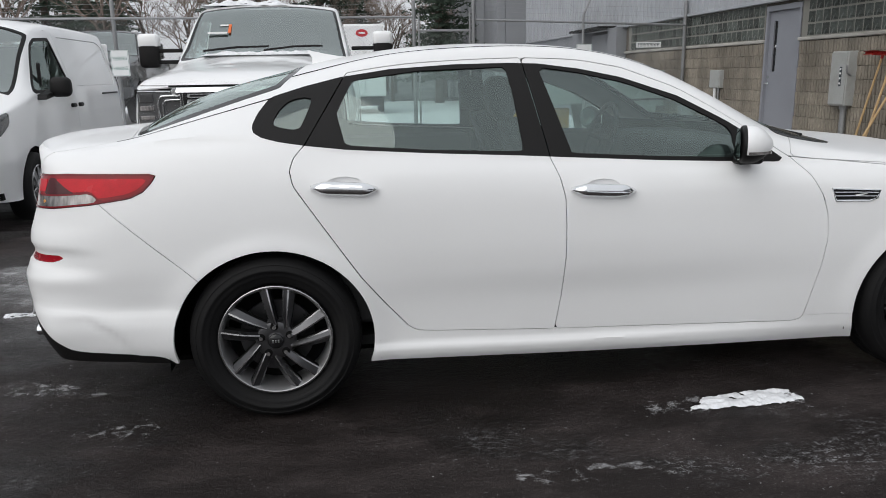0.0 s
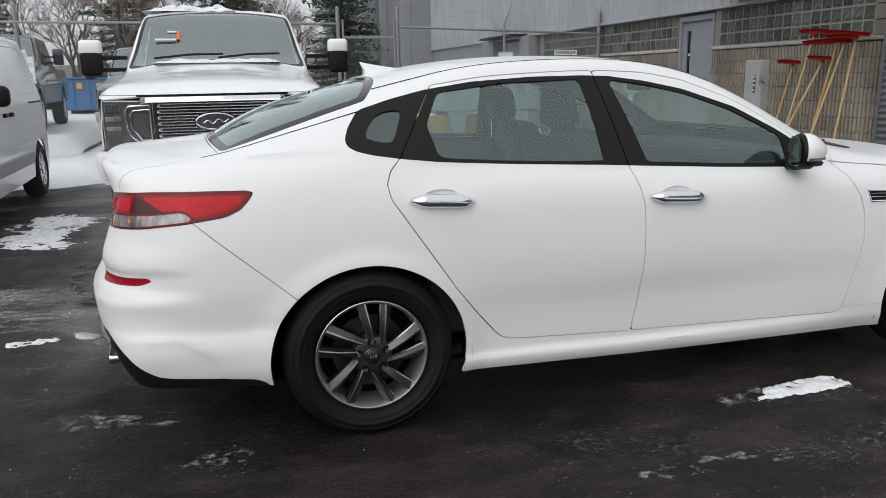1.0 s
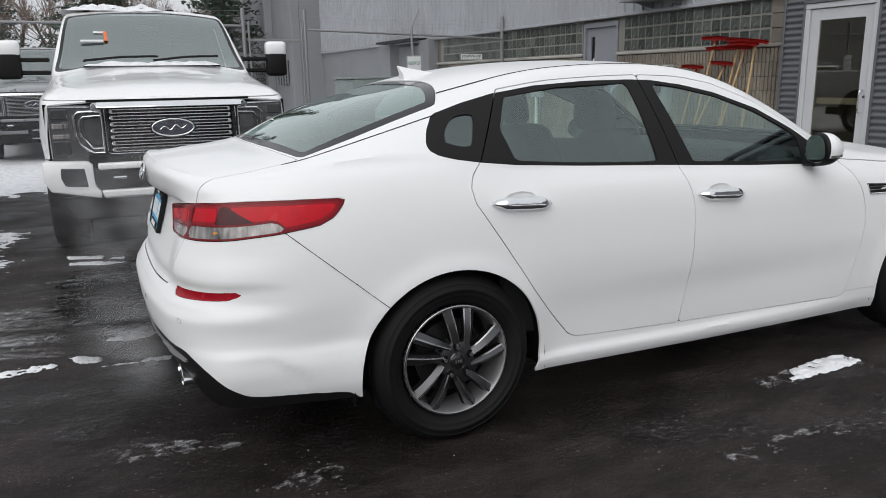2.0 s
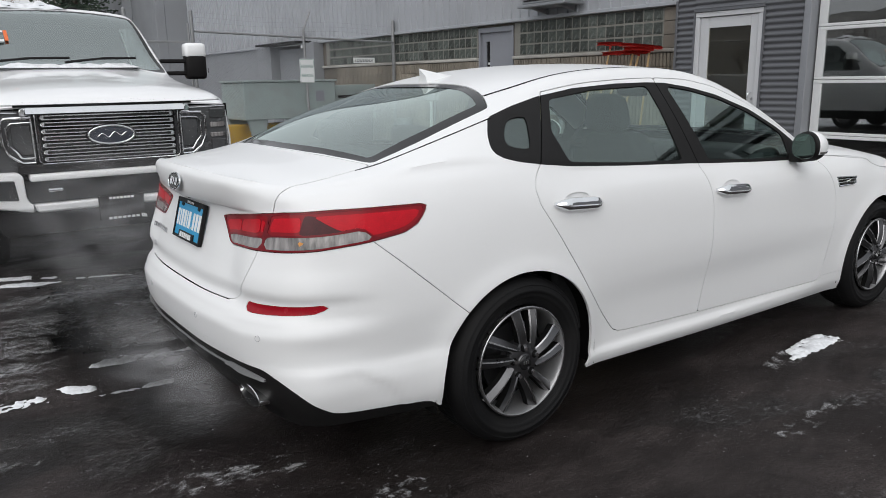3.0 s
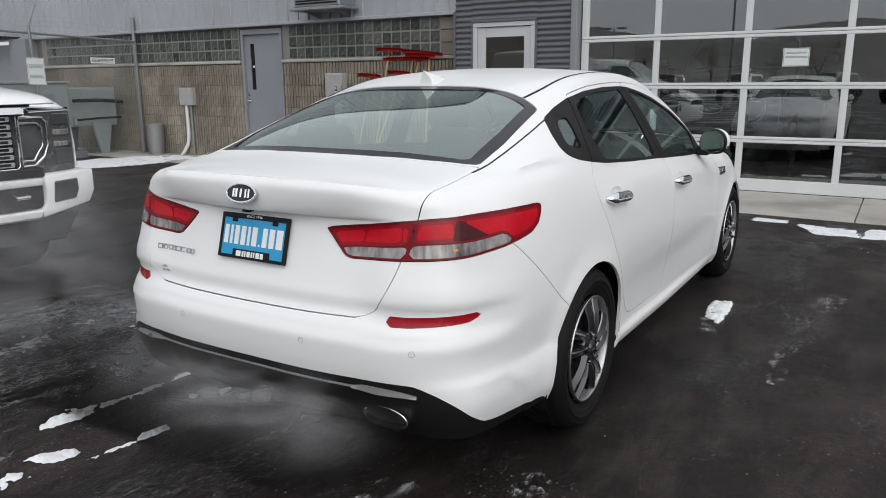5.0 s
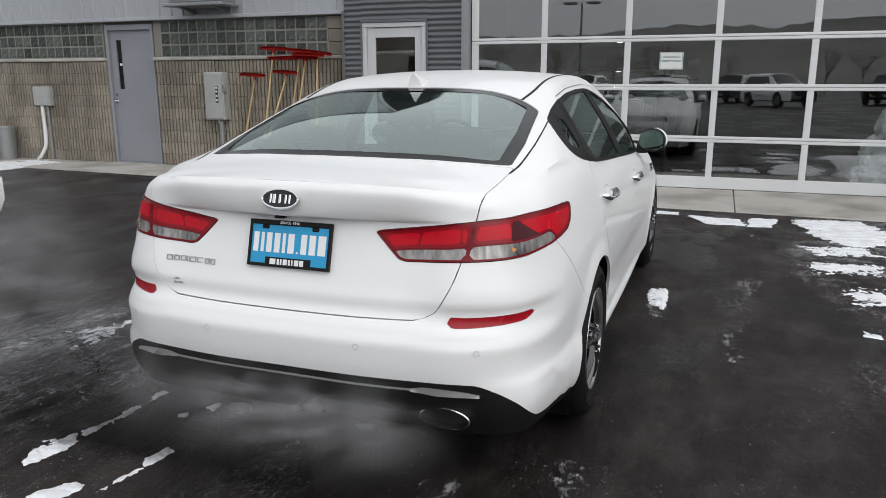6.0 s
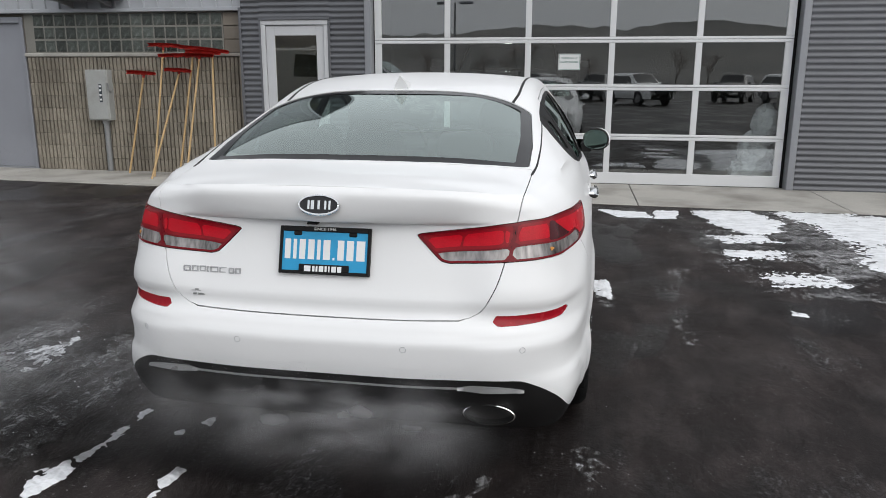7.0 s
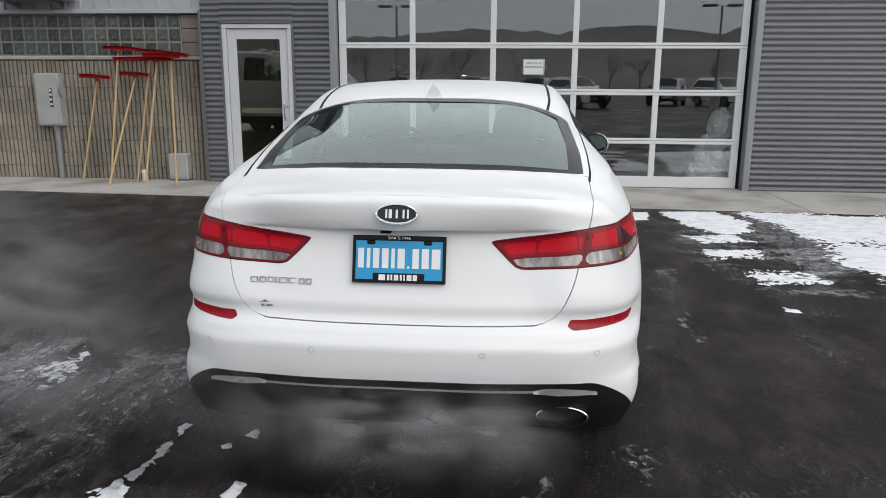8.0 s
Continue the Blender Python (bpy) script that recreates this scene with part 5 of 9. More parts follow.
def wheel(cx, s, turn):
    """Tyre, grey alloy rim with five pairs of swept spokes, nuts, cap, brake disc."""
    e = new("wheel")
    e.parent = sedan
    e["label"] = "black tyre on a dark grey alloy wheel"
    e.matrix_basis = Matrix.Translation((cx, s * 0.880, HUB_Z)) @ Matrix.Rotation(0 if s < 0 else math.pi, 4, "Z") @ Matrix.Rotation(radians(turn), 4, "Y")
    ty = [(0.214, 0.03), (0.222, 0.012), (0.232, 0.004), (0.245, -0.003), (0.252, -0.0065), (0.2535, -0.0085), (0.262, -0.010), (0.274, -0.0118), (0.2755, -0.0138), (0.284, -0.0138), (0.2855, -0.012), (0.300, -0.008), (0.3015, -0.0095), (0.305, -0.0075), (0.312, 0.0), (0.322, 0.010), (0.329, 0.026), (0.332, 0.05), (0.3335, 0.105), (0.332, 0.16), (0.328, 0.185), (0.31, 0.21), (0.27, 0.22), (0.22, 0.20)]
    tyre = part("tyre", revolve(ty, 64), RUBBER, e, "black rubber tyre", smooth=60)
    bm = bmesh.new()
    for i in range(72):                      # tread blocks on the shoulder
        t = 2 * math.pi * i / 72
        m = Matrix.Rotation(t, 4, "Y")
        fresh = box(-0.011, 0.011, 0.055, 0.16, 0.3295, 0.3355, 0.001)
        into(bm, fresh, 0, m)
    part("tread", bm, RUBBER, tyre)
    bm = revolve([(0.2185, 0.004), (0.2195, -0.004), (0.216, -0.0085), (0.210, -0.006), (0.204, 0.004), (0.200, 0.03), (0.196, 0.09), (0.2, 0.19)], 64)
    part("rim", bm, [RIM_BARREL], e, "dark grey alloy rim", smooth=35)
    part("rim_lip", revolve([(0.2198, 0.002), (0.2205, -0.006), (0.2165, -0.0095), (0.2125, -0.0085)], 64), RIM_CUT, e, smooth=60)
    for i in range(5):
        part("spoke", spoke_mesh(72 * i - 9, 8, 0.032, 0.046, 0.15), [DARK_INNER, RIM_GREY, RIM_CUT], e, smooth=12)
        part("spoke", spoke_mesh(72 * i + 17, 27, 0.030, 0.054, -0.12), [DARK_INNER, RIM_GREY, RIM_CUT], e, smooth=12)
    hub = part("hub", revolve([(0.0, -0.014), (0.030, -0.014), (0.034, -0.009), (0.060, -0.009), (0.074, -0.004), (0.080, 0.010), (0.076, 0.05)], 40), RIM_GREY, e, smooth=35)
    part("centre_cap", revolve([(0.0, -0.0205), (0.026, -0.0200), (0.0295, -0.0165), (0.0298, -0.010)], 32), GLOSS_BLACK, hub, "black centre cap", smooth=60)
    for i, w in ((-1, 0.007), (0, 0.005), (1, 0.007)):
        part("cap_mark", box(i * 0.0105 - w / 2, i * 0.0105 + w / 2, -0.0215, -0.0195, -0.006, 0.006, 0.0006), SATIN, hub)
    for i in range(5):
        t = radians(72 * i - 3)
        c = Vector((math.sin(t) * 0.057, 0, math.cos(t) * 0.057))
        nut = rod(c + Vector((0, 0.02, 0)), c + Vector((0, -0.024, 0)), 0.0105, 6, r2=0.0085)
        part("wheel_nut", nut, CHROME, hub, "steel wheel nut")
        part("nut_seat", rod(c + Vector((0, 0.02, 0)), c + Vector((0, -0.0105, 0)), 0.0155, 16), DARK_INNER, hub)
    part("brake_disc", revolve([(0.0, 0.075), (0.07, 0.075), (0.072, 0.065), (0.145, 0.065), (0.145, 0.085)], 40), RIM_GREY, e, "dull steel brake disc", smooth=30)
    part("wheel_back", revolve([(0.0, 0.12), (0.2, 0.12)], 40), DARK_INNER, e)


for cx, s, turn in ((HUB_R, -1, 0), (HUB_F, -1, 24), (HUB_R, 1, 5), (HUB_F, 1, 40)):
    wheel(cx, s, turn)

# sedan details
def rear_at(y, z, out=0.0):
    return Vector((surface_x(y, z) - out, y, z))


def emblem(parent, centre, m, rx, rz, depth=0.006):
    """Oval badge: chrome ring, dark field, plain raised strokes."""
    bm = sweep([m @ Vector((rx * math.cos(t), rz * math.sin(t), 0)) for t in np.linspace(0, 2 * math.pi, 40, endpoint=False)], circle(0.0042, 6), closed=True)
    ring = part("badge", bm, CHROME, parent, "chrome oval badge with a black field", smooth=60)
    bm = bmesh.new()
    bm.faces.new([bm.verts.new(m @ Vector((rx * math.cos(t), rz * math.sin(t), 0.001))) for t in np.linspace(0, 2 * math.pi, 40, endpoint=False)])
    part("badge_field", bm, GLOSS_BLACK, ring)
    for x0, w, h in ((-0.034, 0.007, 0.03), (-0.021, 0.011, 0.03), (0.0, 0.008, 0.03), (0.022, 0.007, 0.03), (0.036, 0.007, 0.03)):
        b = box(x0 - w / 2, x0 + w / 2, -h / 2, h / 2, 0.0, 0.004, 0.001)
        bmesh.ops.transform(b, verts=b.verts, matrix=m)
        part("badge_stroke", b, CHROME, ring)


def facing(p, n, up=(0, 0, 1)):
    """A frame at p whose z looks along n and whose y is up."""
    n = Vector(n).normalized()
    x = Vector(up).cross(n).normalized()
    y = n.cross(x)
    return Matrix(((x.x, y.x, n.x, p[0]), (x.y, y.y, n.y, p[1]), (x.z, y.z, n.z, p[2]), (0, 0, 0, 1)))


emblem(sedan, None, facing((surface_x(0, 1.035) - 0.012, 0.0, 1.035), (-1, 0, 0.30)), 0.066, 0.031)

# licence plate in a black frame
pl = facing((-0.948, 0.0, 0.874), (-1, 0, 0.27))


def flat(parent, name, mat, x0, x1, y0, y1, z0, z1, bevel=0.0, label="", base=pl):
    b = box(x0, x1, y0, y1, z0, z1, bevel)
    bmesh.ops.transform(b, verts=b.verts, matrix=base)
    return part(name, b, mat, parent, label)


plate = flat(sedan, "licence_plate", PLATE_BLUE, -0.15, 0.15, -0.071, 0.071, -0.004, 0.003, 0.001, "blue dealer plate in a black frame")
for a in ((-0.156, -0.146, -0.079, 0.079), (0.146, 0.156, -0.079, 0.079), (-0.146, 0.146, 0.062, 0.079), (-0.146, 0.146, -0.079, -0.068), (-0.086, 0.086, -0.068, -0.046)):
    flat(plate, "plate_frame", BLACK_TRIM, a[0], a[1], a[2], a[3], -0.008, 0.008, 0.002, "black plastic plate frame")
for x in (-0.095, 0.095):
    flat(plate, "frame_tab", BLACK_TRIM, x - 0.014, x + 0.014, 0.048, 0.064, -0.006, 0.007, 0.004)
xs = -0.138
for w in (0.020, 0.012, 0.021, 0.022, 0.012, 0.024, 0.007, 0.022, 0.024, 0.029):       # the dealer's word as plain white bars
    flat(plate, "plate_bar", WHITE_INK, xs, xs + w, -0.030, -0.022 if w == 0.007 else 0.036, 0.0032, 0.0042, 0.0004)
    xs += w + 0.0092
for x0, x1 in ((-0.066, -0.044), (-0.038, -0.030), (-0.026, -0.020), (-0.015, 0.0), (0.005, 0.012), (0.017, 0.022), (0.028, 0.044), (0.048, 0.062)):
    flat(plate, "frame_bar", WHITE_INK, x0, x1, -0.070, -0.051, 0.008, 0.0092)
writing("frame_lettering", "SINCE 1946", 0.013, WHITE_INK, plate, pl @ Matrix.Translation((0, 0.0705, 0.0085)), 0.0006, 0.075)

# maker's script on the lid as plain silver bars, with a small dealer mark under it
for i, (w, z0, z1) in enumerate([(0.026, 0, 1), (0.024, 0, 1), (0.022, 0, 1), (0.009, 0, 1), (0.030, 0, 1), (0.026, 0, 1), (0.020, 0, 1), (0.020, 0, 1)]):
    y = 0.512 - sum(q[0] + 0.0045 for q in [(0.026,), (0.024,), (0.022,), (0.009,), (0.030,), (0.026,), (0.020,), (0.020,)][:i]) - (0.006 if i > 5 else 0)
    base = facing((surface_x(y - w / 2, 0.792) - 0.001, y - w / 2, 0.792), (-1, -0.03, 0.2))
    bm = bmesh.new()
    into(bm, box(-w / 2, w / 2, 0.006, 0.010, 0, 0.003, 0.0008))
    into(bm, box(-w / 2, w / 2, -0.010, -0.006, 0, 0.003, 0.0008))
    into(bm, box(-w / 2, -w / 2 + 0.0045, -0.006, 0.006, 0, 0.003))
    if i not in (3, 5):
        into(bm, box(w / 2 - 0.0045, w / 2, -0.006, 0.006, 0, 0.003))
    bmesh.ops.transform(bm, verts=bm.verts, matrix=base)
    part("script_bar", bm, SATIN, sedan, "silver lettering bar")
for y0, y1, z0, z1 in ((0.478, 0.436, 0.718, 0.7205), (0.466, 0.452, 0.7205, 0.726), (0.455, 0.415, 0.704, 0.711), (0.474, 0.461, 0.704, 0.711)):
    base = facing((surface_x(y0, (z0 + z1) / 2) - 0.0012, (y0 + y1) / 2, (z0 + z1) / 2), (-1, 0, 0.1))
    flat(sedan, "dealer_mark", SATIN, -(y0 - y1) / 2, (y0 - y1) / 2, -(z1 - z0) / 2, (z1 - z0) / 2, -0.001, 0.0008, base=base)

part("camera_pod", prism([(0.028, 0.958), (0.066, 0.958), (0.060, 0.976), (0.034, 0.976)], -0.935, -0.90, "x", 0.003), BLACK_TRIM, sedan)

# parking sensors
for y, z in ((0.66, 0.578), (0.283, 0.582), (-0.283, 0.582), (-0.66, 0.578)):
    n = Vector((-1, (0.62 if y > 0.6 else -0.62 if y < -0.6 else 0.1 * y), 0))
    p = rear_at(y, z, 0.0)
    n.normalize()
    s = part("parking_sensor", rod(p - n * 0.01, p + n * 0.0012, 0.0085, 20), WHITE_PAINT, sedan)
    part("sensor_ring", sweep([p + n * 0.0018 + facing((0, 0, 0), n).to_3x3() @ Vector((0.0098 * math.cos(t), 0.0098 * math.sin(t), 0)) for t in np.linspace(0, 2 * math.pi, 20, endpoint=False)], circle(0.0006, 4), closed=True), DOOR_GREY, s)

# bright strip across the lower bumper, with a blade at each end
def strip_z(y):
    return 0.449 - 0.004 * (abs(y) / 0.46)


path = [rear_at(y, strip_z(y), 0.002) for y in np.linspace(-0.47, 0.47, 41)]
part("bright_strip", sweep(path, [(-0.005, -0.0025), (0.005, -0.0025), (0.005, 0.0025), (-0.005, 0.0025)]), STRIP, skirt, "thin bright strip")
for s in (-1, 1):
    bm = bmesh.new()
    lo, hi = [], []
    for i in range(17):
        y = s * (0.455 + 0.215 * i / 16)
        t = i / 16
        zt, zb = strip_z(y) + 0.003 + 0.008 * min(1, 6 * t) - 0.020 * t ** 3, strip_z(y) - 0.003 - 0.009 * min(1, 3 * t) - 0.004 * t ** 3
        hi.append([bm.verts.new(rear_at(y, zt, o)) for o in (0.007, -0.01)])
        lo.append([bm.verts.new(rear_at(y, zb, o)) for o in (0.012, -0.01)])
    for i in range(16):
        for q in ((hi[i][0], hi[i + 1][0], lo[i + 1][0], lo[i][0]), (hi[i][1], hi[i + 1][1], hi[i + 1][0], hi[i][0]), (lo[i][0], lo[i + 1][0], lo[i + 1][1], lo[i][1])):
            bm.faces.new(q)
    part("bright_blade", bm, STRIP, skirt, "satin silver blade", smooth=40)

# exhaust tip
bm = bmesh.new()
rows = []
for x, r in ((-0.80, 0.93), (-0.94, 0.97), (-0.966, 1.0), (-0.968, 0.95), (-0.955, 0.90), (-0.80, 0.84)):
    rows.append([bm.verts.new((x, -0.556 + 0.088 * r * math.cos(t), 0.345 + 0.036 * r * math.sin(t))) for t in np.linspace(0, 2 * math.pi, 36, endpoint=False)])
for a, b in zip(rows, rows[1:]):
    for i in range(36):
        bm.faces.new((a[i], a[(i + 1) % 36], b[(i + 1) % 36], b[i]))
tip = part("exhaust_tip", bm, CHROME, sedan, "chrome oval exhaust tip", smooth=40)
bm = bmesh.new()
bm.faces.new([bm.verts.new((-0.84, -0.556 + 0.08 * math.cos(t), 0.345 + 0.033 * math.sin(t))) for t in np.linspace(0, 2 * math.pi, 24, endpoint=False)])
part("exhaust_bore", bm, DARK_INNER, tip)
part("silencer", rod((-0.72, -0.6, 0.30), (-0.72, 0.1, 0.30), 0.10, 20), DARK_INNER, sedan)

# door handles: chrome grip over a shallow cup
for s in (-1, 1):
    for key, x0, x1, z in (("rear", 0.163, 0.417, 0.911), ("front", 1.166, 1.428, 0.870)):
        d = doors[key, s]
        path, k = [], 13
        for i in range(k):
            t = i / (k - 1)
            x = x0 + (x1 - x0) * t
            out = 0.006 + 0.027 * min(math.sin(math.pi * min(max(t, 0.0), 1.0)) * 2.2, 1.0)
            path.append((x, s * (-surface_y(x, z) + out), z + (0.011 - 0.014 * t)))
        bm = bmesh.new()
        rows = []
        for i, p in enumerate(path):
            t = i / (k - 1)
            h = 0.006 + 0.0185 * min(math.sin(math.pi * t) * 1.7, 1.0)
            rows.append([bm.verts.new((p[0], p[1] + s * a, p[2] + b)) for a, b in ((-0.020, h * 0.8), (-0.013, h * 1.12), (-0.003, h * 1.02), (0.005, h * 0.42), (0.0085, -0.15 * h), (0.004, -0.62 * h), (-0.004, -h * 0.92), (-0.014, -h))])
        for a, b in zip(rows, rows[1:]):
            for j in range(8):
                f = bm.faces.new((a[j], a[(j + 1) % 8], b[(j + 1) % 8], b[j]))
                f.material_index = 0
        bm.faces.new(rows[0])
        bm.faces.new(rows[-1][::-1])
        part("door_handle", bm, CHROME, d, "chrome door handle", smooth=80)
        bm = bmesh.new()
        cup = []
        cx, cz = (x0 + x1) / 2, z + 0.017
        for rr, dep in ((1.04, 0.0), (0.97, -0.0025), (0.85, -0.0065), (0.65, -0.0100), (0.40, -0.0115), (0.15, -0.012)):
            cup.append([bm.verts.new((cx + 0.072 * rr * math.cos(t), s * (-surface_y(cx + 0.072 * rr * math.cos(t), cz + 0.030 * rr * math.sin(t)) + dep), cz + 0.030 * rr * math.sin(t))) for t in np.linspace(0, 2 * math.pi, 28, endpoint=False)])
        for a, b in zip(cup, cup[1:]):
            for i in range(28):
                bm.faces.new((a[i], a[(i + 1) % 28], b[(i + 1) % 28], b[i]))
        bm.faces.new(cup[-1])
        part("handle_cup", bm, WHITE_PAINT, d, smooth=60)

# mirrors
for s in (-1, 1):
    base = thing("door_mirror", "", "")
    for kk in ("label", "category", "group"):
        if kk in base:
            del base[kk]
    base.parent = doors["front", s]
    base["label"] = "white mirror with a black foot"
    bm = bmesh.new()
    bmesh.ops.create_icosphere(bm, subdivisions=4, radius=1)
    for v in bm.verts:
        x, y, z = v.co
        front = max(x, 0.0)
        if x < 0:                                    # blunt back that holds the glass
            r = max(math.hypot(y, z), 1e-4)
            k = (1 - (1 - r) ** 3) / r
            y, z = y * k, z * k
        v.co = Vector((x * (0.085 if x > 0 else 0.042), y * 0.090 * (1 - 0.25 * front), z * 0.074 * (1 - 0.35 * front ** 2) * (1 + 0.06 * y * s)))
    bmesh.ops.transform(bm, verts=bm.verts, matrix=Matrix.Translation((1.868, s * 0.935, 1.040)) @ Matrix.Rotation(s * radians(22), 4, "Z"))
    turn_in = Vector((math.cos(radians(22)), s * math.sin(radians(22)), 0))
    white, rear = bm.copy(), bm.copy()
    for src, nm, mt, cuts in ((white, "mirror_shell", WHITE_PAINT, (((1.9, 0, 1.005), (0, 0, -1)), ((1.848, s * 0.935, 1.04), -turn_in))), (bm, "mirror_lower", BLACK_TRIM, (((1.9, 0, 1.005), (0, 0, 1)), ((1.848, s * 0.935, 1.04), -turn_in))), (rear, "mirror_bezel", BLACK_TRIM, (((1.848, s * 0.935, 1.04), turn_in),))):
        for co, no in cuts:
            bmesh.ops.bisect_plane(src, geom=src.verts[:] + src.edges[:] + src.faces[:], plane_co=co, plane_no=no, clear_outer=True)
        part(nm, src, mt, base, smooth=60)
    bm = bmesh.new()
    bm.faces.new([bm.verts.new((1.8245 - 0.404 * 0.076 * math.cos(t), s * (0.922 + 0.076 * math.copysign(abs(math.cos(t)) ** 0.8, math.cos(t)) * (1 - 0.08 * math.sin(t))), 1.041 + 0.062 * math.copysign(abs(math.sin(t)) ** 0.8, math.sin(t)))) for t in np.linspace(0, 2 * math.pi, 36, endpoint=False)])
    part("mirror_glass", bm, MIRROR, base, "mirror glass")
    part("mirror_foot", prism([(1.85, 0.955), (1.95, 0.955), (1.96, 0.985), (1.91, 1.015), (1.86, 1.01)], s * 0.83, s * 0.90, "y", 0.008), BLACK_TRIM, base)
    rim_line = []
    for q in np.linspace(-0.15, 1.25, 12):
        u, v = 0.0865 * 0.92 * math.sin(q), s * 0.0915 * 0.92 * math.cos(q) * (1 - 0.25 * max(math.sin(q), 0.0))
        rim_line.append((1.868 + u * turn_in.x - v * turn_in.y, s * 0.935 + u * turn_in.y + v * turn_in.x, 1.012))
    part("indicator", sweep(rim_line, [(-0.003, -0.005), (0.003, -0.005), (0.003, 0.005), (-0.003, 0.005)]), CLEAR_LENS, base, "slim indicator lens")

# roof fin
bm = bmesh.new()
rows = []
for i in range(9):
    t = i / 8
    x = 0.165 + 0.185 * t
    top = interp(x, CROWN) - 0.004 + 0.068 * (1 - t) ** 1.25
    w = 0.044 * (0.60 + 0.40 * math.sin(math.pi * (0.25 + 0.6 * t))) * (1 - 0.5 * t)
    zb = interp(x, CROWN) - 0.008
    rows.append([bm.verts.new((x - (0.02 * (1 - t) if k == 2 else 0), y, z)) for k, (y, z) in enumerate(((-w, zb), (-w * 0.62, zb + (top - zb) * 0.5), (0, top), (w * 0.62, zb + (top - zb) * 0.5), (w, zb)))])
for a, b in zip(rows, rows[1:]):
    for j in range(4):
        bm.faces.new((a[j], b[j], b[j + 1], a[j + 1]))
bm.faces.new(rows[0])
part("roof_fin", bm, WHITE_PAINT, sedan, "white shark-fin aerial", smooth=50)

# black drip channels along the roof, which thin into a seam down the rear pillar to the lid
def top_z(x, y):
    """Height of the upper body at x, y, by a local plane."""
    v = SHELL[0]
    d2 = (v[:, 0] - x) ** 2 + (np.abs(v[:, 1]) - y) ** 2 + np.where(v[:, 2] < 1.07, 1, 0)
    near = np.argsort(d2)[:14]
    w = np.exp(-d2[near] / 0.0012)
    A = np.stack([np.ones(14), v[near, 0] - x, np.abs(v[near, 1]) - y], 1)
    return float(np.linalg.lstsq(A * w[:, None], v[near, 2] * w, rcond=None)[0][0])


SEAM = [(-0.57, 0.651), (-0.45, 0.662), (-0.3, 0.664), (-0.15, 0.660), (0.03, 0.650)]
CHANNEL = [(0.10, 0.520), (0.3, 0.535), (0.8, 0.535), (1.2, 0.535), (1.62, 0.58)]
for s in (-1, 1):
    for nm, table, w, up in (("drip_channel", CHANNEL, 0.006, 0.002), ("pillar_seam", SEAM, 0.0048, 0.0008)):
        pts = [(x, interp(x, table)) for x in np.linspace(table[0][0], table[-1][0], 51)]
        hs = [top_z(x, y) for x, y in pts]
        hs = [float(np.mean([hs[min(max(i + d, 0), 50)] for d in (-2, -1, 0, 1, 2)])) if 1 < i < 49 else hs[i] for i in range(51)]
        part(nm, sweep([(x, s * y, h) for (x, y), h in zip(pts, hs)], [(-w, -0.006), (w, -0.006), (w, up), (-w, up)]), BLACK_TRIM, sedan)

# fender vents
for s in (-1, 1):
    def fp(x, z, o):
        return (x, s * (-surface_y(x, z) + o), z)
    vent = sweep([fp(2.275, 0.842, 0.002), fp(2.495, 0.828, 0.002), fp(2.478, 0.797, 0.002), fp(2.44, 0.788, 0.002), fp(2.29, 0.793, 0.002)], circle(0.0045, 6), closed=True)
    v = part("fender_vent", vent, CHROME, sedan, "chrome-rimmed black fender vent", smooth=60)
    bm = bmesh.new()
    bm.faces.new([bm.verts.new(fp(x, z, 0.0015)) for x, z in ((2.275, 0.842), (2.495, 0.828), (2.478, 0.797), (2.44, 0.788), (2.29, 0.793))])
    part("vent_field", bm, GLOSS_BLACK, v)
    for z in (0.827, 0.812):
        part("vent_bar", sweep([fp(2.285, z, 0.003), fp(2.38, z - 0.003, 0.005), fp(2.48, z - 0.008, 0.003)], circle(0.0028, 6)), CHROME, v)

# cowl, wipers
f_cowl = lambda x, y, z, a: np.where(z > 0.9, poly_sd(x, np.abs(y), rounded([(2.10, 0.70), (2.25, 0.665), (2.37, 0.632), (2.43, 0.597), (2.435, 0.565), (2.39, 0.525), (2.28, 0.50), (2.15, 0.58)], 3)), 1.0)
for s in (-1, 1):
    panel("cowl_corner", cut(f_cowl), GLOSS_BLACK, sedan, (s,), "black cowl corner between windscreen and hood", rim=0.004, out=0.003)
for y in (-0.5, 0.15):
    part("wiper", sweep([(2.36, y, 1.030), (2.30, y + 0.25, 1.056), (2.29, y + 0.55, 1.062)], circle(0.008, 6)), BLACK_TRIM, sedan)

# cabin
cabin = thing("cabin", "", "")
for kk in ("label", "category", "group"):
    if kk in cabin:
        del cabin[kk]
cabin.parent = sedan
cabin["label"] = "dark grey cloth cabin"


def cushion(x0, x1, y0, y1, z0, z1, lean=0.0, taper=0.0, r=0.05):
    b = box(x0, x1, y0, y1, z0, z1, r, seg=3)
    for v in b.verts:
        t = (v.co.z - z0) / (z1 - z0)
        v.co.x -= lean * t
        yc = (y0 + y1) / 2
        v.co.y = yc + (v.co.y - yc) * (1 - taper * t * t)
    return b


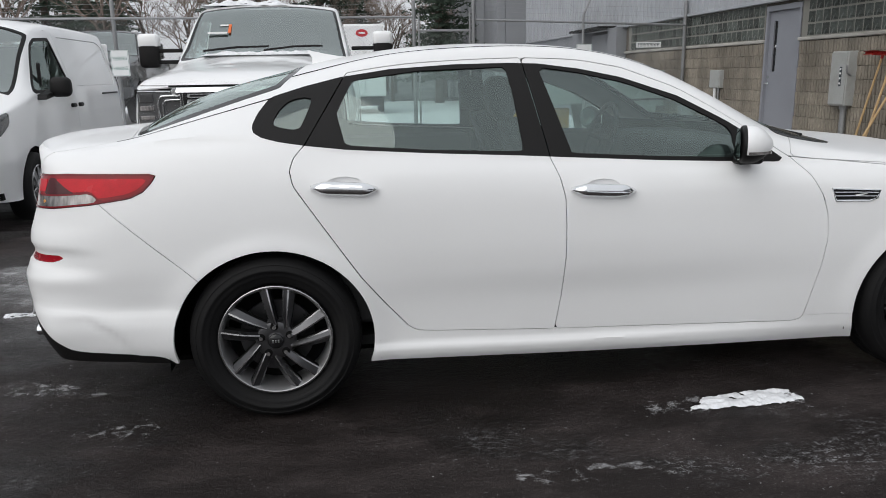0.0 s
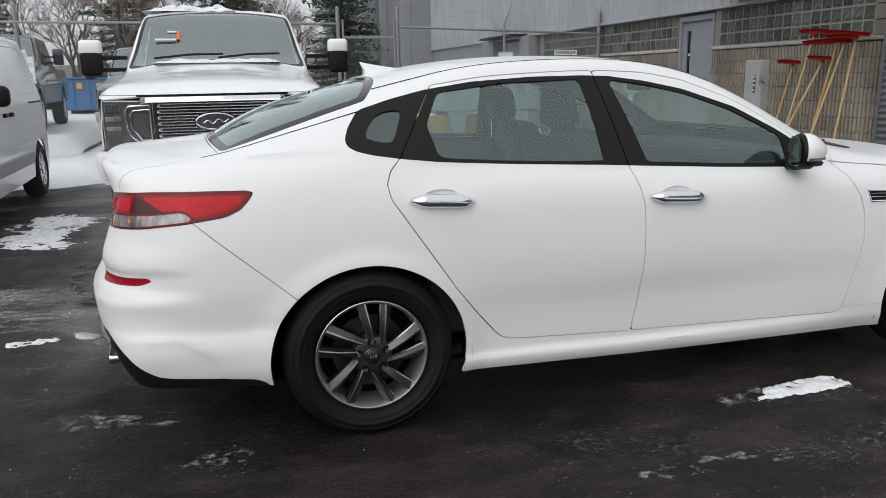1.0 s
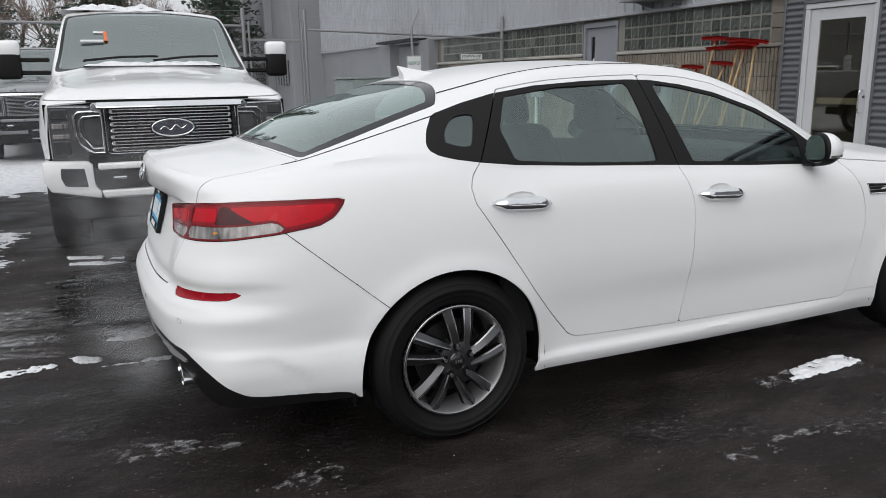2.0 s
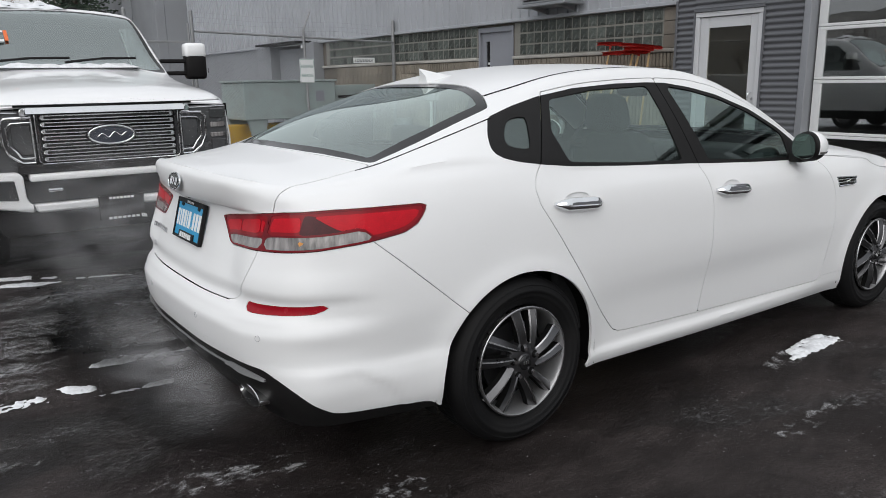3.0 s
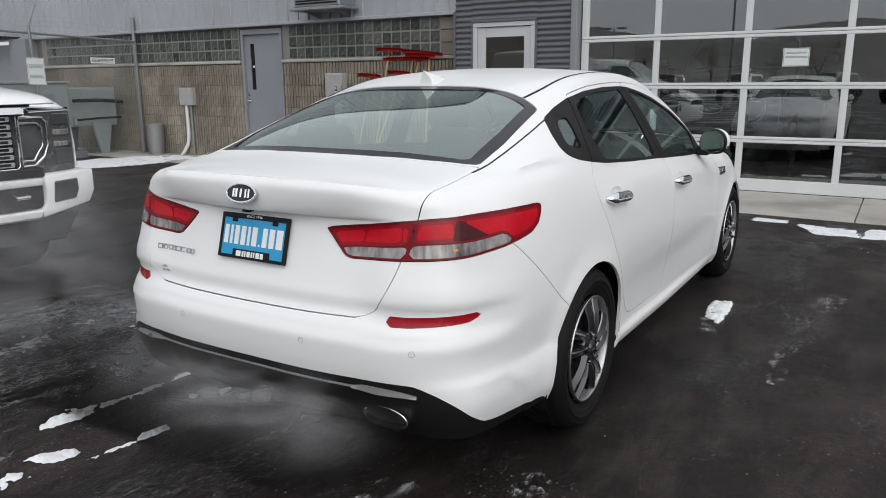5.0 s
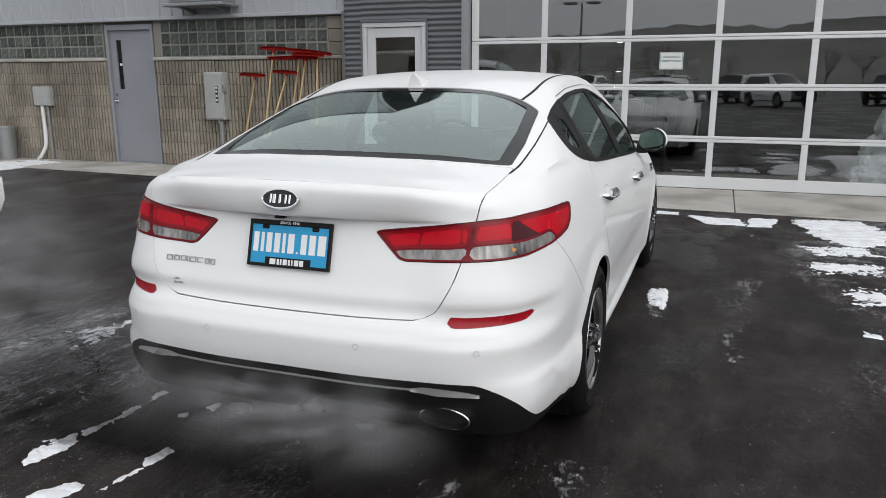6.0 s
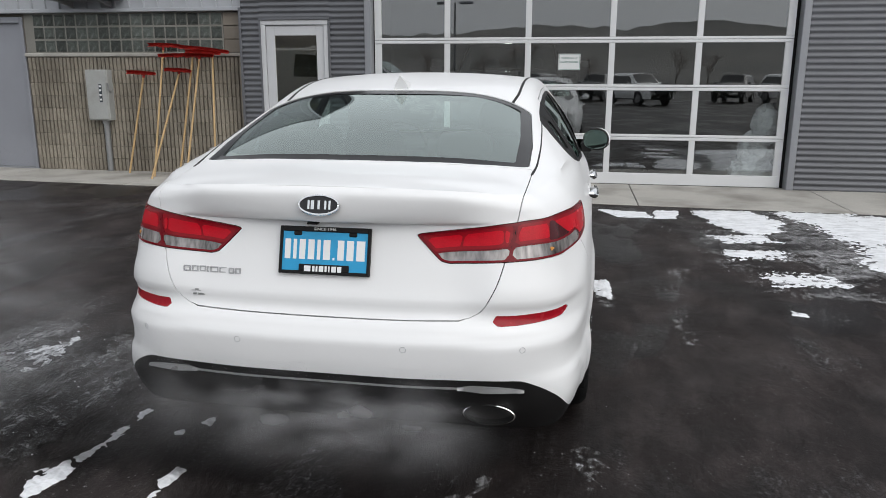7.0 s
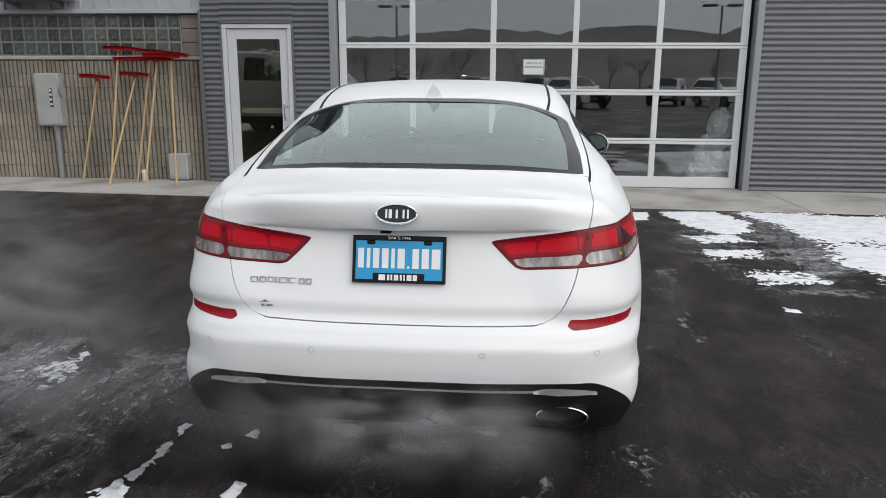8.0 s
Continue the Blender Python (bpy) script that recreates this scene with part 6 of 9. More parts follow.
for s in (-1, 1):
    part("seat_cushion", cushion(1.20, 1.74, s * 0.38 - 0.25, s * 0.38 + 0.25, 0.42, 0.60), SEAT, cabin, smooth=60)
    part("seat_back", cushion(1.20, 1.36, s * 0.38 - 0.25, s * 0.38 + 0.25, 0.55, 1.13, 0.22, 0.42), SEAT, cabin, smooth=60)
    part("headrest", cushion(0.94, 1.05, s * 0.38 - 0.13, s * 0.38 + 0.13, 1.13, 1.315, 0.02, 0.25, 0.05), SEAT, cabin, smooth=60)
    part("rear_headrest", cushion(-0.16, -0.06, s * 0.34 - 0.12, s * 0.34 + 0.12, 1.10, 1.215, 0.02, 0.15, 0.035), SEAT, cabin, smooth=60)
    for key, x0, x1 in (("rear", 0.25, 1.05), ("front", 1.15, 2.15)):
        part("door_lining", box(x0, x1, s * 0.775 - 0.02, s * 0.775 + 0.02, 0.35, 0.985, 0.015), SEAT, cabin)
for s in (-1, 1):
    part("pillar_trim", prism([(-0.06, 1.07), (0.255, 1.07), (0.262, 1.265), (0.07, 1.235), (0.0, 1.20)], s * 0.612, s * 0.626, "y", 0.004), SEAT, cabin)
part("rear_bench", cushion(0.05, 0.60, -0.66, 0.66, 0.42, 0.58), SEAT, cabin, smooth=60)
part("rear_back", cushion(-0.02, 0.16, -0.66, 0.66, 0.50, 1.09, 0.18, 0.06), SEAT, cabin, smooth=60)
part("parcel_shelf", box(-0.50, -0.10, -0.62, 0.62, 1.055, 1.075, 0.005), SEAT, cabin)
part("dashboard", cushion(1.85, 2.30, -0.74, 0.74, 0.62, 0.99, -0.05), SEAT, cabin, smooth=60)
bm = sweep([(1.72 + 0.055 * math.sin(t), 0.38 + 0.185 * math.cos(t), 0.97 + 0.175 * math.sin(t)) for t in np.linspace(0, 2 * math.pi, 36, endpoint=False)], circle(0.015, 8), closed=True)
for a in (0.0, math.pi, 1.5 * math.pi):
    rod((1.73, 0.38, 0.96), (1.72 + 0.055 * math.sin(a), 0.38 + 0.18 * math.cos(a), 0.97 + 0.17 * math.sin(a)), 0.014, 8, bm)
part("steering_wheel", bm, SEAT, cabin, smooth=60)
part("rear_view_mirror", box(1.60, 1.625, -0.11, 0.11, 1.285, 1.335, 0.01), BLACK_TRIM, cabin)
part("cabin_floor", box(0.0, 2.3, -0.74, 0.74, 0.24, 0.28), SEAT, cabin)

# ---- other vehicles ----
def hull(tables, l0, l1, step=0.05, n=60):
    """Half a body as sections along its length: tables give, by length, half-widths and heights of the sill, waist, belt, rail and the roof's middle. Returns (verts, arc, faces) with x across (negative half), y along, z up."""
    cols, ls = [], list(np.arange(l0, l1, step)) + [l1]
    for l in ls:
        g = {k: interp(l, t) for k, t in tables.items()}
        raw = [(g["w0"], g["z0"]), (g["w1"], g["z1"]), (g["w2"], g["z2"]), (g["w3"], g["z3"])]
        for j in range(1, 13):
            y = g["w3"] * (1 - j / 12)
            raw.append((y, g["z3"] + (g["z4"] - g["z3"]) * (1 - (y / g["w3"]) ** 2.4)))
        raw = np.array(raw)
        seg = np.concatenate([[0], np.cumsum(np.hypot(*np.diff(raw, axis=0).T))])
        u = np.linspace(0, seg[-1], 201)
        fine = np.stack([np.interp(u, seg, raw[:, 0]), np.interp(u, seg, raw[:, 1])], 1)
        ker = np.hanning(17)
        ker /= ker.sum()
        ext = np.concatenate([2 * fine[:1] - fine[8:0:-1], fine, fine[-2:-10:-1] * [-1, 1]])
        fine = np.stack([np.convolve(ext[:, c], ker, "valid") for c in (0, 1)], 1)
        fine[-1, 0] = 0.0
        cols.append([(-max(float(a), 0.0), l, float(b)) for a, b in fine[np.linspace(0, 200, n).round().astype(int)]])
    verts = np.array([p for c in cols for p in c])
    faces = [(i * n + j, i * n + j + 1, (i + 1) * n + j + 1, (i + 1) * n + j) for i in range(len(cols) - 1) for j in range(n - 1)]
    return verts, np.repeat(np.array(ls), n), faces


def skin(name, mesh, mat, parent, sides=(-1, 1), label="", rim=0.012, out=0.0, centre=(0, 2.5, 0.9), cap=False):
    """A panel from a hull, with turned-in edges."""
    verts, along, faces = mesh
    bm = bmesh.new()
    for s in sides:
        vs = [bm.verts.new((-s * v[0], v[1], v[2])) for v in verts]
        for f in faces:
            try:
                bm.faces.new([vs[i] for i in (f if s < 0 else f[::-1])])
            except ValueError:
                pass
    bmesh.ops.remove_doubles(bm, verts=bm.verts, dist=0.0005)
    if cap:
        lo = min(v.co.y for v in bm.verts)
        es = [e for e in bm.edges if len(e.link_faces) == 1 and all(v.co.y < lo + 0.002 for v in e.verts)]
        if es:
            bmesh.ops.holes_fill(bm, edges=es, sides=0)
    bm.normal_update()
    if sum((f.normal.dot(f.calc_center_median() - Vector(centre)) < 0) for f in bm.faces) > len(bm.faces) / 2:
        bmesh.ops.reverse_faces(bm, faces=bm.faces)
    bm.normal_update()
    if out:
        for v in bm.verts:
            v.co += v.normal * out
    if rim:
        made = {}
        for e in [e for e in bm.edges if len(e.link_faces) == 1]:
            q = []
            for v in e.verts:
                if v not in made:
                    made[v] = (bm.verts.new(v.co), bm.verts.new(v.co - v.normal * rim))
                q.append(made[v])
            bm.faces.new((q[0][0], q[1][0], q[1][1], q[0][1]))
    return obj(name, bm, mat, parent, label, "keep")


def plain_wheel(parent, x, y, r, w, s, hub=RIM_CUT, spokes=8):
    """A road wheel facing sideways (s: outward side)."""
    e = new("wheel")
    e.parent = parent
    e.matrix_basis = Matrix.Translation((x, y, r)) @ Matrix.Rotation(radians(90 if s > 0 else -90), 4, "Z")
    prof = [(0.62 * r, 0.02), (0.68 * r, -0.006), (0.82 * r, -0.016), (0.93 * r, -0.006), (0.985 * r, 0.02), (r, 0.05), (r, w - 0.05), (0.97 * r, w - 0.02), (0.8 * r, w)]
    part("tyre", revolve(prof, 48), RUBBER, e, "black rubber tyre", smooth=60)
    part("rim", revolve([(0.63 * r, 0.0), (0.61 * r, -0.006), (0.57 * r, 0.01), (0.55 * r, 0.06), (0.1, 0.075), (0, 0.07)], 48), hub, e, "alloy rim", smooth=35)
    for i in range(spokes):
        t = 2 * math.pi * i / spokes
        b = box(-0.03, 0.03, 0.0, 0.03, 0.05, 0.585 * r, 0.006)
        bmesh.ops.transform(b, verts=b.verts, matrix=Matrix.Rotation(t, 4, "Y"))
        part("spoke", b, hub, e)
    part("hub", revolve([(0.0, -0.01), (0.06, -0.008), (0.075, 0.03)], 24), hub, e, smooth=40)
    return e


SNOWY = SNOW


def snow_lump(name, label, cx, cy, cz, lx, ly, lz, seed, m=None):
    """An uneven cap of snow that lies on a surface."""
    bm = bmesh.new()
    bmesh.ops.create_grid(bm, x_segments=26, y_segments=14, size=0.5)
    for v in bm.verts:
        q = max(1 - (2 * v.co.x) ** 4, 0) * max(1 - (2 * v.co.y) ** 2, 0)
        h = q ** 0.5 * (0.55 + 0.9 * noise.noise(Vector((v.co.x * 7 * lx + seed, v.co.y * 6, seed)))) - 0.12
        wob = 0.10 * noise.noise(Vector((v.co.x * 9 * lx, seed, 1.7)))
        v.co = Vector((cx + v.co.x * lx, cy + (v.co.y + wob) * ly, cz + lz * h))
    ob = obj(name, bm, SNOWY, smooth=60)
    if m is not None:
        ob.matrix_basis = m
    return tagged(ob, label, "snow", kind="stuff")


def heavy_truck(paint, at, label, snow=True, plate_mat=None):
    """A big pickup that faces local -y: grille, C-shaped lamp bezels, bumper, hood, cab and box."""
    t = thing("pickup_truck", label, "truck", at=at)
    # cab and hood as one hull
    tb = {
        "w0": [(0.06, 0.90), (0.4, 0.94), (1.5, 0.96), (6.2, 0.97)], "z0": [(0.06, 0.84), (0.3, 0.82), (0.6, 0.62), (6.2, 0.60)],
        "w1": [(0.06, 0.90), (0.4, 0.965), (1.5, 0.985), (6.2, 0.985)], "z1": [(0.06, 1.0), (6.2, 1.0)],
        "w2": [(0.06, 0.87), (0.25, 0.92), (0.5, 0.935), (1.6, 0.93), (6.2, 0.94)], "z2": [(0.06, 1.235), (0.3, 1.27), (1.5, 1.36), (2.0, 1.40), (6.2, 1.40)],
        "w3": [(0.06, 0.78), (0.3, 0.86), (1.0, 0.88), (1.55, 0.885), (1.8, 0.88), (2.45, 0.775), (2.8, 0.765), (4.3, 0.765), (4.45, 0.85), (4.5, 0.93), (6.2, 0.93)],
        "z3": [(0.06, 1.245), (0.3, 1.315), (1.0, 1.385), (1.6, 1.47), (1.85, 1.60), (2.45, 2.05), (2.65, 2.09), (4.2, 2.08), (4.4, 1.55), (4.5, 1.41), (6.2, 1.41)],
        "z4": [(0.06, 1.265), (0.12, 1.31), (0.3, 1.365), (1.0, 1.455), (1.55, 1.535), (1.8, 1.60), (2.45, 2.095), (2.7, 2.15), (3.5, 2.16), (4.2, 2.13), (4.4, 1.60), (4.5, 1.415), (6.2, 1.415)],
    }
    H = hull(tb, 0.06, 6.2, 0.04)
    arch = lambda x, y, z, a: np.where(np.abs(x) > 0.55, np.minimum(np.hypot(y - 1.0, z - 0.50), np.hypot(y - 5.0, z - 0.50)) - 0.50, 1.0)
    wind = lambda x, y, z, a: np.where(np.abs(x) < 0.9, np.maximum.reduce([1.74 - 0.10 * (x / 0.8) ** 2 - y, y - 2.51 + 0.06 * (x / 0.7) ** 2, np.abs(x) - (0.865 - 0.13 * np.clip((y - 1.75) / 0.75, 0, 1)), 1.5 - z]), 1.0)
    door = lambda x, y, z, a: np.where(np.abs(x) > 0.6, poly_sd(y, z, [(2.05, 1.47), (2.15, 1.60), (2.62, 1.97), (3.1, 1.99), (3.12, 1.45), (2.08, 1.44)]), 1.0)
    m = clip(clip(clip(H, neg(arch)), neg(wind)), neg(door))
    hoodline = lambda x, y, z, a: np.maximum.reduce([y - 1.62 + 0.10 * (x / 0.8) ** 2, np.abs(x) - 0.90, 1.262 + 0.075 * np.clip(y / 1.6, 0, 1) - z])
    skin("hood", clip(m, grow(hoodline, -0.004)), paint, t, label="painted hood with a raised centre")
    skin("body", clip(m, grow(neg(hoodline), -0.004)), paint, t, label="painted cab, fenders and box", cap=False)
    skin("inner_skin", clip(clip(clip(H, grow(neg(wind), 0.004)), grow(neg(door), 0.004)), lambda x, y, z, a: 1.66 - y), DARK_INNER, t, rim=0, out=-0.02)
    g = skin("windscreen", clip(H, grow(wind, 0.004)), SCREEN_GLASS, t, label="windscreen", rim=0, out=-0.006)
    g.visible_shadow = False
    skin("windscreen_border", clip(clip(H, wind), neg(grow(wind, -0.03))), GLOSS_BLACK, t, rim=0, out=-0.003)
    for s in (-1, 1):
        skin("door_glass", clip(H, grow(door, 0.004)), CAR_GLASS, t, (s,), rim=0, out=-0.008).visible_shadow = False
    # cabin
    for s in (-1, 1):
        part("seat_back", cushion(s * 0.40 - 0.26, s * 0.40 + 0.26, 2.75, 2.95, 0.95, 1.62, 0.0, 0, 0.06), SEAT, t, smooth=60)
        part("headrest", cushion(s * 0.40 - 0.14, s * 0.40 + 0.14, 2.80, 2.92, 1.64, 1.82, 0.0, 0, 0.04), SEAT, t, smooth=60)
    part("dashboard", box(-0.80, 0.80, 1.75, 2.2, 1.2, 1.50, 0.05), SEAT, t)
    part("rear_bulkhead", box(-0.68, 0.68, 4.1, 4.15, 1.0, 1.5), SEAT, t)
    part("mirror", box(-0.12, 0.12, 2.52, 2.54, 1.92, 1.98, 0.01), BLACK_TRIM, t)
    # front end
    part("radiator_panel", box(-0.90, 0.90, 0.10, 0.16, 0.60, 1.24), DARK_INNER, t)
    grille = part("grille", box(-0.485, 0.485, 0.03, 0.06, 0.855, 1.215, 0.006), DARK_INNER, t, "dark grille with chrome bars")
    part("grille_top_bar", prism([(-0.034, 1.206), (-0.030, 1.214), (-0.004, 1.250), (0.06, 1.252), (0.06, 1.206)], -0.535, 0.535, "x", 0.004), CHROME, grille, "chrome header bar")
    part("hood_gap", box(-0.60, 0.60, 0.02, 0.07, 1.253, 1.268), DARK_INNER, grille)
    part("grille_outline", sweep([(-0.483, -0.006, 1.20), (-0.483, -0.006, 0.88), (-0.462, -0.006, 0.862), (0.462, -0.006, 0.862), (0.483, -0.006, 0.88), (0.483, -0.006, 1.20)], circle(0.0055, 6)), CHROME, grille, "thin chrome outline", smooth=60)
    for i in range(7):
        z = 0.892 + 0.048 * i
        part("grille_bar", box(-0.44, 0.44, 0.0, 0.035, z - 0.011, z + 0.011, 0.004), BLACK_TRIM, grille)
        ring = [(-0.438, -0.004, z - 0.0125), (0.438, -0.004, z - 0.0125), (0.446, -0.004, z - 0.006), (0.446, -0.004, z + 0.006), (0.438, -0.004, z + 0.0125), (-0.438, -0.004, z + 0.0125), (-0.446, -0.004, z + 0.006), (-0.446, -0.004, z - 0.006)]
        part("grille_bar_edge", sweep(ring, [(-0.004, -0.0036), (0.004, -0.0036), (0.004, 0.0036), (-0.004, 0.0036)], closed=True), GRILLE_CHROME, grille, "chrome bar edge")
        for s in (-1, 1):
            part("bar_tab", box(s * 0.424, s * 0.444, -0.002, 0.03, z - 0.0105, z + 0.0105, 0.003), GRILLE_CHROME, grille)
    for s in (-1, 1):
        part("header_end", prism([(s * 0.50, 1.192), (s * 0.537, 1.204), (s * 0.537, 1.250), (s * 0.562, 1.244), (s * 0.574, 1.225), (s * 0.574, 1.192)], -0.012, 0.06, "y", 0.005), CHROME, grille, "chrome corner of the header bar")
        part("grille_end", box(s * 0.455, s * 0.49, -0.004, 0.05, 0.86, 1.215, 0.006), GLOSS_BLACK, grille)
    oval = part("badge", sweep([(0.155 * math.cos(q), -0.024, 1.045 + 0.065 * math.sin(q)) for q in np.linspace(0, 2 * math.pi, 40, endpoint=False)], circle(0.0075, 8), closed=True), CHROME, grille, "chrome-rimmed dark oval badge", smooth=60)
    bm = bmesh.new()
    bm.faces.new([bm.verts.new((0.155 * math.cos(q), -0.022, 1.045 + 0.065 * math.sin(q))) for q in np.linspace(0, 2 * math.pi, 40, endpoint=False)])
    part("badge_field", bm, BADGE_BLUE, oval)
    part("badge_back", prism([(0.172 * math.cos(q), 1.045 + 0.08 * math.sin(q)) for q in np.linspace(0, 2 * math.pi, 32, endpoint=False)], -0.020, 0.02, "y"), GLOSS_BLACK, oval)
    part("badge_stroke", sweep([(u, -0.026, 1.045 + 0.014 * math.sin(u * 75) + 0.006 * math.sin(u * 31)) for u in np.linspace(-0.095, 0.10, 48)], circle(0.0036, 6)), CHROME, oval)
    for s in (-1, 1):
        lamp = new("headlamp")
        lamp.parent = t
        lamp["label"] = "headlamp with a chrome C-shaped bezel"
        part("housing", prism([(s * 0.49, 0.86), (s * 0.49, 1.225), (s * 0.865, 1.235), (s * 0.875, 0.83), (s * 0.70, 0.80), (s * 0.56, 0.815)], 0.035, 0.12, "y", 0.008), LAMP_GREY, lamp)
        for o, w in ((0.0, 0.011), (0.034, 0.008)):
            path = [(s * 0.505, 0.012, 1.185 - o), (s * (0.665 - o), 0.016, 1.182 - o), (s * (0.695 - o), 0.02, 1.150 - o), (s * (0.695 - o), 0.02, 1.00), (s * (0.655 - o), 0.016, 0.930 + o), (s * 0.585, 0.014, 0.872 + o), (s * 0.505, 0.010, 0.872 + o)]
            part("bezel", sweep(path, circle(w, 8)), CHROME, lamp, "chrome bezel", smooth=60)
        part("bezel_post", box(s * 0.498, s * 0.512, 0.0, 0.03, 0.885, 1.175, 0.005), GRILLE_CHROME, lamp)
        part("lamp_outline", sweep([(s * 0.585, 0.028, 1.215), (s * 0.86, 0.034, 1.222), (s * 0.868, 0.034, 1.0), (s * 0.868, 0.034, 0.845)], circle(0.006, 6)), GRILLE_CHROME, lamp, smooth=60)
        part("inner_lamp", prism([(s * 0.515, 0.93), (s * 0.515, 1.135), (s * 0.635, 1.13), (s * 0.635, 1.0), (s * 0.585, 0.925)], 0.018, 0.03, "y", 0.004), LAMP_DARK, lamp)
        for z0, z1, mt in ((1.13, 1.205, LAMP_DARK), (1.06, 1.10, CLEAR_LENS), (0.985, 1.02, CLEAR_LENS), (0.86, 0.97, LAMP_DARK)):
            part("outer_lamp", box(s * 0.735, s * 0.85, 0.02, 0.045, z0, z1, 0.006), mt, lamp)
        part("bumper_end", prism([(s * 0.56, 0.532), (s * 0.90, 0.60), (s * 0.94, 0.68), (s * 0.94, 0.825), (s * 0.63, 0.815), (s * 0.602, 0.79), (s * 0.596, 0.64), (s * 0.575, 0.594), (s * 0.56, 0.592)], -0.06, 0.30, "y", 0.014, seg=2), paint, t, "painted bumper corner", smooth=40)
        part("fog_pocket", prism([(s * 0.645, 0.625), (s * 0.80, 0.64), (s * 0.825, 0.70), (s * 0.82, 0.775), (s * 0.66, 0.765)], -0.068, -0.05, "y", 0.006), LAMP_DARK, t, "dark fog lamp pocket")
        # tow mirrors
        mir = new("door_mirror")
        mir.parent = t
        mir["label"] = "black extended tow mirror with a white snow-dusted cap"
        part("mirror_housing", box(s * 1.165, s * 1.375, 2.02, 2.16, 1.44, 1.755, 0.035, seg=2), BLACK_TRIM, mir, smooth=50)
        part("mirror_cap", box(s * 1.162, s * 1.378, 2.016, 2.17, 1.645, 1.80, 0.035, seg=2), paint, mir, smooth=50)
        part("mirror_arm", box(s * 0.92, s * 1.245, 2.06, 2.12, 1.60, 1.64, 0.01), BLACK_TRIM, mir)
        part("mirror_arm", box(s * 0.92, s * 1.245, 2.06, 2.12, 1.48, 1.52, 0.01), BLACK_TRIM, mir)
        part("mirror_lamp", box(s * 1.380, s * 1.380, 2.005, 2.03, 1.50, 1.55, 0.004), CLEAR_LENS, mir)
        for y in (1.0, 5.0):
            plain_wheel(t, s * 0.965, y, 0.42, 0.28, s)
            bm = bmesh.new()
            rows = [[bm.verts.new((s * xx, y + 0.49 * math.cos(q), 0.5 + 0.48 * math.sin(q))) for xx in (0.95, 0.6)] for q in np.linspace(-0.2, math.pi + 0.2, 20)]
            for a, b in zip(rows, rows[1:]):
                bm.faces.new((a[0], a[1], b[1], b[0]))
            part("wheel_housing", bm, DARK_INNER, t)
    part("bumper_bar", prism([(-0.565, 0.752), (0.565, 0.752), (0.565, 0.800), (-0.565, 0.800)], -0.10, 0.06, "y", 0.012, seg=2), paint, t, "painted upper bumper bar", smooth=40)
    part("bumper_step", box(-0.62, 0.62, -0.03, 0.06, 0.800, 0.858, 0.006), BLACK_TRIM, t, "black step above the bumper bar")
    part("bumper_intake", box(-0.60, 0.60, -0.03, 0.06, 0.595, 0.752, 0.01), BLACK_TRIM, t, "black lower intake")
    part("bumper_lip", prism([(-0.54, 0.535), (0.54, 0.535), (0.56, 0.593), (-0.56, 0.593)], -0.085, 0.05, "y", 0.012), paint, t)
    part("air_dam", prism([(-0.75, 0.36), (0.75, 0.36), (0.86, 0.54), (-0.86, 0.54)], 0.02, 0.10, "y", 0.01), BLACK_TRIM, t, "black air dam")
    for s in (-1, 1):
        part("tow_hook", sweep([(s * 0.38, -0.04, 0.70), (s * 0.38, -0.11, 0.69), (s * 0.46, -0.11, 0.69), (s * 0.46, -0.04, 0.70)], circle(0.012, 8)), CHROME, t)
    holder = part("plate_holder", box(-0.155, 0.155, -0.125, -0.095, 0.44, 0.615, 0.004), BLACK_TRIM, t, "black plate holder")
    for x0, x1, z in ((-0.085, 0.09, 0.597), (-0.10, 0.12, 0.452)):
        n = 7
        for i in range(n):
            w = (x1 - x0) / n
            part("holder_bar", box(x0 + i * w, x0 + i * w + w * 0.7, -0.1275, -0.125, z - 0.008, z + 0.008), plate_mat or WHITE_INK, holder)
    part("holder_mark", prism([(0.125, 0.44), (0.165, 0.435), (0.158, 0.462), (0.125, 0.468)], -0.1278, -0.1255, "y"), plate_mat or WHITE_INK, holder)
    if plate_mat:
        part("plate", box(-0.15, 0.15, -0.1265, -0.125, 0.475, 0.575), plate_mat, holder)
    for i in range(5):
        part("roof_marker", box(-0.55 + 0.275 * i - 0.035, -0.55 + 0.275 * i + 0.035, 2.66, 2.74, 2.135 - 0.03 * abs(i - 2) ** 2 * 0.25, 2.168 - 0.03 * abs(i - 2) ** 2 * 0.25, 0.008), BLACK_TRIM, t)
    for a, b in ((-0.62, 0.05), (0.0, 0.62)):
        part("wiper", sweep([(a, 1.70, 1.60), ((a + b) / 2, 1.74, 1.635), (b, 1.76, 1.64)], circle(0.012, 6)), BLACK_TRIM, t)
    part("underbody", box(-0.7, 0.7, 0.3, 6.0, 0.42, 0.60), DARK_INNER, t)
    return t


BADGE_BLUE = shader("badge_blue", (0.03, 0.035, 0.05), 0.25, vary=0.05, bump=0.0, coat=0.5)
LAMP_GREY = shader("lamp_bezel_grey", (0.10, 0.102, 0.105), 0.25, 0.4, vary=0.1, scale=20, bump=0.03)
LAMP_DARK = shader("lamp_dark_lens", (0.045, 0.046, 0.048), 0.15, vary=0.2, scale=25, bump=0.05, coat=1.0)
TRUCK_AT = pose(-0.56, 2.97, 0.0, 0, 0, -1.6)
truck = heavy_truck(TRUCK_PAINT, TRUCK_AT, "large white pickup truck with chrome grille, snow on hood and roof")
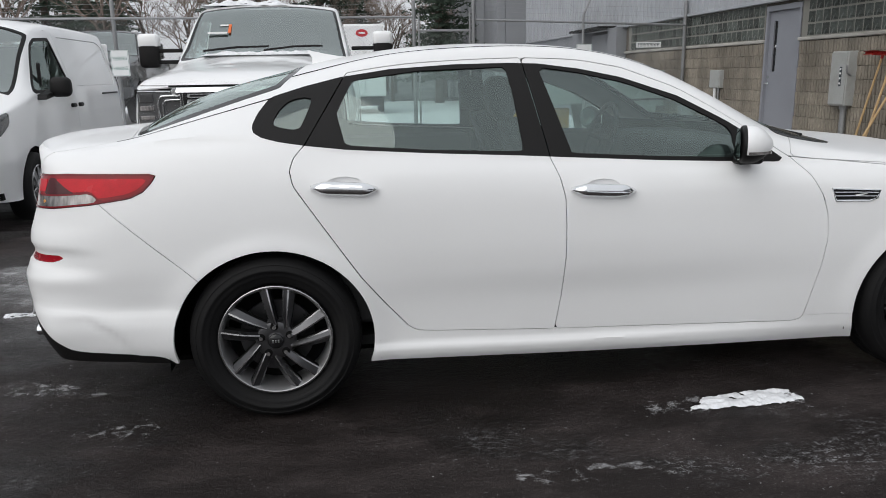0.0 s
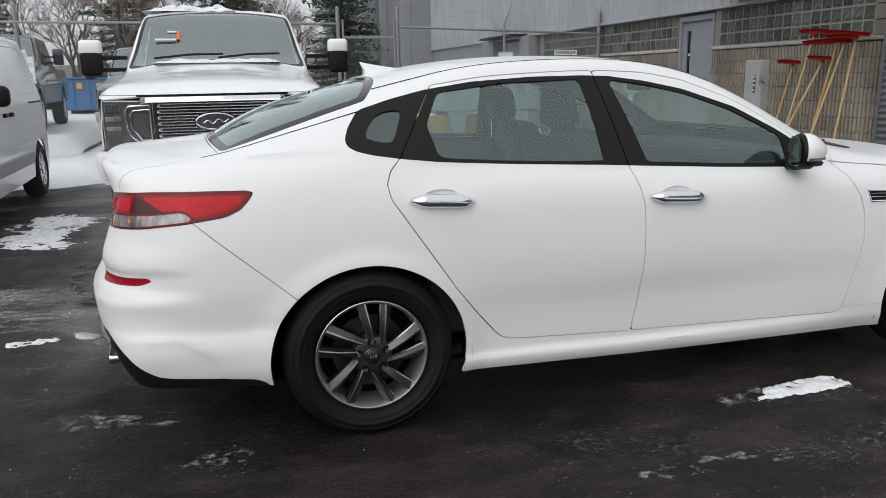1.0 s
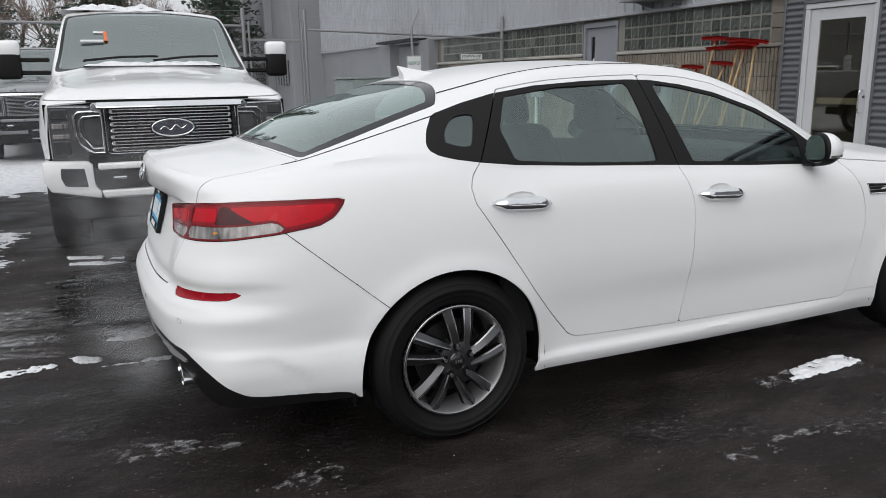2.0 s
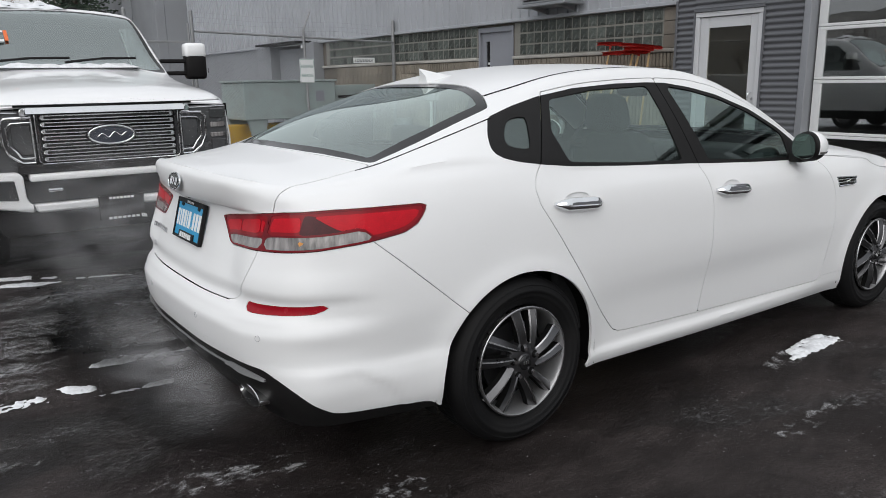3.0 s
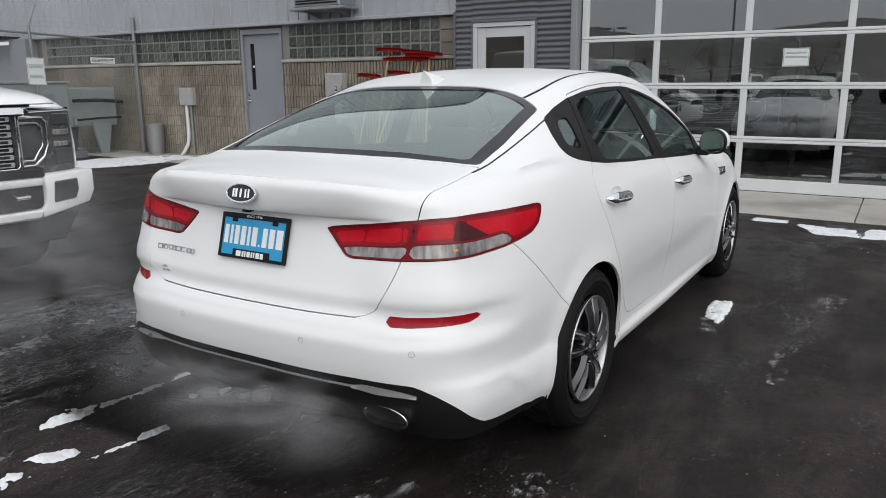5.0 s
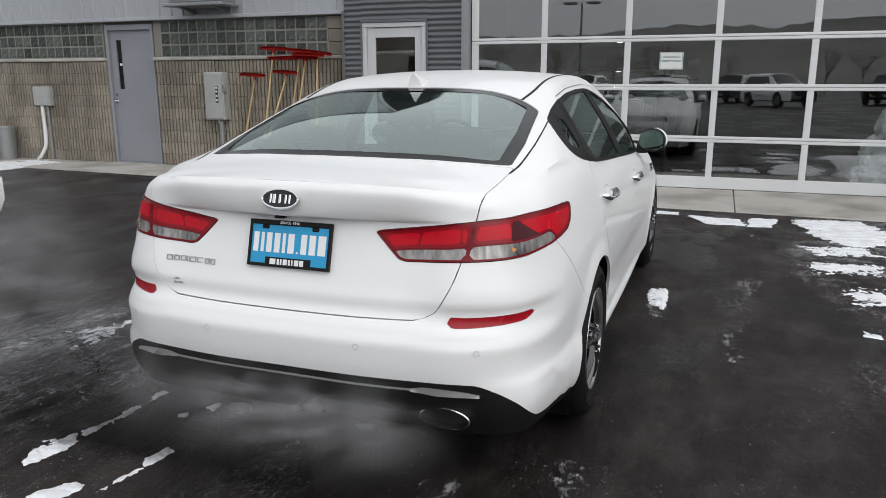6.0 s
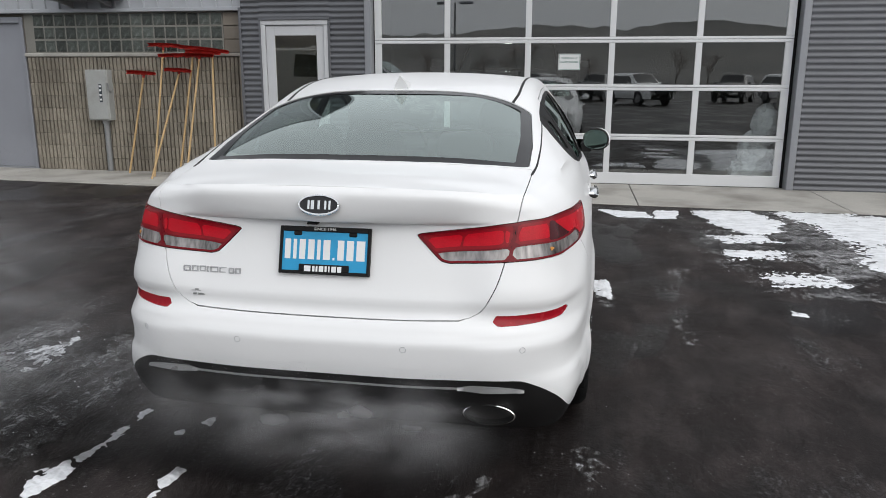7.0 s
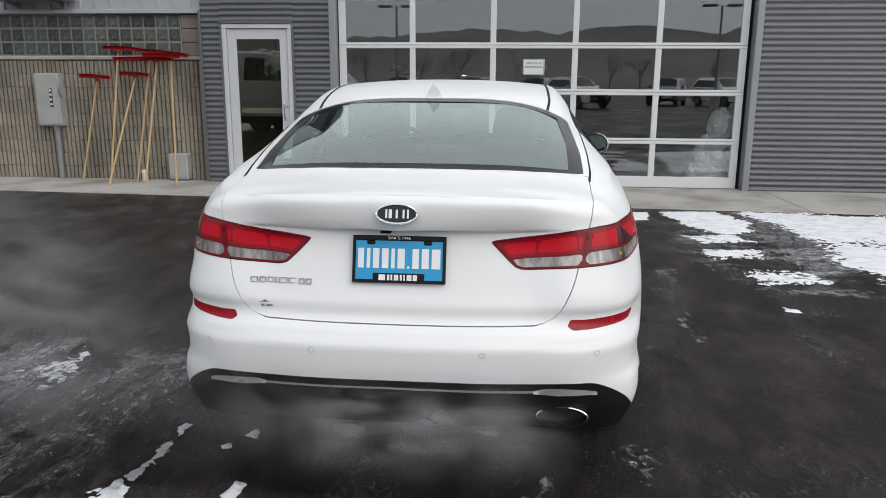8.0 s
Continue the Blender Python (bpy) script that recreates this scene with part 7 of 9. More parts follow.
# price sticker on the glass: white strips and an orange edge
stick = facing((-0.41, 2.112, 1.842), (0, -1, 1.31))
for x0, x1, y0, y1, mt in ((-0.10, -0.01, 0.055, 0.085, SIGN_WHITE), (-0.005, 0.025, -0.07, 0.085, None), (-0.22, -0.012, -0.085, -0.055, SIGN_WHITE)):
    b = box(x0, x1, y0, y1, 0, 0.002)
    bmesh.ops.transform(b, verts=b.verts, matrix=stick)
    part("sticker", b, mt or shader("orange_paper", (0.75, 0.16, 0.04), 0.6, vary=0.05, bump=0), truck, "orange and white windscreen sticker")
snow_lump("snow_patch", "strip of snow along a truck windscreen base", 0.0, 1.66, 1.555, 1.25, 0.20, 0.05, 3.1, TRUCK_AT)
snow_lump("snow_patch", "uneven snow cap on a truck roof", -0.30, 2.85, 2.14, 1.0, 0.6, 0.11, 7.7, TRUCK_AT)


def cargo_van(at):
    t = thing("cargo_van", "white compact cargo van with a blank side panel", "van", at=at)
    tb = {
        "w0": [(0.0, 0.62), (0.12, 0.78), (0.5, 0.90), (4.2, 0.92), (4.42, 0.88)], "z0": [(0.0, 0.30), (0.5, 0.26), (4.4, 0.30)],
        "w1": [(0.0, 0.66), (0.12, 0.82), (0.5, 0.93), (4.2, 0.94), (4.42, 0.90)], "z1": [(0.0, 0.62), (4.42, 0.70)],
        "w2": [(0.0, 0.62), (0.12, 0.76), (0.5, 0.88), (1.2, 0.91), (4.2, 0.915), (4.42, 0.88)], "z2": [(0.0, 0.82), (0.2, 0.95), (0.8, 1.13), (1.4, 1.2), (4.42, 1.22)],
        "w3": [(0.0, 0.50), (0.12, 0.62), (0.5, 0.76), (0.95, 0.80), (1.3, 0.76), (1.75, 0.70), (4.2, 0.74), (4.42, 0.70)], "z3": [(0.0, 0.84), (0.2, 0.98), (0.85, 1.18), (1.05, 1.25), (1.5, 1.62), (1.9, 1.85), (2.4, 1.92), (4.2, 1.90), (4.42, 1.82)],
        "z4": [(0.0, 0.85), (0.2, 1.02), (0.85, 1.24), (1.05, 1.33), (1.5, 1.70), (1.9, 1.93), (2.4, 1.985), (4.2, 1.96), (4.42, 1.88)],
    }
    H = hull(tb, 0.0, 4.42, 0.04)
    arch = lambda x, y, z, a: np.where(np.abs(x) > 0.5, np.minimum(np.hypot(y - 0.90, z - 0.33), np.hypot(y - 3.72, z - 0.33)) - 0.385, 1.0)
    wind = lambda x, y, z, a: np.maximum.reduce([1.02 - 0.12 * (x / 0.7) ** 2 - y, y - 1.86 + 0.1 * (x / 0.7) ** 2, np.abs(x) - (0.765 - 0.09 * np.clip(y - 1.0, 0, 1)), 1.1 - z, np.where(np.abs(x) < 0.8, -1.0, 1.0)])
    WIN = [(1.16, 1.20), (1.50, 1.52), (1.70, 1.70), (1.82, 1.76), (2.22, 1.78), (2.30, 1.22)]
    win = lambda x, y, z, a: np.where(np.abs(x) > 0.62, poly_sd(y, z, WIN), 1.0)
    blank = lambda x, y, z, a: np.where(np.abs(x) > 0.62, poly_sd(y, z, [(2.42, 1.26), (2.40, 1.76), (2.5, 1.80), (3.9, 1.80), (4.1, 1.76), (4.17, 1.30), (4.10, 1.26)]), 1.0)
    lampf = lambda x, y, z, a: np.where(np.abs(x) > 0.45, poly_sd(y, z, [(0.0, 0.80), (0.05, 0.90), (0.35, 1.02), (0.52, 1.06), (0.48, 0.95), (0.30, 0.84)]), 1.0)
    line = lambda pts: (lambda x, y, z, a: np.where(np.abs(x) > 0.6, 0.003 - np.abs(poly_sd(y, z, pts)), -1.0))
    DOOR = [(1.05, 1.15), (1.5, 1.60), (1.78, 1.84), (2.36, 1.86), (2.36, 0.42), (1.30, 0.40), (1.28, 0.75)]
    m = H
    for f in (neg(arch), neg(wind), neg(win), neg(lampf), line(DOOR), line([(2.37, 1.86), (3.35, 1.86), (3.35, 0.42), (2.37, 0.42)])):
        m = clip(m, f)
    inset_panel = grow(blank, 0)
    skin("body", clip(m, neg(inset_panel)), TRUCK_PAINT, t, label="white painted van body", centre=(0, 2.2, 0.9))
    for s in (-1, 1):
        skin("blank_panel", clip(m, grow(inset_panel, -0.004)), TRUCK_PAINT, t, (s,), label="white blank side panel", centre=(0, 2.2, 0.9), out=-0.008)
    skin("inner_skin", clip(clip(clip(H, grow(neg(win), 0.004)), grow(neg(wind), 0.004)), grow(neg(arch), -0.004)), DARK_INNER, t, rim=0, out=-0.02, centre=(0, 2.2, 0.9))
    for s in (-1, 1):
        skin("door_window", clip(H, grow(win, 0.003)), CAR_GLASS, t, (s,), "front door glass", rim=0, out=-0.008, centre=(0, 2.2, 0.9)).visible_shadow = False
        skin("window_edge", clip(clip(H, win), neg(grow(win, -0.03))), BLACK_TRIM, t, (s,), rim=0.01, out=0.001, centre=(0, 2.2, 0.9))
        skin("headlamp", clip(H, grow(lampf, -0.003)), LAMP_DARK, t, (s,), "swept-back headlamp", rim=0.01, centre=(0, 2.2, 0.9))
        part("quarter_bar", box(s * 0.84, s * 0.87, 1.47, 1.50, 1.20, 1.50, 0.004), BLACK_TRIM, t)
        part("mirror", box(s * 0.96, s * 1.17, 1.36, 1.50, 1.16, 1.36, 0.06, seg=3), BLACK_TRIM, t, "black door mirror", smooth=60)
        part("mirror_foot", prism([(1.18, 1.14), (1.55, 1.18), (1.50, 1.23), (1.22, 1.19)], s * 0.88, s * 1.0, "x", 0.006), BLACK_TRIM, t)
        for y in (2.22, 2.48):
            part("door_handle", box(s * 0.915, s * 0.955, y - 0.07, y + 0.05, 1.03, 1.075, 0.012), BLACK_TRIM, t, "black door handle")
        part("rub_strip", box(s * 0.925, s * 0.955, 1.42, 3.25, 0.46, 0.60, 0.012), VAN_GRILLE_CHROME, t, "grey lower body strip")
        part("slide_track", box(s * 0.906, s * 0.93, 3.45, 4.15, 1.145, 1.165, 0.004), BLACK_TRIM, t)
        for y in (0.90, 3.72):
            plain_wheel(t, s * 0.93, y, 0.33, 0.21, s, spokes=10)
            bm = bmesh.new()
            rows = [[bm.verts.new((s * xx, y + 0.375 * math.cos(q), 0.33 + 0.372 * math.sin(q))) for xx in (0.90, 0.55)] for q in np.linspace(-0.2, math.pi + 0.2, 20)]
            for a, b in zip(rows, rows[1:]):
                bm.faces.new((a[0], a[1], b[1], b[0]))
            part("wheel_housing", bm, DARK_INNER, t)
    skin("windscreen", clip(H, grow(wind, 0.003)), SCREEN_GLASS, t, label="van windscreen", rim=0, out=-0.006, centre=(0, 2.2, 0.9)).visible_shadow = False
    skin("windscreen_edge", clip(clip(H, wind), neg(grow(wind, -0.035))), BLACK_TRIM, t, rim=0.01, out=0.001, centre=(0, 2.2, 0.9))
    part("dashboard", box(-0.75, 0.75, 1.2, 1.55, 0.9, 1.15, 0.04), SEAT, t)
    for s in (-1, 1):
        part("seat_back", cushion(s * 0.38 - 0.24, s * 0.38 + 0.24, 2.1, 2.26, 0.8, 1.4), SEAT, t, smooth=60)
    part("bulkhead", box(-0.66, 0.66, 2.40, 2.44, 0.4, 1.70), DARK_INNER, t)
    part("floor_pan", box(-0.85, 0.85, 0.2, 4.3, 0.30, 0.36), DARK_INNER, t)
    part("rear_doors", box(-0.80, 0.80, 4.36, 4.40, 0.45, 1.80, 0.02), TRUCK_PAINT, t)
    part("front_bumper", box(-0.66, 0.66, -0.03, 0.2, 0.28, 0.72, 0.08, seg=3), TRUCK_PAINT, t, smooth=60)
    part("roof_aerial", rod((0, 2.2, 1.98), (0, 2.26, 2.03), 0.02, 8), BLACK_TRIM, t)
    return t


VAN_GRILLE_CHROME = shader("van_grey_strip", (0.33, 0.335, 0.345), 0.5, vary=0.1, bump=0.03)
cargo_van(pose(-3.56, 3.05, 0.0, 0, 0, 1.7))

# ---- snow on the lot ----
def snow_sheet(label, x0, x1, y0, y1, level, scale, seed, height=0.02, turn=0.0, res=0.035, edge=None, rough=0.35, mat=SNOW, grain=0.0):
    """Thin broken snow: a sheet whose ragged outline follows a noise field inside an oval or a given falloff."""
    nx, ny = max(int((x1 - x0) / res), 8), max(int((y1 - y0) / res), 8)
    cx, cy = (x0 + x1) / 2, (y0 + y1) / 2
    c, s = math.cos(radians(turn)), math.sin(radians(turn))
    pts, val = [], []
    for i in range(nx + 1):
        for j in range(ny + 1):
            u, v = -1 + 2 * i / nx, -1 + 2 * j / ny
            lx, ly = u * (x1 - x0) / 2, v * (y1 - y0) / 2
            wx, wy = cx + c * lx - s * ly, cy + s * lx + c * ly
            q = Vector((lx * scale[0] + seed, ly * scale[1] - seed, seed * 0.37))
            g = Vector((wx, wy, seed))
            f = 0.62 * noise.noise(q) + 0.30 * noise.noise(q * 2.7) + rough * (0.5 * noise.noise(g * 14.0) + 0.6 * noise.noise(g * 37.0)) + (grain * (noise.noise(g * 62.0) + 0.8 * noise.noise(g * 23.0)) if grain else 0.0)
            fall = edge(wx, wy) if edge else 1 - max(u * u, 0) ** 1.5 - max(v * v, 0) ** 1.5
            k = f + fall - level
            pts.append((wx, wy, ground_z(wx, wy) + 0.002 + height * (1 - math.exp(-3 * max(k, 0.0))) * (0.7 + 0.5 * noise.noise(q * 9.0))))
            val.append(k if 0 < i < nx and 0 < j < ny else -0.5)
    val = np.array(val)
    faces = [(i * (ny + 1) + j, (i + 1) * (ny + 1) + j, (i + 1) * (ny + 1) + j + 1, i * (ny + 1) + j + 1) for i in range(nx) for j in range(ny)]
    verts, a, faces = clip((np.array(pts), val, faces), lambda x, y, z, k: -k)
    me = bpy.data.meshes.new("snow_patch")
    me.from_pydata([tuple(v) for v in verts], [], [tuple(f) for f in faces])
    me.attributes.new("cover", "FLOAT", "POINT").data.foreach_set("value", [float(q) for q in a])
    for p in me.polygons:
        p.use_smooth = True
    me.materials.append(mat)
    return tagged(new("snow_patch", me), label, "snow", kind="stuff")


def within(outline, soft=0.05, top=0.6):
    """How far inside an outline a place lies, for the falloff of a snow sheet."""
    ring = list(zip(outline, outline[1:] + outline[:1]))

    def depth(x, y):
        best, odd = 1e9, False
        for (ax, ay), (bx, by) in ring:
            dx, dy = bx - ax, by - ay
            t = min(max(((x - ax) * dx + (y - ay) * dy) / (dx * dx + dy * dy), 0.0), 1.0)
            best = min(best, math.hypot(x - ax - t * dx, y - ay - t * dy))
            if (ay > y) != (by > y) and x < dx * (y - ay) / dy + ax:
                odd = not odd
        return min(max((best if odd else -best) / soft, -3.0), top)
    return depth


def lying_snow(label, outline, scale, seed, height=0.014, res=0.008, rough=0.3, soft=0.05, mat=SNOW, level=0.0, top=0.6, grain=0.0):
    """A patch of snow whose ragged rim follows an outline on the ground."""
    xs, ys = [p[0] for p in outline], [p[1] for p in outline]
    g = 1.2 * soft
    return snow_sheet(label, min(xs) - g, max(xs) + g, min(ys) - g, max(ys) + g, level, scale, seed, height, 0, res, within(outline, soft, top), rough, mat, grain)


lying_snow("flat bright scrap of snow before the truck", [(-1.42, 3.42), (-1.16, 3.30), (-1.17, 3.20), (-1.42, 3.30)], (5, 8), 61.4, 0.016, 0.008, 0.3, 0.04, SNOW, 0.08, grain=0.4)
lying_snow("flat bright scrap of snow before the truck", [(-1.42, 3.20), (-1.10, 3.06), (-0.98, 2.98), (-1.15, 2.98), (-1.42, 3.08)], (5, 8), 62.4, 0.016, 0.008, 0.3, 0.04, SNOW, 0.08, grain=0.4)
lying_snow("flat bright scrap of snow before the truck", [(-1.10, 3.24), (-1.00, 3.18), (-1.02, 3.13), (-1.12, 3.18)], (5, 8), 63.4, 0.012, 0.008, 0.3, 0.03, SNOW, 0.08, grain=0.4)
lying_snow("thin bright line of snow before the truck", [(-0.90, 3.06), (-0.64, 2.96), (-0.50, 2.86), (-0.66, 2.91), (-0.90, 3.01)], (5, 9), 64.4, 0.010, 0.007, 0.4, 0.025, SNOW, 0.08, grain=0.4)
STREAK = "narrow bright streak of snow on asphalt"
lying_snow("small bright patch of packed snow on asphalt", [(1.63, -1.08), (1.72, -0.985), (1.88, -0.945), (2.11, -0.955), (2.13, -1.07), (1.95, -1.085)], (3, 5), 2.2, 0.018, 0.007, 0.25, 0.035, SNOW, 0.08, grain=0.4)
lying_snow("dull broken rim of a snow patch", [(1.40, -1.10), (1.45, -0.96), (1.66, -0.94), (2.15, -0.92), (2.20, -1.12), (1.7, -1.16)], (6, 9), 12.2, 0.005, 0.007, 0.9, 0.08, FROST, 0.55, grain=0.3)
lying_snow(STREAK, [(-1.23, 1.03), (-1.13, 1.10), (-1.03, 1.145), (-0.90, 1.045), (-1.02, 0.98)], (5, 8), 1.4, 0.016, 0.007, 0.22, 0.035, SNOW, 0.08, grain=0.4)
lying_snow("broken trail of snow behind a streak", [(-0.93, 1.06), (-0.70, 1.03), (-0.45, 1.03), (-0.45, 0.96), (-0.70, 0.965), (-0.93, 0.99)], (9, 14), 21.4, 0.010, 0.007, 0.7, 0.05, SNOW, 0.45, grain=0.4)
lying_snow(STREAK, [(-1.085, 0.598), (-1.01, 0.655), (-0.91, 0.615), (-0.925, 0.578), (-1.03, 0.585)], (6, 9), 6.1, 0.015, 0.006, 0.2, 0.025, SNOW, 0.08, grain=0.4)
lying_snow(STREAK, [(-1.26, 0.635), (-1.16, 0.642), (-1.06, 0.625), (-1.07, 0.595), (-1.17, 0.600)], (9, 14), 16.1, 0.009, 0.006, 0.5, 0.03, SNOW, 0.30, grain=0.4)
lying_snow(STREAK, [(-1.38, 0.84), (-1.25, 0.81), (-1.215, 0.75), (-1.26, 0.69), (-1.36, 0.75)], (7, 10), 9.4, 0.013, 0.007, 0.45, 0.035, SNOW, 0.22, grain=0.4)
lying_snow(STREAK, [(-1.75, 0.80), (-1.45, 0.80), (-1.40, 0.70), (-1.70, 0.66)], (6, 12), 19.4, 0.010, 0.008, 0.7, 0.06, SNOW, 0.42, grain=0.4)
for k, (x, y) in enumerate(((-0.63, 0.76), (-0.52, 0.69), (-0.30, 0.62))):
    lying_snow("small crumbled piece of snow on asphalt", [(x - 0.05, y - 0.025), (x + 0.04, y - 0.03), (x + 0.05, y + 0.02), (x - 0.03, y + 0.03)], (12, 14), 50.0 + k, 0.008, 0.006, 0.7, 0.03, SNOW, 0.25)
# the thick crust beside the apron, with bare ruts between
CRUST = "broken crust of old snow on the asphalt"
lying_snow(CRUST, [(5.60, -3.02), (4.9, -3.10), (4.2, -3.25), (3.5, -3.15), (2.9, -3.05), (2.35, -3.2), (2.0, -4.0), (1.5, -6.0), (1.2, -9.0), (5.38, -9.0)], (1.6, 0.8), 5.3, 0.024, 0.026, 0.42, 0.40, SNOW, 0.07, grain=0.45)
lying_snow(CRUST, [(5.62, -2.08), (5.60, -2.80), (4.85, -2.92), (4.25, -2.78), (3.95, -2.48), (4.72, -2.16)], (3, 1.3), 7.3, 0.020, 0.016, 0.42, 0.16, SNOW, 0.05, grain=0.45)
lying_snow(CRUST, [(3.98, -2.02), (4.12, -2.58), (3.72, -2.66), (3.55, -2.12)], (5, 1.6), 17.3, 0.014, 0.014, 0.6, 0.14, SNOW, 0.31, grain=0.45)
lying_snow(CRUST, [(3.36, -2.04), (3.40, -2.58), (2.98, -2.62), (2.92, -2.06)], (5, 1.6), 27.3, 0.012, 0.013, 0.7, 0.14, SNOW, 0.40, grain=0.45)
lying_snow(CRUST, [(2.62, -2.16), (2.66, -2.80), (2.15, -2.80), (2.10, -2.20)], (6, 1.6), 37.3, 0.010, 0.012, 0.8, 0.14, SNOW, 0.47, grain=0.45)
lying_snow("dull trodden rut of slush in the snow", [(5.55, -2.7), (5.55, -3.15), (4.2, -3.35), (2.6, -3.2), (2.3, -2.6), (4.2, -2.7)], (5, 1.4), 47.3, 0.006, 0.020, 0.9, 0.22, FROST, 0.15, grain=0.3)
lying_snow("dull thin slush scattered beside the crust", [(4.6, -1.9), (4.4, -2.9), (3.0, -3.1), (1.7, -3.0), (1.9, -2.0), (3.3, -1.8)], (5, 1.8), 57.3, 0.005, 0.020, 0.9, 0.25, FROST, 0.47, grain=0.3)
lying_snow("flat scrap of snow beside the apron", [(5.42, -1.70), (5.44, -1.96), (4.88, -1.88), (4.86, -1.66)], (4, 4), 8.8, 0.016, 0.010, 0.3, 0.05)
lying_snow("thin ragged scrap of snow beside the apron", [(5.42, -1.02), (5.38, -1.62), (4.86, -1.66), (4.80, -1.24)], (5, 2), 18.8, 0.014, 0.012, 0.6, 0.10, SNOW, 0.32)
lying_snow("thin ragged scrap of snow beside the apron", [(5.62, -0.62), (5.56, -0.98), (5.34, -1.0), (5.36, -0.64)], (6, 3), 28.8, 0.012, 0.011, 0.5, 0.06, SNOW, 0.20)
lying_snow("small flat scrap of snow on asphalt", [(1.48, -2.17), (1.60, -2.17), (1.56, -2.28), (1.46, -2.27)], (8, 8), 38.8, 0.010, 0.008, 0.5, 0.04, SNOW, 0.15)
lying_snow("small flat scrap of snow on asphalt", [(2.15, -1.40), (2.70, -1.55), (2.60, -1.75), (2.1, -1.6)], (7, 5), 39.8, 0.006, 0.012, 0.9, 0.10, FROST, 0.35, grain=0.3)
lying_snow("dragged line of dull frost on asphalt", [(0.80, -1.42), (1.68, -1.38), (1.72, -1.56), (0.80, -1.54)], (2.5, 16), 48.8, 0.004, 0.008, 0.9, 0.07, FROST, 0.60, grain=0.3)
lying_snow("dull clumps of crushed ice beside the wheel", [(-1.32, -0.30), (-0.75, -0.38), (-0.70, -0.58), (-1.30, -0.48)], (5, 9), 58.8, 0.006, 0.008, 1.0, 0.07, FROST, 0.50, grain=0.3)
lying_snow("dull clumps of crushed ice beside the wheel", [(-1.0, -0.84), (-0.45, -0.80), (-0.42, -0.98), (-0.98, -1.02)], (5, 9), 68.8, 0.006, 0.008, 1.0, 0.07, FROST, 0.50, grain=0.3)
snow_sheet("thin ragged line of snow along the lot edge", 5.1, 6.2, -0.6, 2.6, 1.05, (3, 3), 3.8, 0.012, 3, 0.022, rough=0.5)
snow_sheet("thin dragged streaks of snow on asphalt", -1.2, 0.7, 1.65, 2.55, 1.10, (2.2, 5), 4.4, 0.008, -10, 0.016, rough=0.7)
snow_sheet("dull smeared sheets of slush on asphalt", -1.8, 0.7, 1.1, 3.2, 0.36, (1.3, 6), 31.4, 0.004, -8, 0.016, rough=0.45, mat=FROST)
snow_sheet("dull smeared sheets of slush on asphalt", -2.7, -0.9, 0.8, 2.2, 0.62, (1.4, 7), 41.4, 0.004, -13, 0.016, rough=0.45, mat=FROST)
snow_sheet("dull smeared sheets of slush on asphalt", -2.4, -1.0, -0.4, 0.7, 1.12, (1.5, 8), 44.4, 0.004, -13, 0.016, rough=0.5, mat=FROST)
snow_sheet("patchy snow between parked vehicles", -2.72, -1.60, 2.9, 5.4, 0.80, (2, 2.2), 2.7, 0.02, 0, 0.024, rough=0.8)
snow_sheet("trodden snow covering the lot behind the vehicles", -16, 0.5, 5.4, 40, 0.25, (0.35, 0.35), 4.9, 0.03, 0, 0.16, edge=lambda x, y: min(0.9, -0.15 + 0.55 * (y - 6.8)) - 0.6 * max(0.0, x + 0.6))
snow_sheet("bank of snow along the fence foot", 2.6, 7.5, 9.3, 13.6, 0.35, (0.7, 0.8), 15.9, 0.03, -12, 0.05, edge=lambda x, y: 1.0 - 0.9 * abs(y - 10.9 + 0.25 * (x - 5)) ** 1.6)
snow_sheet("snow cover beyond the fence", 0.0, 7.4, 13.6, 34, 0.3, (0.3, 0.3), 17.9, 0.03, 0, 0.16, edge=lambda x, y: 0.9)


def crumbs(label, spots, seed, mat=SNOW, gate=0.02):
    """Loose frozen crumbs."""
    rnd = random.Random(seed)
    vs, fs = [], []
    tmp = bmesh.new()
    bmesh.ops.create_icosphere(tmp, subdivisions=1, radius=1)
    bv, bf = [v.co.copy() for v in tmp.verts], [[v.index for v in f.verts] for f in tmp.faces]
    tmp.free()
    for x0, x1, y0, y1, n, big in spots:
        for _ in range(n):
            x, y = x0 + (x1 - x0) * rnd.random(), y0 + (y1 - y0) * rnd.random()
            if noise.noise(Vector((x * 2.3, y * 5.0, seed))) < gate:
                continue
            r = big * (0.25 + 0.75 * rnd.random() ** 3)
            k = len(vs)
            a, b = rnd.uniform(0.7, 1.8), rnd.uniform(0.3, 0.6)
            t = rnd.uniform(0, 3.1)
            for v in bv:
                w = v * (1 + 0.25 * rnd.uniform(-1, 1))
                vs.append((x + r * (a * w.x * math.cos(t) - w.y * math.sin(t)), y + r * (a * w.x * math.sin(t) + w.y * math.cos(t)), ground_z(x, y) + r * b * (w.z + 0.5)))
            fs += [[i + k for i in f] for f in bf]
    me = bpy.data.meshes.new("snow_crumbs")
    me.from_pydata(vs, [], fs)
    me.materials.append(mat)
    tagged(new("snow_crumbs", me), label, "snow", kind="stuff")


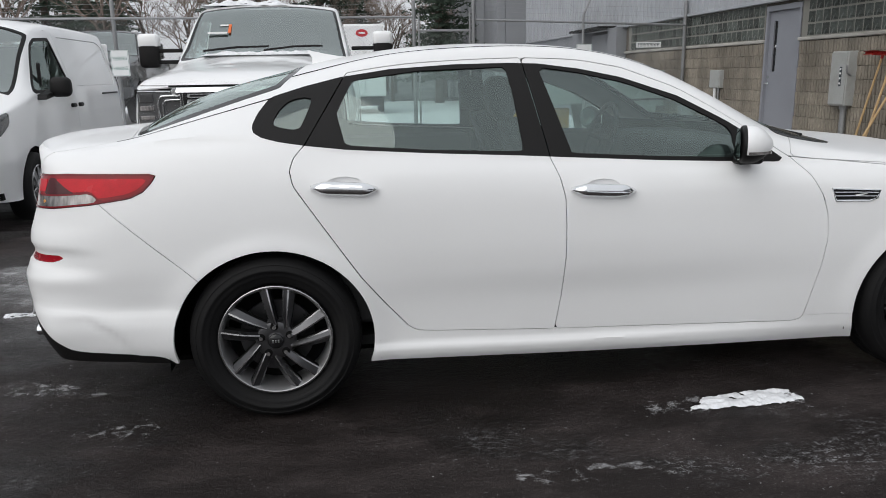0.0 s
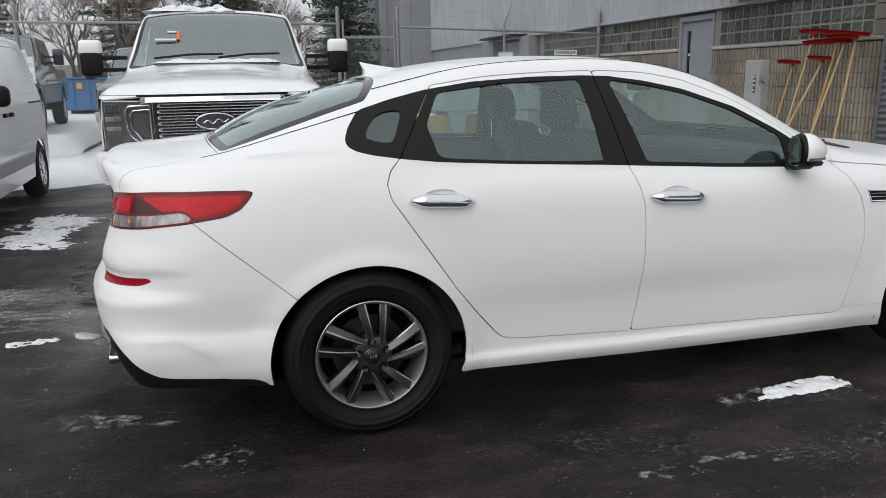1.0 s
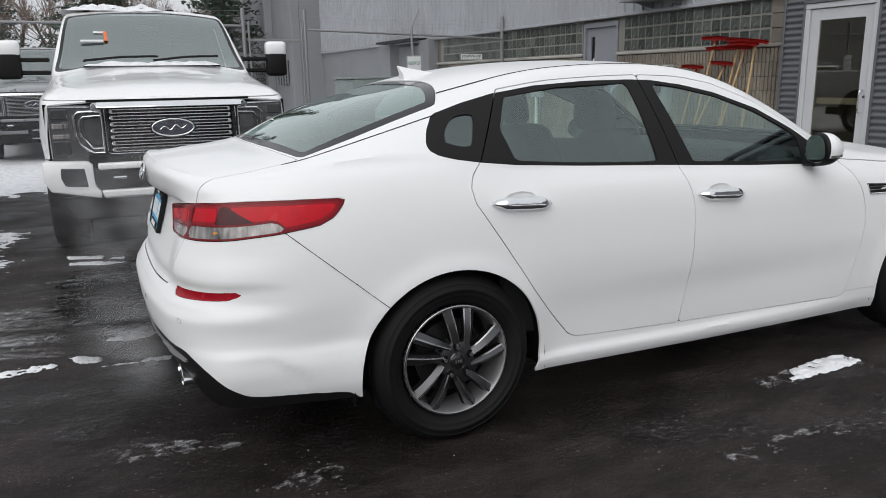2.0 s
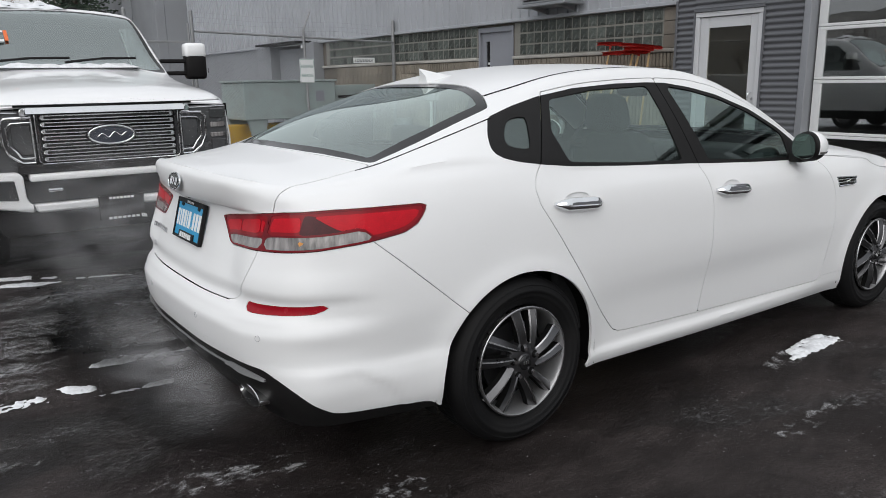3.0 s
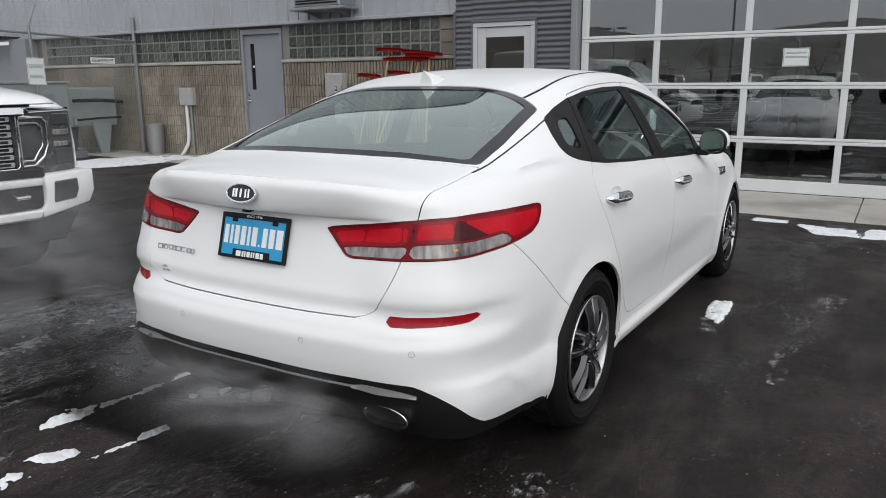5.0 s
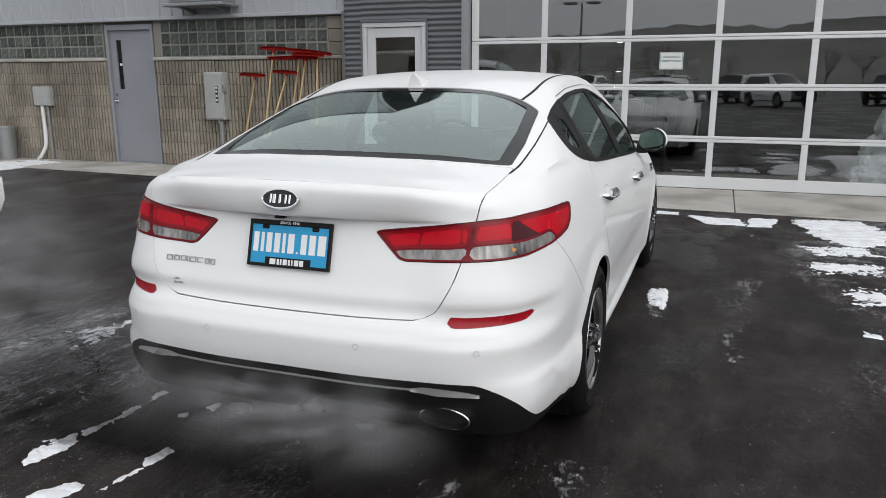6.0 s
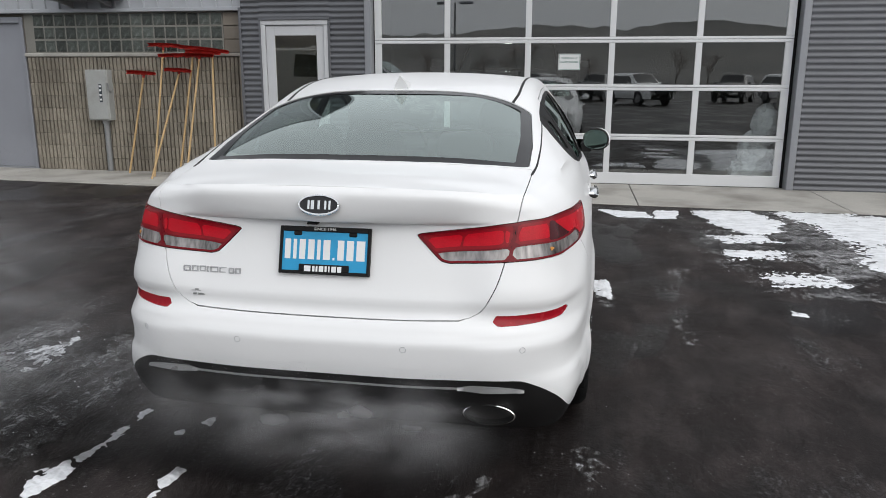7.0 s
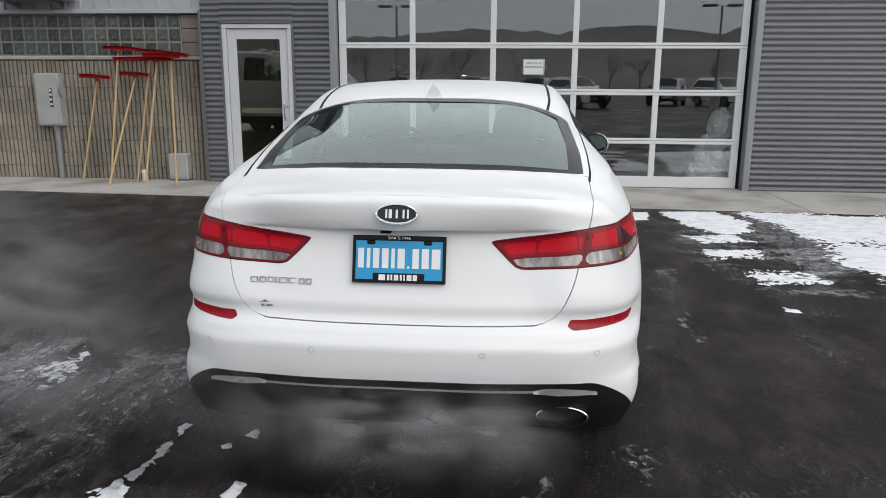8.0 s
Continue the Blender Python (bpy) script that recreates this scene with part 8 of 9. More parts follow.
def snow_bank():
    """The plot behind the fence lies higher, under trodden snow."""
    bm = bmesh.new()
    xs, ys = np.arange(-16.0, -3.0, 0.25), np.arange(12.3, 30.0, 0.35)
    rows = [[bm.verts.new((x, y, -0.02 + 0.35 * min(max(min((y - 12.3) / 1.0, (-3.1 - x) / 0.5), 0.0), 1.0) + 0.025 * noise.noise(Vector((x * 1.3, y * 1.3, 2))))) for y in ys] for x in xs]
    for a, b in zip(rows, rows[1:]):
        for j in range(len(ys) - 1):
            bm.faces.new((a[j], b[j], b[j + 1], a[j + 1]))
    tagged(obj("snow_bank", bm, SNOW, smooth=60), "raised plot under trodden snow behind the fence", "snow", kind="stuff")


snow_bank()


crumbs("scattered frozen crumbs of snow on asphalt", [(-1.5, 0.1, -1.2, -0.3, 160, 0.0025), (-3.0, -0.9, -0.8, 1.6, 160, 0.0025), (0.5, 2.6, -2.2, -0.95, 90, 0.0025), (2.2, 5.2, -3.2, -1.6, 420, 0.005), (-1.9, 0.6, 0.9, 2.6, 420, 0.004)], 5)
crumbs("dull crushed ice strewn on asphalt", [(-1.35, -0.30, -0.66, -0.26, 600, 0.004), (-1.3, -0.10, -1.14, -0.66, 500, 0.004), (-2.3, -1.2, -0.5, 0.5, 260, 0.003), (0.6, 1.7, -1.62, -1.30, 300, 0.003)], 11, CRUSHED, 0.06)


def vapour_mat():
    """Thin white vapour; how thick it lies is stored with the mesh."""
    m = bpy.data.materials.new("vapour")
    m.use_nodes = True
    n, l = m.node_tree.nodes, m.node_tree.links
    n.remove(n["Principled BSDF"])
    at = n.new("ShaderNodeAttribute")
    at.attribute_name = "haze"
    clear, white, dif = n.new("ShaderNodeBsdfTransparent"), n.new("ShaderNodeBsdfTranslucent"), n.new("ShaderNodeBsdfDiffuse")
    for q in (white, dif):
        q.inputs["Color"].default_value = (0.80, 0.80, 0.82, 1)
    body, mix = n.new("ShaderNodeMixShader"), n.new("ShaderNodeMixShader")
    l.new(dif.outputs[0], body.inputs[1])
    l.new(white.outputs[0], body.inputs[2])
    l.new(at.outputs["Fac"], mix.inputs["Fac"])
    l.new(clear.outputs[0], mix.inputs[1])
    l.new(body.outputs[0], mix.inputs[2])
    l.new(mix.outputs[0], n["Material Output"].inputs["Surface"])
    return m


def vapour_sheet(us, vs_, place, density, mat):
    """One billowing sheet of vapour over two parameters."""
    pts, den = [], []
    for u in us:
        for v in vs_:
            p = place(u, v)
            pts.append(tuple(p))
            den.append(max(density(p), 0.0))
    n = len(vs_)
    faces = [(i * n + j, (i + 1) * n + j, (i + 1) * n + j + 1, i * n + j + 1) for i in range(len(us) - 1) for j in range(n - 1)]
    faces = [f for f in faces if max(den[q] for q in f) > 0.0008]
    me = bpy.data.meshes.new("exhaust_vapour")
    me.from_pydata(pts, [], faces)
    me.attributes.new("haze", "FLOAT", "POINT").data.foreach_set("value", den)
    for q in me.polygons:
        q.use_smooth = True
    me.materials.append(mat)
    tagged(new("exhaust_vapour", me), "thin drifting white exhaust vapour under the bumper", "vapour", kind="stuff")


def billow(p, k):
    """Rolling clumps at three sizes."""
    q = Vector((p[0] * 4.6, p[1] * 4.6, p[2] * 5.6))
    q = q + 0.5 * Vector((noise.noise(q * 0.8), noise.noise(q * 0.8 + Vector((7, 1, 3))), 0.0))
    return 0.64 + 1.3 * noise.noise(q + Vector((1.3, 5.2, 0))) + 0.60 * noise.noise(q * 2.3) + 0.32 * noise.noise(q * 5.1)


def vapour():
    """Exhaust vapour: layers that roll from the tailpipe along the foot of the bumper and rise past the far corner of the car."""
    mat = vapour_mat()
    for k in range(8):
        def place(x, y, k=k):
            away = min(max((y - 0.3) / 1.6, 0.0), 1.0)
            z = (0.06 + 0.066 * k) * (1 + 1.5 * away) + 0.030 * noise.noise(Vector((x * 2.6, y * 2.6, k * 1.7)))
            return Vector((x, y, z))

        def density(p, k=k):
            away = min(max((p.y - 0.3) / 1.6, 0.0), 1.0)
            mid = -1.06 - 0.04 * k / 7 + 0.20 * away * away
            wide = 0.095 + 0.012 * k + 0.28 * away
            side = math.exp(-((p.x - mid) / wide) ** 2)
            rise = math.exp(-((p.z - 0.36 - 0.39 * away) / (0.11 + 0.37 * away)) ** 2)
            ends = min(max((p.y + 0.66) / 0.22, 0.0), 1.0) * min(max((2.5 - p.y) / 1.5, 0.0), 1.0)
            rim = min(max(min(p.x + 2.0, 0.5 - p.x) / 0.4, 0.0), 1.0)
            clear = min(max((-0.97 + 0.30 * p.y * p.y - p.x) / 0.08, 0.0), 1.0) if p.y < 0.86 else 1.0
            thick = 0.03 + 0.45 * math.exp(-((p.y + 0.06) / 0.36) ** 2) + 0.18 * min(max((p.y - 0.85) / 0.45, 0.0), 1.0)
            return thick * side * rise * ends * rim * clear * min(max(billow(p, k), 0.0), 1.5)
        vapour_sheet(np.arange(-2.0, 0.5, 0.032), np.arange(-0.68, 2.5, 0.032), place, density, mat)


vapour()


# ---- chain-link fence ----
FENCE_Y = 11.7


def chain_link(x0, x1, z0, z1, y, pitch=0.066, r=0.0021):
    """Two crossing sets of slanting wires."""
    vs, fs = [], []
    h = z1 - z0
    for d in (1, -1):
        u = x0 - (h if d > 0 else 0)
        while u < x1 + (0 if d > 0 else h):
            a, b = (u, z0), (u + d * h, z1)
            t0, t1 = 0.0, 1.0
            for lim, sg in ((x0, 1), (x1, -1)):
                fa, fb = sg * (a[0] - lim), sg * (b[0] - lim)
                if fa < 0 and fb < 0:
                    t0, t1 = 1, 0
                elif fa < 0:
                    t0 = max(t0, fa / (fa - fb))
                elif fb < 0:
                    t1 = min(t1, fa / (fa - fb))
            if t1 > t0 + 0.01:
                p = [(a[0] + (b[0] - a[0]) * t, a[1] + (b[1] - a[1]) * t) for t in (t0, t1)]
                k = len(vs)
                for px, pz in p:
                    for q in range(3):
                        ang = 2.1 * q
                        vs.append((px + d * r * math.cos(ang) * 0.7, y + d * 0.002 + r * math.sin(ang), pz - r * math.cos(ang) * 0.7))
                for q in range(3):
                    fs.append((k + q, k + (q + 1) % 3, k + 3 + (q + 1) % 3, k + 3 + q))
            u += pitch * 1.414 / 1.0 * 0.72
    me = bpy.data.meshes.new("mesh_panel")
    me.from_pydata(vs, [], fs)
    me.materials.append(GALV)
    return me


fence = thing("fence", "galvanised chain-link fence with barbed wire above the top rail", "fence")
FPOSTS = [(-13.0, 2.75), (-10.0, 2.75), (-6.9, 2.75), (-3.95, 2.75), (-1.0, 2.7), (1.76, 2.72), (2.96, 2.72), (7.44, 2.68)]
for x, h in FPOSTS:
    p = part("fence_post", rod((x, FENCE_Y + 0.04, -0.05), (x, FENCE_Y + 0.04, h), 0.038, 12), GALV, fence, smooth=60)
    part("post_cap", rod((x, FENCE_Y + 0.04, h), (x, FENCE_Y + 0.04, h + 0.03), 0.042, 12, r2=0.015), GALV, p)
for x0, x1 in ((-13.0, 1.72), (3.0, 7.44)):
    part("top_rail", rod((x0, FENCE_Y + 0.02, 2.47 if x0 < 0 else 2.36), (x1, FENCE_Y + 0.02, 2.42 if x0 < 0 else 2.22), 0.022, 10), GALV, fence, smooth=60)
    m = new("mesh_panel", chain_link(x0, x1, 0.04, 2.42 if x0 < 0 else 2.24, FENCE_Y - 0.02))
    m.parent = fence
    for k in range(3):
        z = 2.52 + 0.085 * k
        pts = [(x, FENCE_Y - 0.02 - 0.03 * k, z - (0.05 * math.sin((x - x0) / 2.9 * math.pi) ** 2) - (0.10 if x0 > 0 and x > 5 else 0.0)) for x in np.linspace(x0, x1, 36)]
        part("barbed_wire", sweep(pts, circle(0.0022, 4)), GALV, fence)
part("gate", box(1.84, 2.90, FENCE_Y, FENCE_Y + 0.03, 2.14, 2.18, 0.005), GALV, fence)
m = new("gate_mesh", chain_link(1.84, 2.90, 0.1, 2.14, FENCE_Y + 0.01))
m.parent = fence
for x in (1.84, 2.87):
    part("gate_upright", rod((x + 0.015, FENCE_Y + 0.02, 0.05), (x + 0.015, FENCE_Y + 0.02, 2.5), 0.02, 10), GALV, fence)


def reserved_sign(x, y, post):
    t = thing("parking_sign", "white reserved parking sign with dark lettering on a steel post", "sign", group="parking signs")
    part("sign_plate", box(x - 0.165, x + 0.165, y - 0.004, y, 1.375, 1.855, 0.0015), SIGN_WHITE, t)
    face = Matrix.Translation((x, y - 0.0052, 0)) @ Matrix.Rotation(radians(90), 4, "X")
    for i, (txt, z) in enumerate((("RESERVED", 1.70), ("PARKING", 1.52))):
        writing("lettering", txt, 0.095, INK_GREEN, t, face @ Matrix.Translation((0, z, 0)), 0.0006, 0.255)
    for a, b, c, d in ((-0.15, 0.15, 1.842, 1.847), (-0.15, 0.15, 1.383, 1.388), (-0.155, -0.150, 1.383, 1.847), (0.150, 0.155, 1.383, 1.847)):
        part("sign_border", box(x + a, x + b, y - 0.0055, y - 0.0042, c, d), INK_GREEN, t)
    if post:
        part("post", sweep([(x + 0.06, y + 0.03, -0.05), (x + 0.0, y + 0.03, 1.0), (x - 0.03, y + 0.03, 2.42)], circle(0.028, 10)), GALV, t, smooth=60)
        part("post_arm", sweep([(x - 0.03, y + 0.03, 2.42), (x + 0.14, y + 0.03, 2.80)], circle(0.02, 8)), GALV, t)
    else:
        part("bracket", box(x - 0.02, x + 0.02, y, y + 0.05, 1.45, 1.75), GALV, t)
    return t


reserved_sign(5.24, 11.62, True)
reserved_sign(-3.88, 11.64, False)


def fence_notice():
    t = thing("notice_board", "small white notice with unreadable red lines wired to the fence", "sign")
    part("board", box(6.37, 6.90, FENCE_Y - 0.034, FENCE_Y - 0.028, 1.775, 1.885, 0.001), SIGN_WHITE, t)
    rnd = random.Random(3)
    for k, z in enumerate((1.856, 1.832, 1.806)):
        x = 6.40
        while x < 6.85:
            w = rnd.uniform(0.02, 0.07)
            part("writing_bar", box(x, min(x + w, 6.88), FENCE_Y - 0.0355, FENCE_Y - 0.0345, z - 0.007, z + 0.007), INK, t)
            x += w + 0.02


fence_notice()


# ---- things along the building ----
def compactor():
    t = thing("compactor", "grey-green steel compactor bin on tapered legs behind the fence", "container")
    y0, y1 = 12.3, 13.6
    part("hopper", box(4.10, 6.24, y0, y1, 0.62, 1.40, 0.02), BIN_GREEN, t)
    part("power_unit", box(6.26, 7.34, y0 + 0.1, y1, 0.54, 1.31, 0.015), BIN_GREEN, t)
    part("lid", box(4.05, 6.28, y0 - 0.03, y1, 1.40, 1.44, 0.008), BIN_GREEN, t)
    for x in (4.4, 5.75, 6.95):
        part("leg", prism([(x - 0.22, 0.62), (x + 0.22, 0.62), (x + 0.10, -0.05), (x - 0.06, -0.05)], y0 + 0.05, y0 + 0.12, "y", 0.005), BIN_GREEN, t)
        part("leg", prism([(x - 0.22, 0.62), (x + 0.22, 0.62), (x + 0.10, -0.05), (x - 0.06, -0.05)], y1 - 0.12, y1 - 0.05, "y", 0.005), BIN_GREEN, t)
    part("hatch", box(5.75, 5.95, y0 - 0.012, y0, 0.98, 1.20, 0.004), DOOR_GREY, t)
    part("pipe", sweep([(6.30, y0 - 0.03, 1.06), (6.9, y0 - 0.04, 1.06), (7.4, y0 - 0.04, 1.02)], circle(0.035, 8)), BLACK_TRIM, t, smooth=60)
    part("pipe", sweep([(6.35, y0 - 0.03, 0.68), (6.9, y0 - 0.03, 0.70), (7.34, y0 - 0.03, 0.70)], circle(0.022, 8)), BLACK_TRIM, t, smooth=60)
    part("valve", box(6.32, 6.42, y0 - 0.02, y0 + 0.09, 0.58, 0.74, 0.01), BOX_GREY, t)
    part("guide_rail", box(3.2, 6.3, y0 - 0.35, y0 - 0.25, -0.05, 0.10, 0.01), GALV, t)


compactor()
YELLOW = shader("yellow_safety_paint", (0.55, 0.33, 0.03), 0.6, vary=0.15, scale=4, bump=0.1, dirt=(0.2, 0.15, 0.08), dirt_amount=0.5, dirt_scale=3)
tagged(obj("safety_barrier", box(3.0, 5.3, 12.75, 13.05, -0.03, 0.52, 0.03, seg=2), YELLOW), "dirty yellow safety barrier behind the fence", "barrier")


def rubbish_bin():
    t = thing("rubbish_bin", "round grey metal rubbish bin against the wall", "bin")
    bm = revolve([(0.0, 0), (0.15, 0.0), (0.18, 0.60), (0.165, 0.60)], 24)
    bmesh.ops.transform(bm, verts=bm.verts, matrix=Matrix.Translation((7.3, 11.15, -0.04)) @ Matrix.Rotation(radians(90), 4, "X"))
    part("tub", bm, GALV, t, smooth=50)
    part("rim", sweep([(7.3 + 0.182 * math.cos(q), 11.15 + 0.182 * math.sin(q), 0.565) for q in np.linspace(0, 2 * math.pi, 24, endpoint=False)], circle(0.014, 6), closed=True), GALV, t, smooth=60)


rubbish_bin()


def disconnect_box():
    t = thing("disconnect_box", "weathered grey electrical disconnect box with conduit", "electrical box")
    x = XC - 0.012
    part("case", box(x - 0.16, x, 6.33, 6.70, 0.77, 1.54, 0.012), BOX_GREY, t)
    part("door", box(x - 0.176, x - 0.162, 6.345, 6.685, 0.79, 1.52, 0.006), BOX_GREY, t)
    part("switch_plate", box(x - 0.184, x - 0.177, 6.42, 6.47, 1.05, 1.32, 0.003), INK, t, "black switch plate")
    for z in (1.09, 1.16, 1.23, 1.29):
        part("switch_mark", box(x - 0.187, x - 0.1845, 6.428, 6.462, z - 0.014, z + 0.014), SIGN_WHITE, t)
    part("handle", sweep([(x - 0.10, 6.325, 1.20), (x - 0.17, 6.31, 1.23), (x - 0.19, 6.31, 1.34)], circle(0.012, 8)), GALV, t)
    part("conduit", rod((x - 0.06, 6.47, -0.03), (x - 0.06, 6.47, 0.77), 0.045, 12), GALV, t, smooth=60)
    part("conduit_nut", rod((x - 0.06, 6.47, 0.72), (x - 0.06, 6.47, 0.772), 0.06, 8), GALV, t)


disconnect_box()


def wall_boxes():
    x = XC - 0.012
    t = thing("junction_box", "grey steel junction box with a bent white conduit on the wall", "electrical box")
    part("case", box(x - 0.10, x, 10.13, 10.52, 0.96, 1.30, 0.01), BOX_GREY, t)
    part("lid", box(x - 0.112, x - 0.102, 10.14, 10.51, 0.97, 1.29, 0.004), BOX_GREY, t)
    part("conduit", sweep(smooth_curve([(x - 0.05, 10.38, 0.96), (x - 0.05, 10.38, 0.45), (x - 0.06, 10.40, 0.22), (x - 0.10, 10.48, 0.05), (x - 0.12, 10.55, -0.03)], 5), circle(0.035, 10)), SIGN_WHITE, t, smooth=60)
    part("conduit", rod((x - 0.05, 10.25, -0.03), (x - 0.05, 10.25, 0.96), 0.022, 10), GALV, t)
    t = thing("utility_box", "small grey metal utility box low on the wall", "electrical box")
    part("case", box(x - 0.16, x, 4.43, 4.72, 0.0, 0.38, 0.012), BOX_GREY, t)
    part("lid", box(x - 0.172, x - 0.162, 4.44, 4.71, 0.04, 0.37, 0.004), BOX_GREY, t)
    part("feet", box(x - 0.12, x - 0.01, 4.47, 4.68, -0.03, 0.0), GALV, t)
    t = thing("standpipe", "short white capped pipe standing on the concrete", "pipe")
    part("pipe", rod((7.38, 5.10, -0.03), (7.38, 5.10, 0.10), 0.04, 14), SIGN_WHITE, t, smooth=60)
    part("cap", rod((7.38, 5.10, 0.10), (7.38, 5.10, 0.135), 0.052, 14, r2=0.045), SIGN_WHITE, t, smooth=40)
    part("lower_sleeve", rod((7.30, 5.16, -0.03), (7.30, 5.16, 0.09), 0.02, 10), BARK, t)


wall_boxes()


def air_unit():
    t = thing("air_conditioner", "dark boxy air conditioner hung on the siding", "air conditioner")
    x = XC - 0.09
    part("case", box(x - 0.42, x, 6.05, 7.02, 2.60, 3.05, 0.015), ALU_GREY, t)
    part("tray", box(x - 0.46, x, 5.98, 7.10, 2.545, 2.595, 0.01), ALU_GREY, t)
    for i in range(9):
        part("louvre", box(x - 0.432, x - 0.418, 6.10, 6.97, 2.64 + 0.042 * i, 2.665 + 0.042 * i, 0.003), BLACK_TRIM, t)
    for y in (6.2, 6.85):
        part("bracket", prism([(x - 0.40, 2.54), (x, 2.54), (x, 2.45)], y - 0.02, y + 0.02, "y", 0.003), GALV, t)


air_unit()


def snow_pusher(foot, top, b0, b1, seed):
    """A wooden-handled snow pusher that stands on its handle, red blade up against the wall."""
    t = thing("snow_pusher", "red-bladed snow pusher with a long wooden handle leaning upside down", "shovel", "snow pushers by the wall")
    f, p = Vector(foot), Vector(top)
    part("handle", rod(f, p, 0.0155, 10, r2=0.015), ASH_WOOD, t, smooth=60)
    part("ferrule", rod(p - (p - f).normalized() * 0.03, p + (p - f).normalized() * 0.03, 0.019, 10), RED_BLADE, t, smooth=60)
    b0, b1 = Vector(b0), Vector(b1)
    along = (b1 - b0).normalized()
    bm = bmesh.new()
    rows = []
    n = 14
    for i in range(n + 1):
        q = i / n
        c = b0 + (b1 - b0) * q
        ring = []
        for j in range(7):
            a = radians(-50 + 100 * j / 6)
            ring.append(c + Vector((-0.12 + 0.13 * math.cos(a) - 0.10, 0, 0.034 * math.sin(a) + 0.010 * math.cos(math.pi * (q - 0.5)))))
        rows.append([bm.verts.new(v) for v in ring])
    for a, b in zip(rows, rows[1:]):
        for j in range(6):
            bm.faces.new((a[j], a[j + 1], b[j + 1], b[j]))
    bmesh.ops.solidify(bm, geom=bm.faces[:], thickness=0.008)
    part("blade", bm, RED_BLADE, t, "red plastic blade", smooth=50)
    for k in (0.3, 0.5, 0.7):
        c = b0 + (b1 - b0) * k
        part("rib", box(c.x - 0.10, c.x + 0.02, c.y - 0.006, c.y + 0.006, c.z - 0.028, c.z + 0.028, 0.003), RED_BLADE, t)


XT = XC - 0.09
for k, (foot, top, b0, b1) in enumerate([
    ((7.30, 6.03, -0.03), (XT, 5.76, 1.45), (XT, 5.98, 1.50), (XT, 5.50, 1.48)),
    ((6.98, 5.42, -0.03), (XT, 5.40, 1.85), (XT, 5.58, 1.90), (XT, 5.05, 1.88)),
    ((6.74, 5.32, -0.03), (XT - 0.03, 5.15, 1.50), (XT - 0.03, 5.34, 1.54), (XT - 0.03, 4.90, 1.52)),
    ((7.20, 5.13, -0.03), (XT - 0.05, 4.89, 1.79), (XT - 0.06, 5.06, 1.87), (XT - 0.06, 4.27, 1.79)),
    ((6.90, 4.86, -0.03), (XT - 0.02, 4.81, 1.72), (XT - 0.10, 5.38, 1.74), (XT - 0.10, 4.50, 1.74)),
    ((7.00, 4.44, -0.03), (XT - 0.08, 4.57, 1.76), (XT - 0.14, 4.92, 1.80), (XT - 0.14, 4.36, 1.77)),
]):
    snow_pusher(foot, top, b0, b1, k)


# grey recess and doors of the far end of the building, beyond the fence
far = tagged(thing("wall_far", "", ""), "grey far wing of the building with recessed doors", "wall", kind="structure")
FAR_GREY = shader("far_grey_paint", (0.24, 0.25, 0.265), 0.6, vary=0.06, scale=1.2, fine=30, bump=0.02, dirt=(0.17, 0.17, 0.18), dirt_amount=0.4, dirt_scale=0.6)
part("panel", box(XC, XC + 0.2, 19.2, 26, -0.05, 2.44), FAR_GREY, far)
part("tall_wall", box(6.7, 12, 26.0, 44, -0.05, 7.0), FAR_GREY, far)
for y in (26.0, 30.5, 35.0, 39.5):
    part("pilaster", box(6.35, 6.7, y, y + 0.5, -0.05, 7.0, 0.02), FAR_GREY, far)
for y0, y1 in ((27.2, 29.9), (31.7, 34.4), (36.2, 38.9)):
    part("window_band", box(6.66, 6.69, y0, y1, 1.2, 2.2), GLOSS_BLACK, far)
    for k in range(7):
        y = y0 + (y1 - y0) * k / 6
        part("window_bar", box(6.62, 6.66, y - 0.04, y + 0.04, 1.2, 2.2), FAR_GREY, far)
part("door_leaf", box(XC + 0.02, XC + 0.10, 16.1, 18.2, -0.04, 2.30), FAR_GREY, far)
for y0 in (16.3, 17.3):
    part("door_light", box(XC + 0.012, XC + 0.02, y0, y0 + 0.55, 1.22, 1.42), GLOSS_BLACK, far)
for y0, y1 in ((15.42, 16.08), (18.22, 19.2)):
    part("pier", box(XC - 0.25, XC + 0.2, y0, y1, -0.05, 2.40), FAR_GREY, far)
part("canopy", box(XC - 0.55, XC + 0.1, 15.9, 18.6, 2.40, 2.46, 0.01), BLACK_TRIM, far)

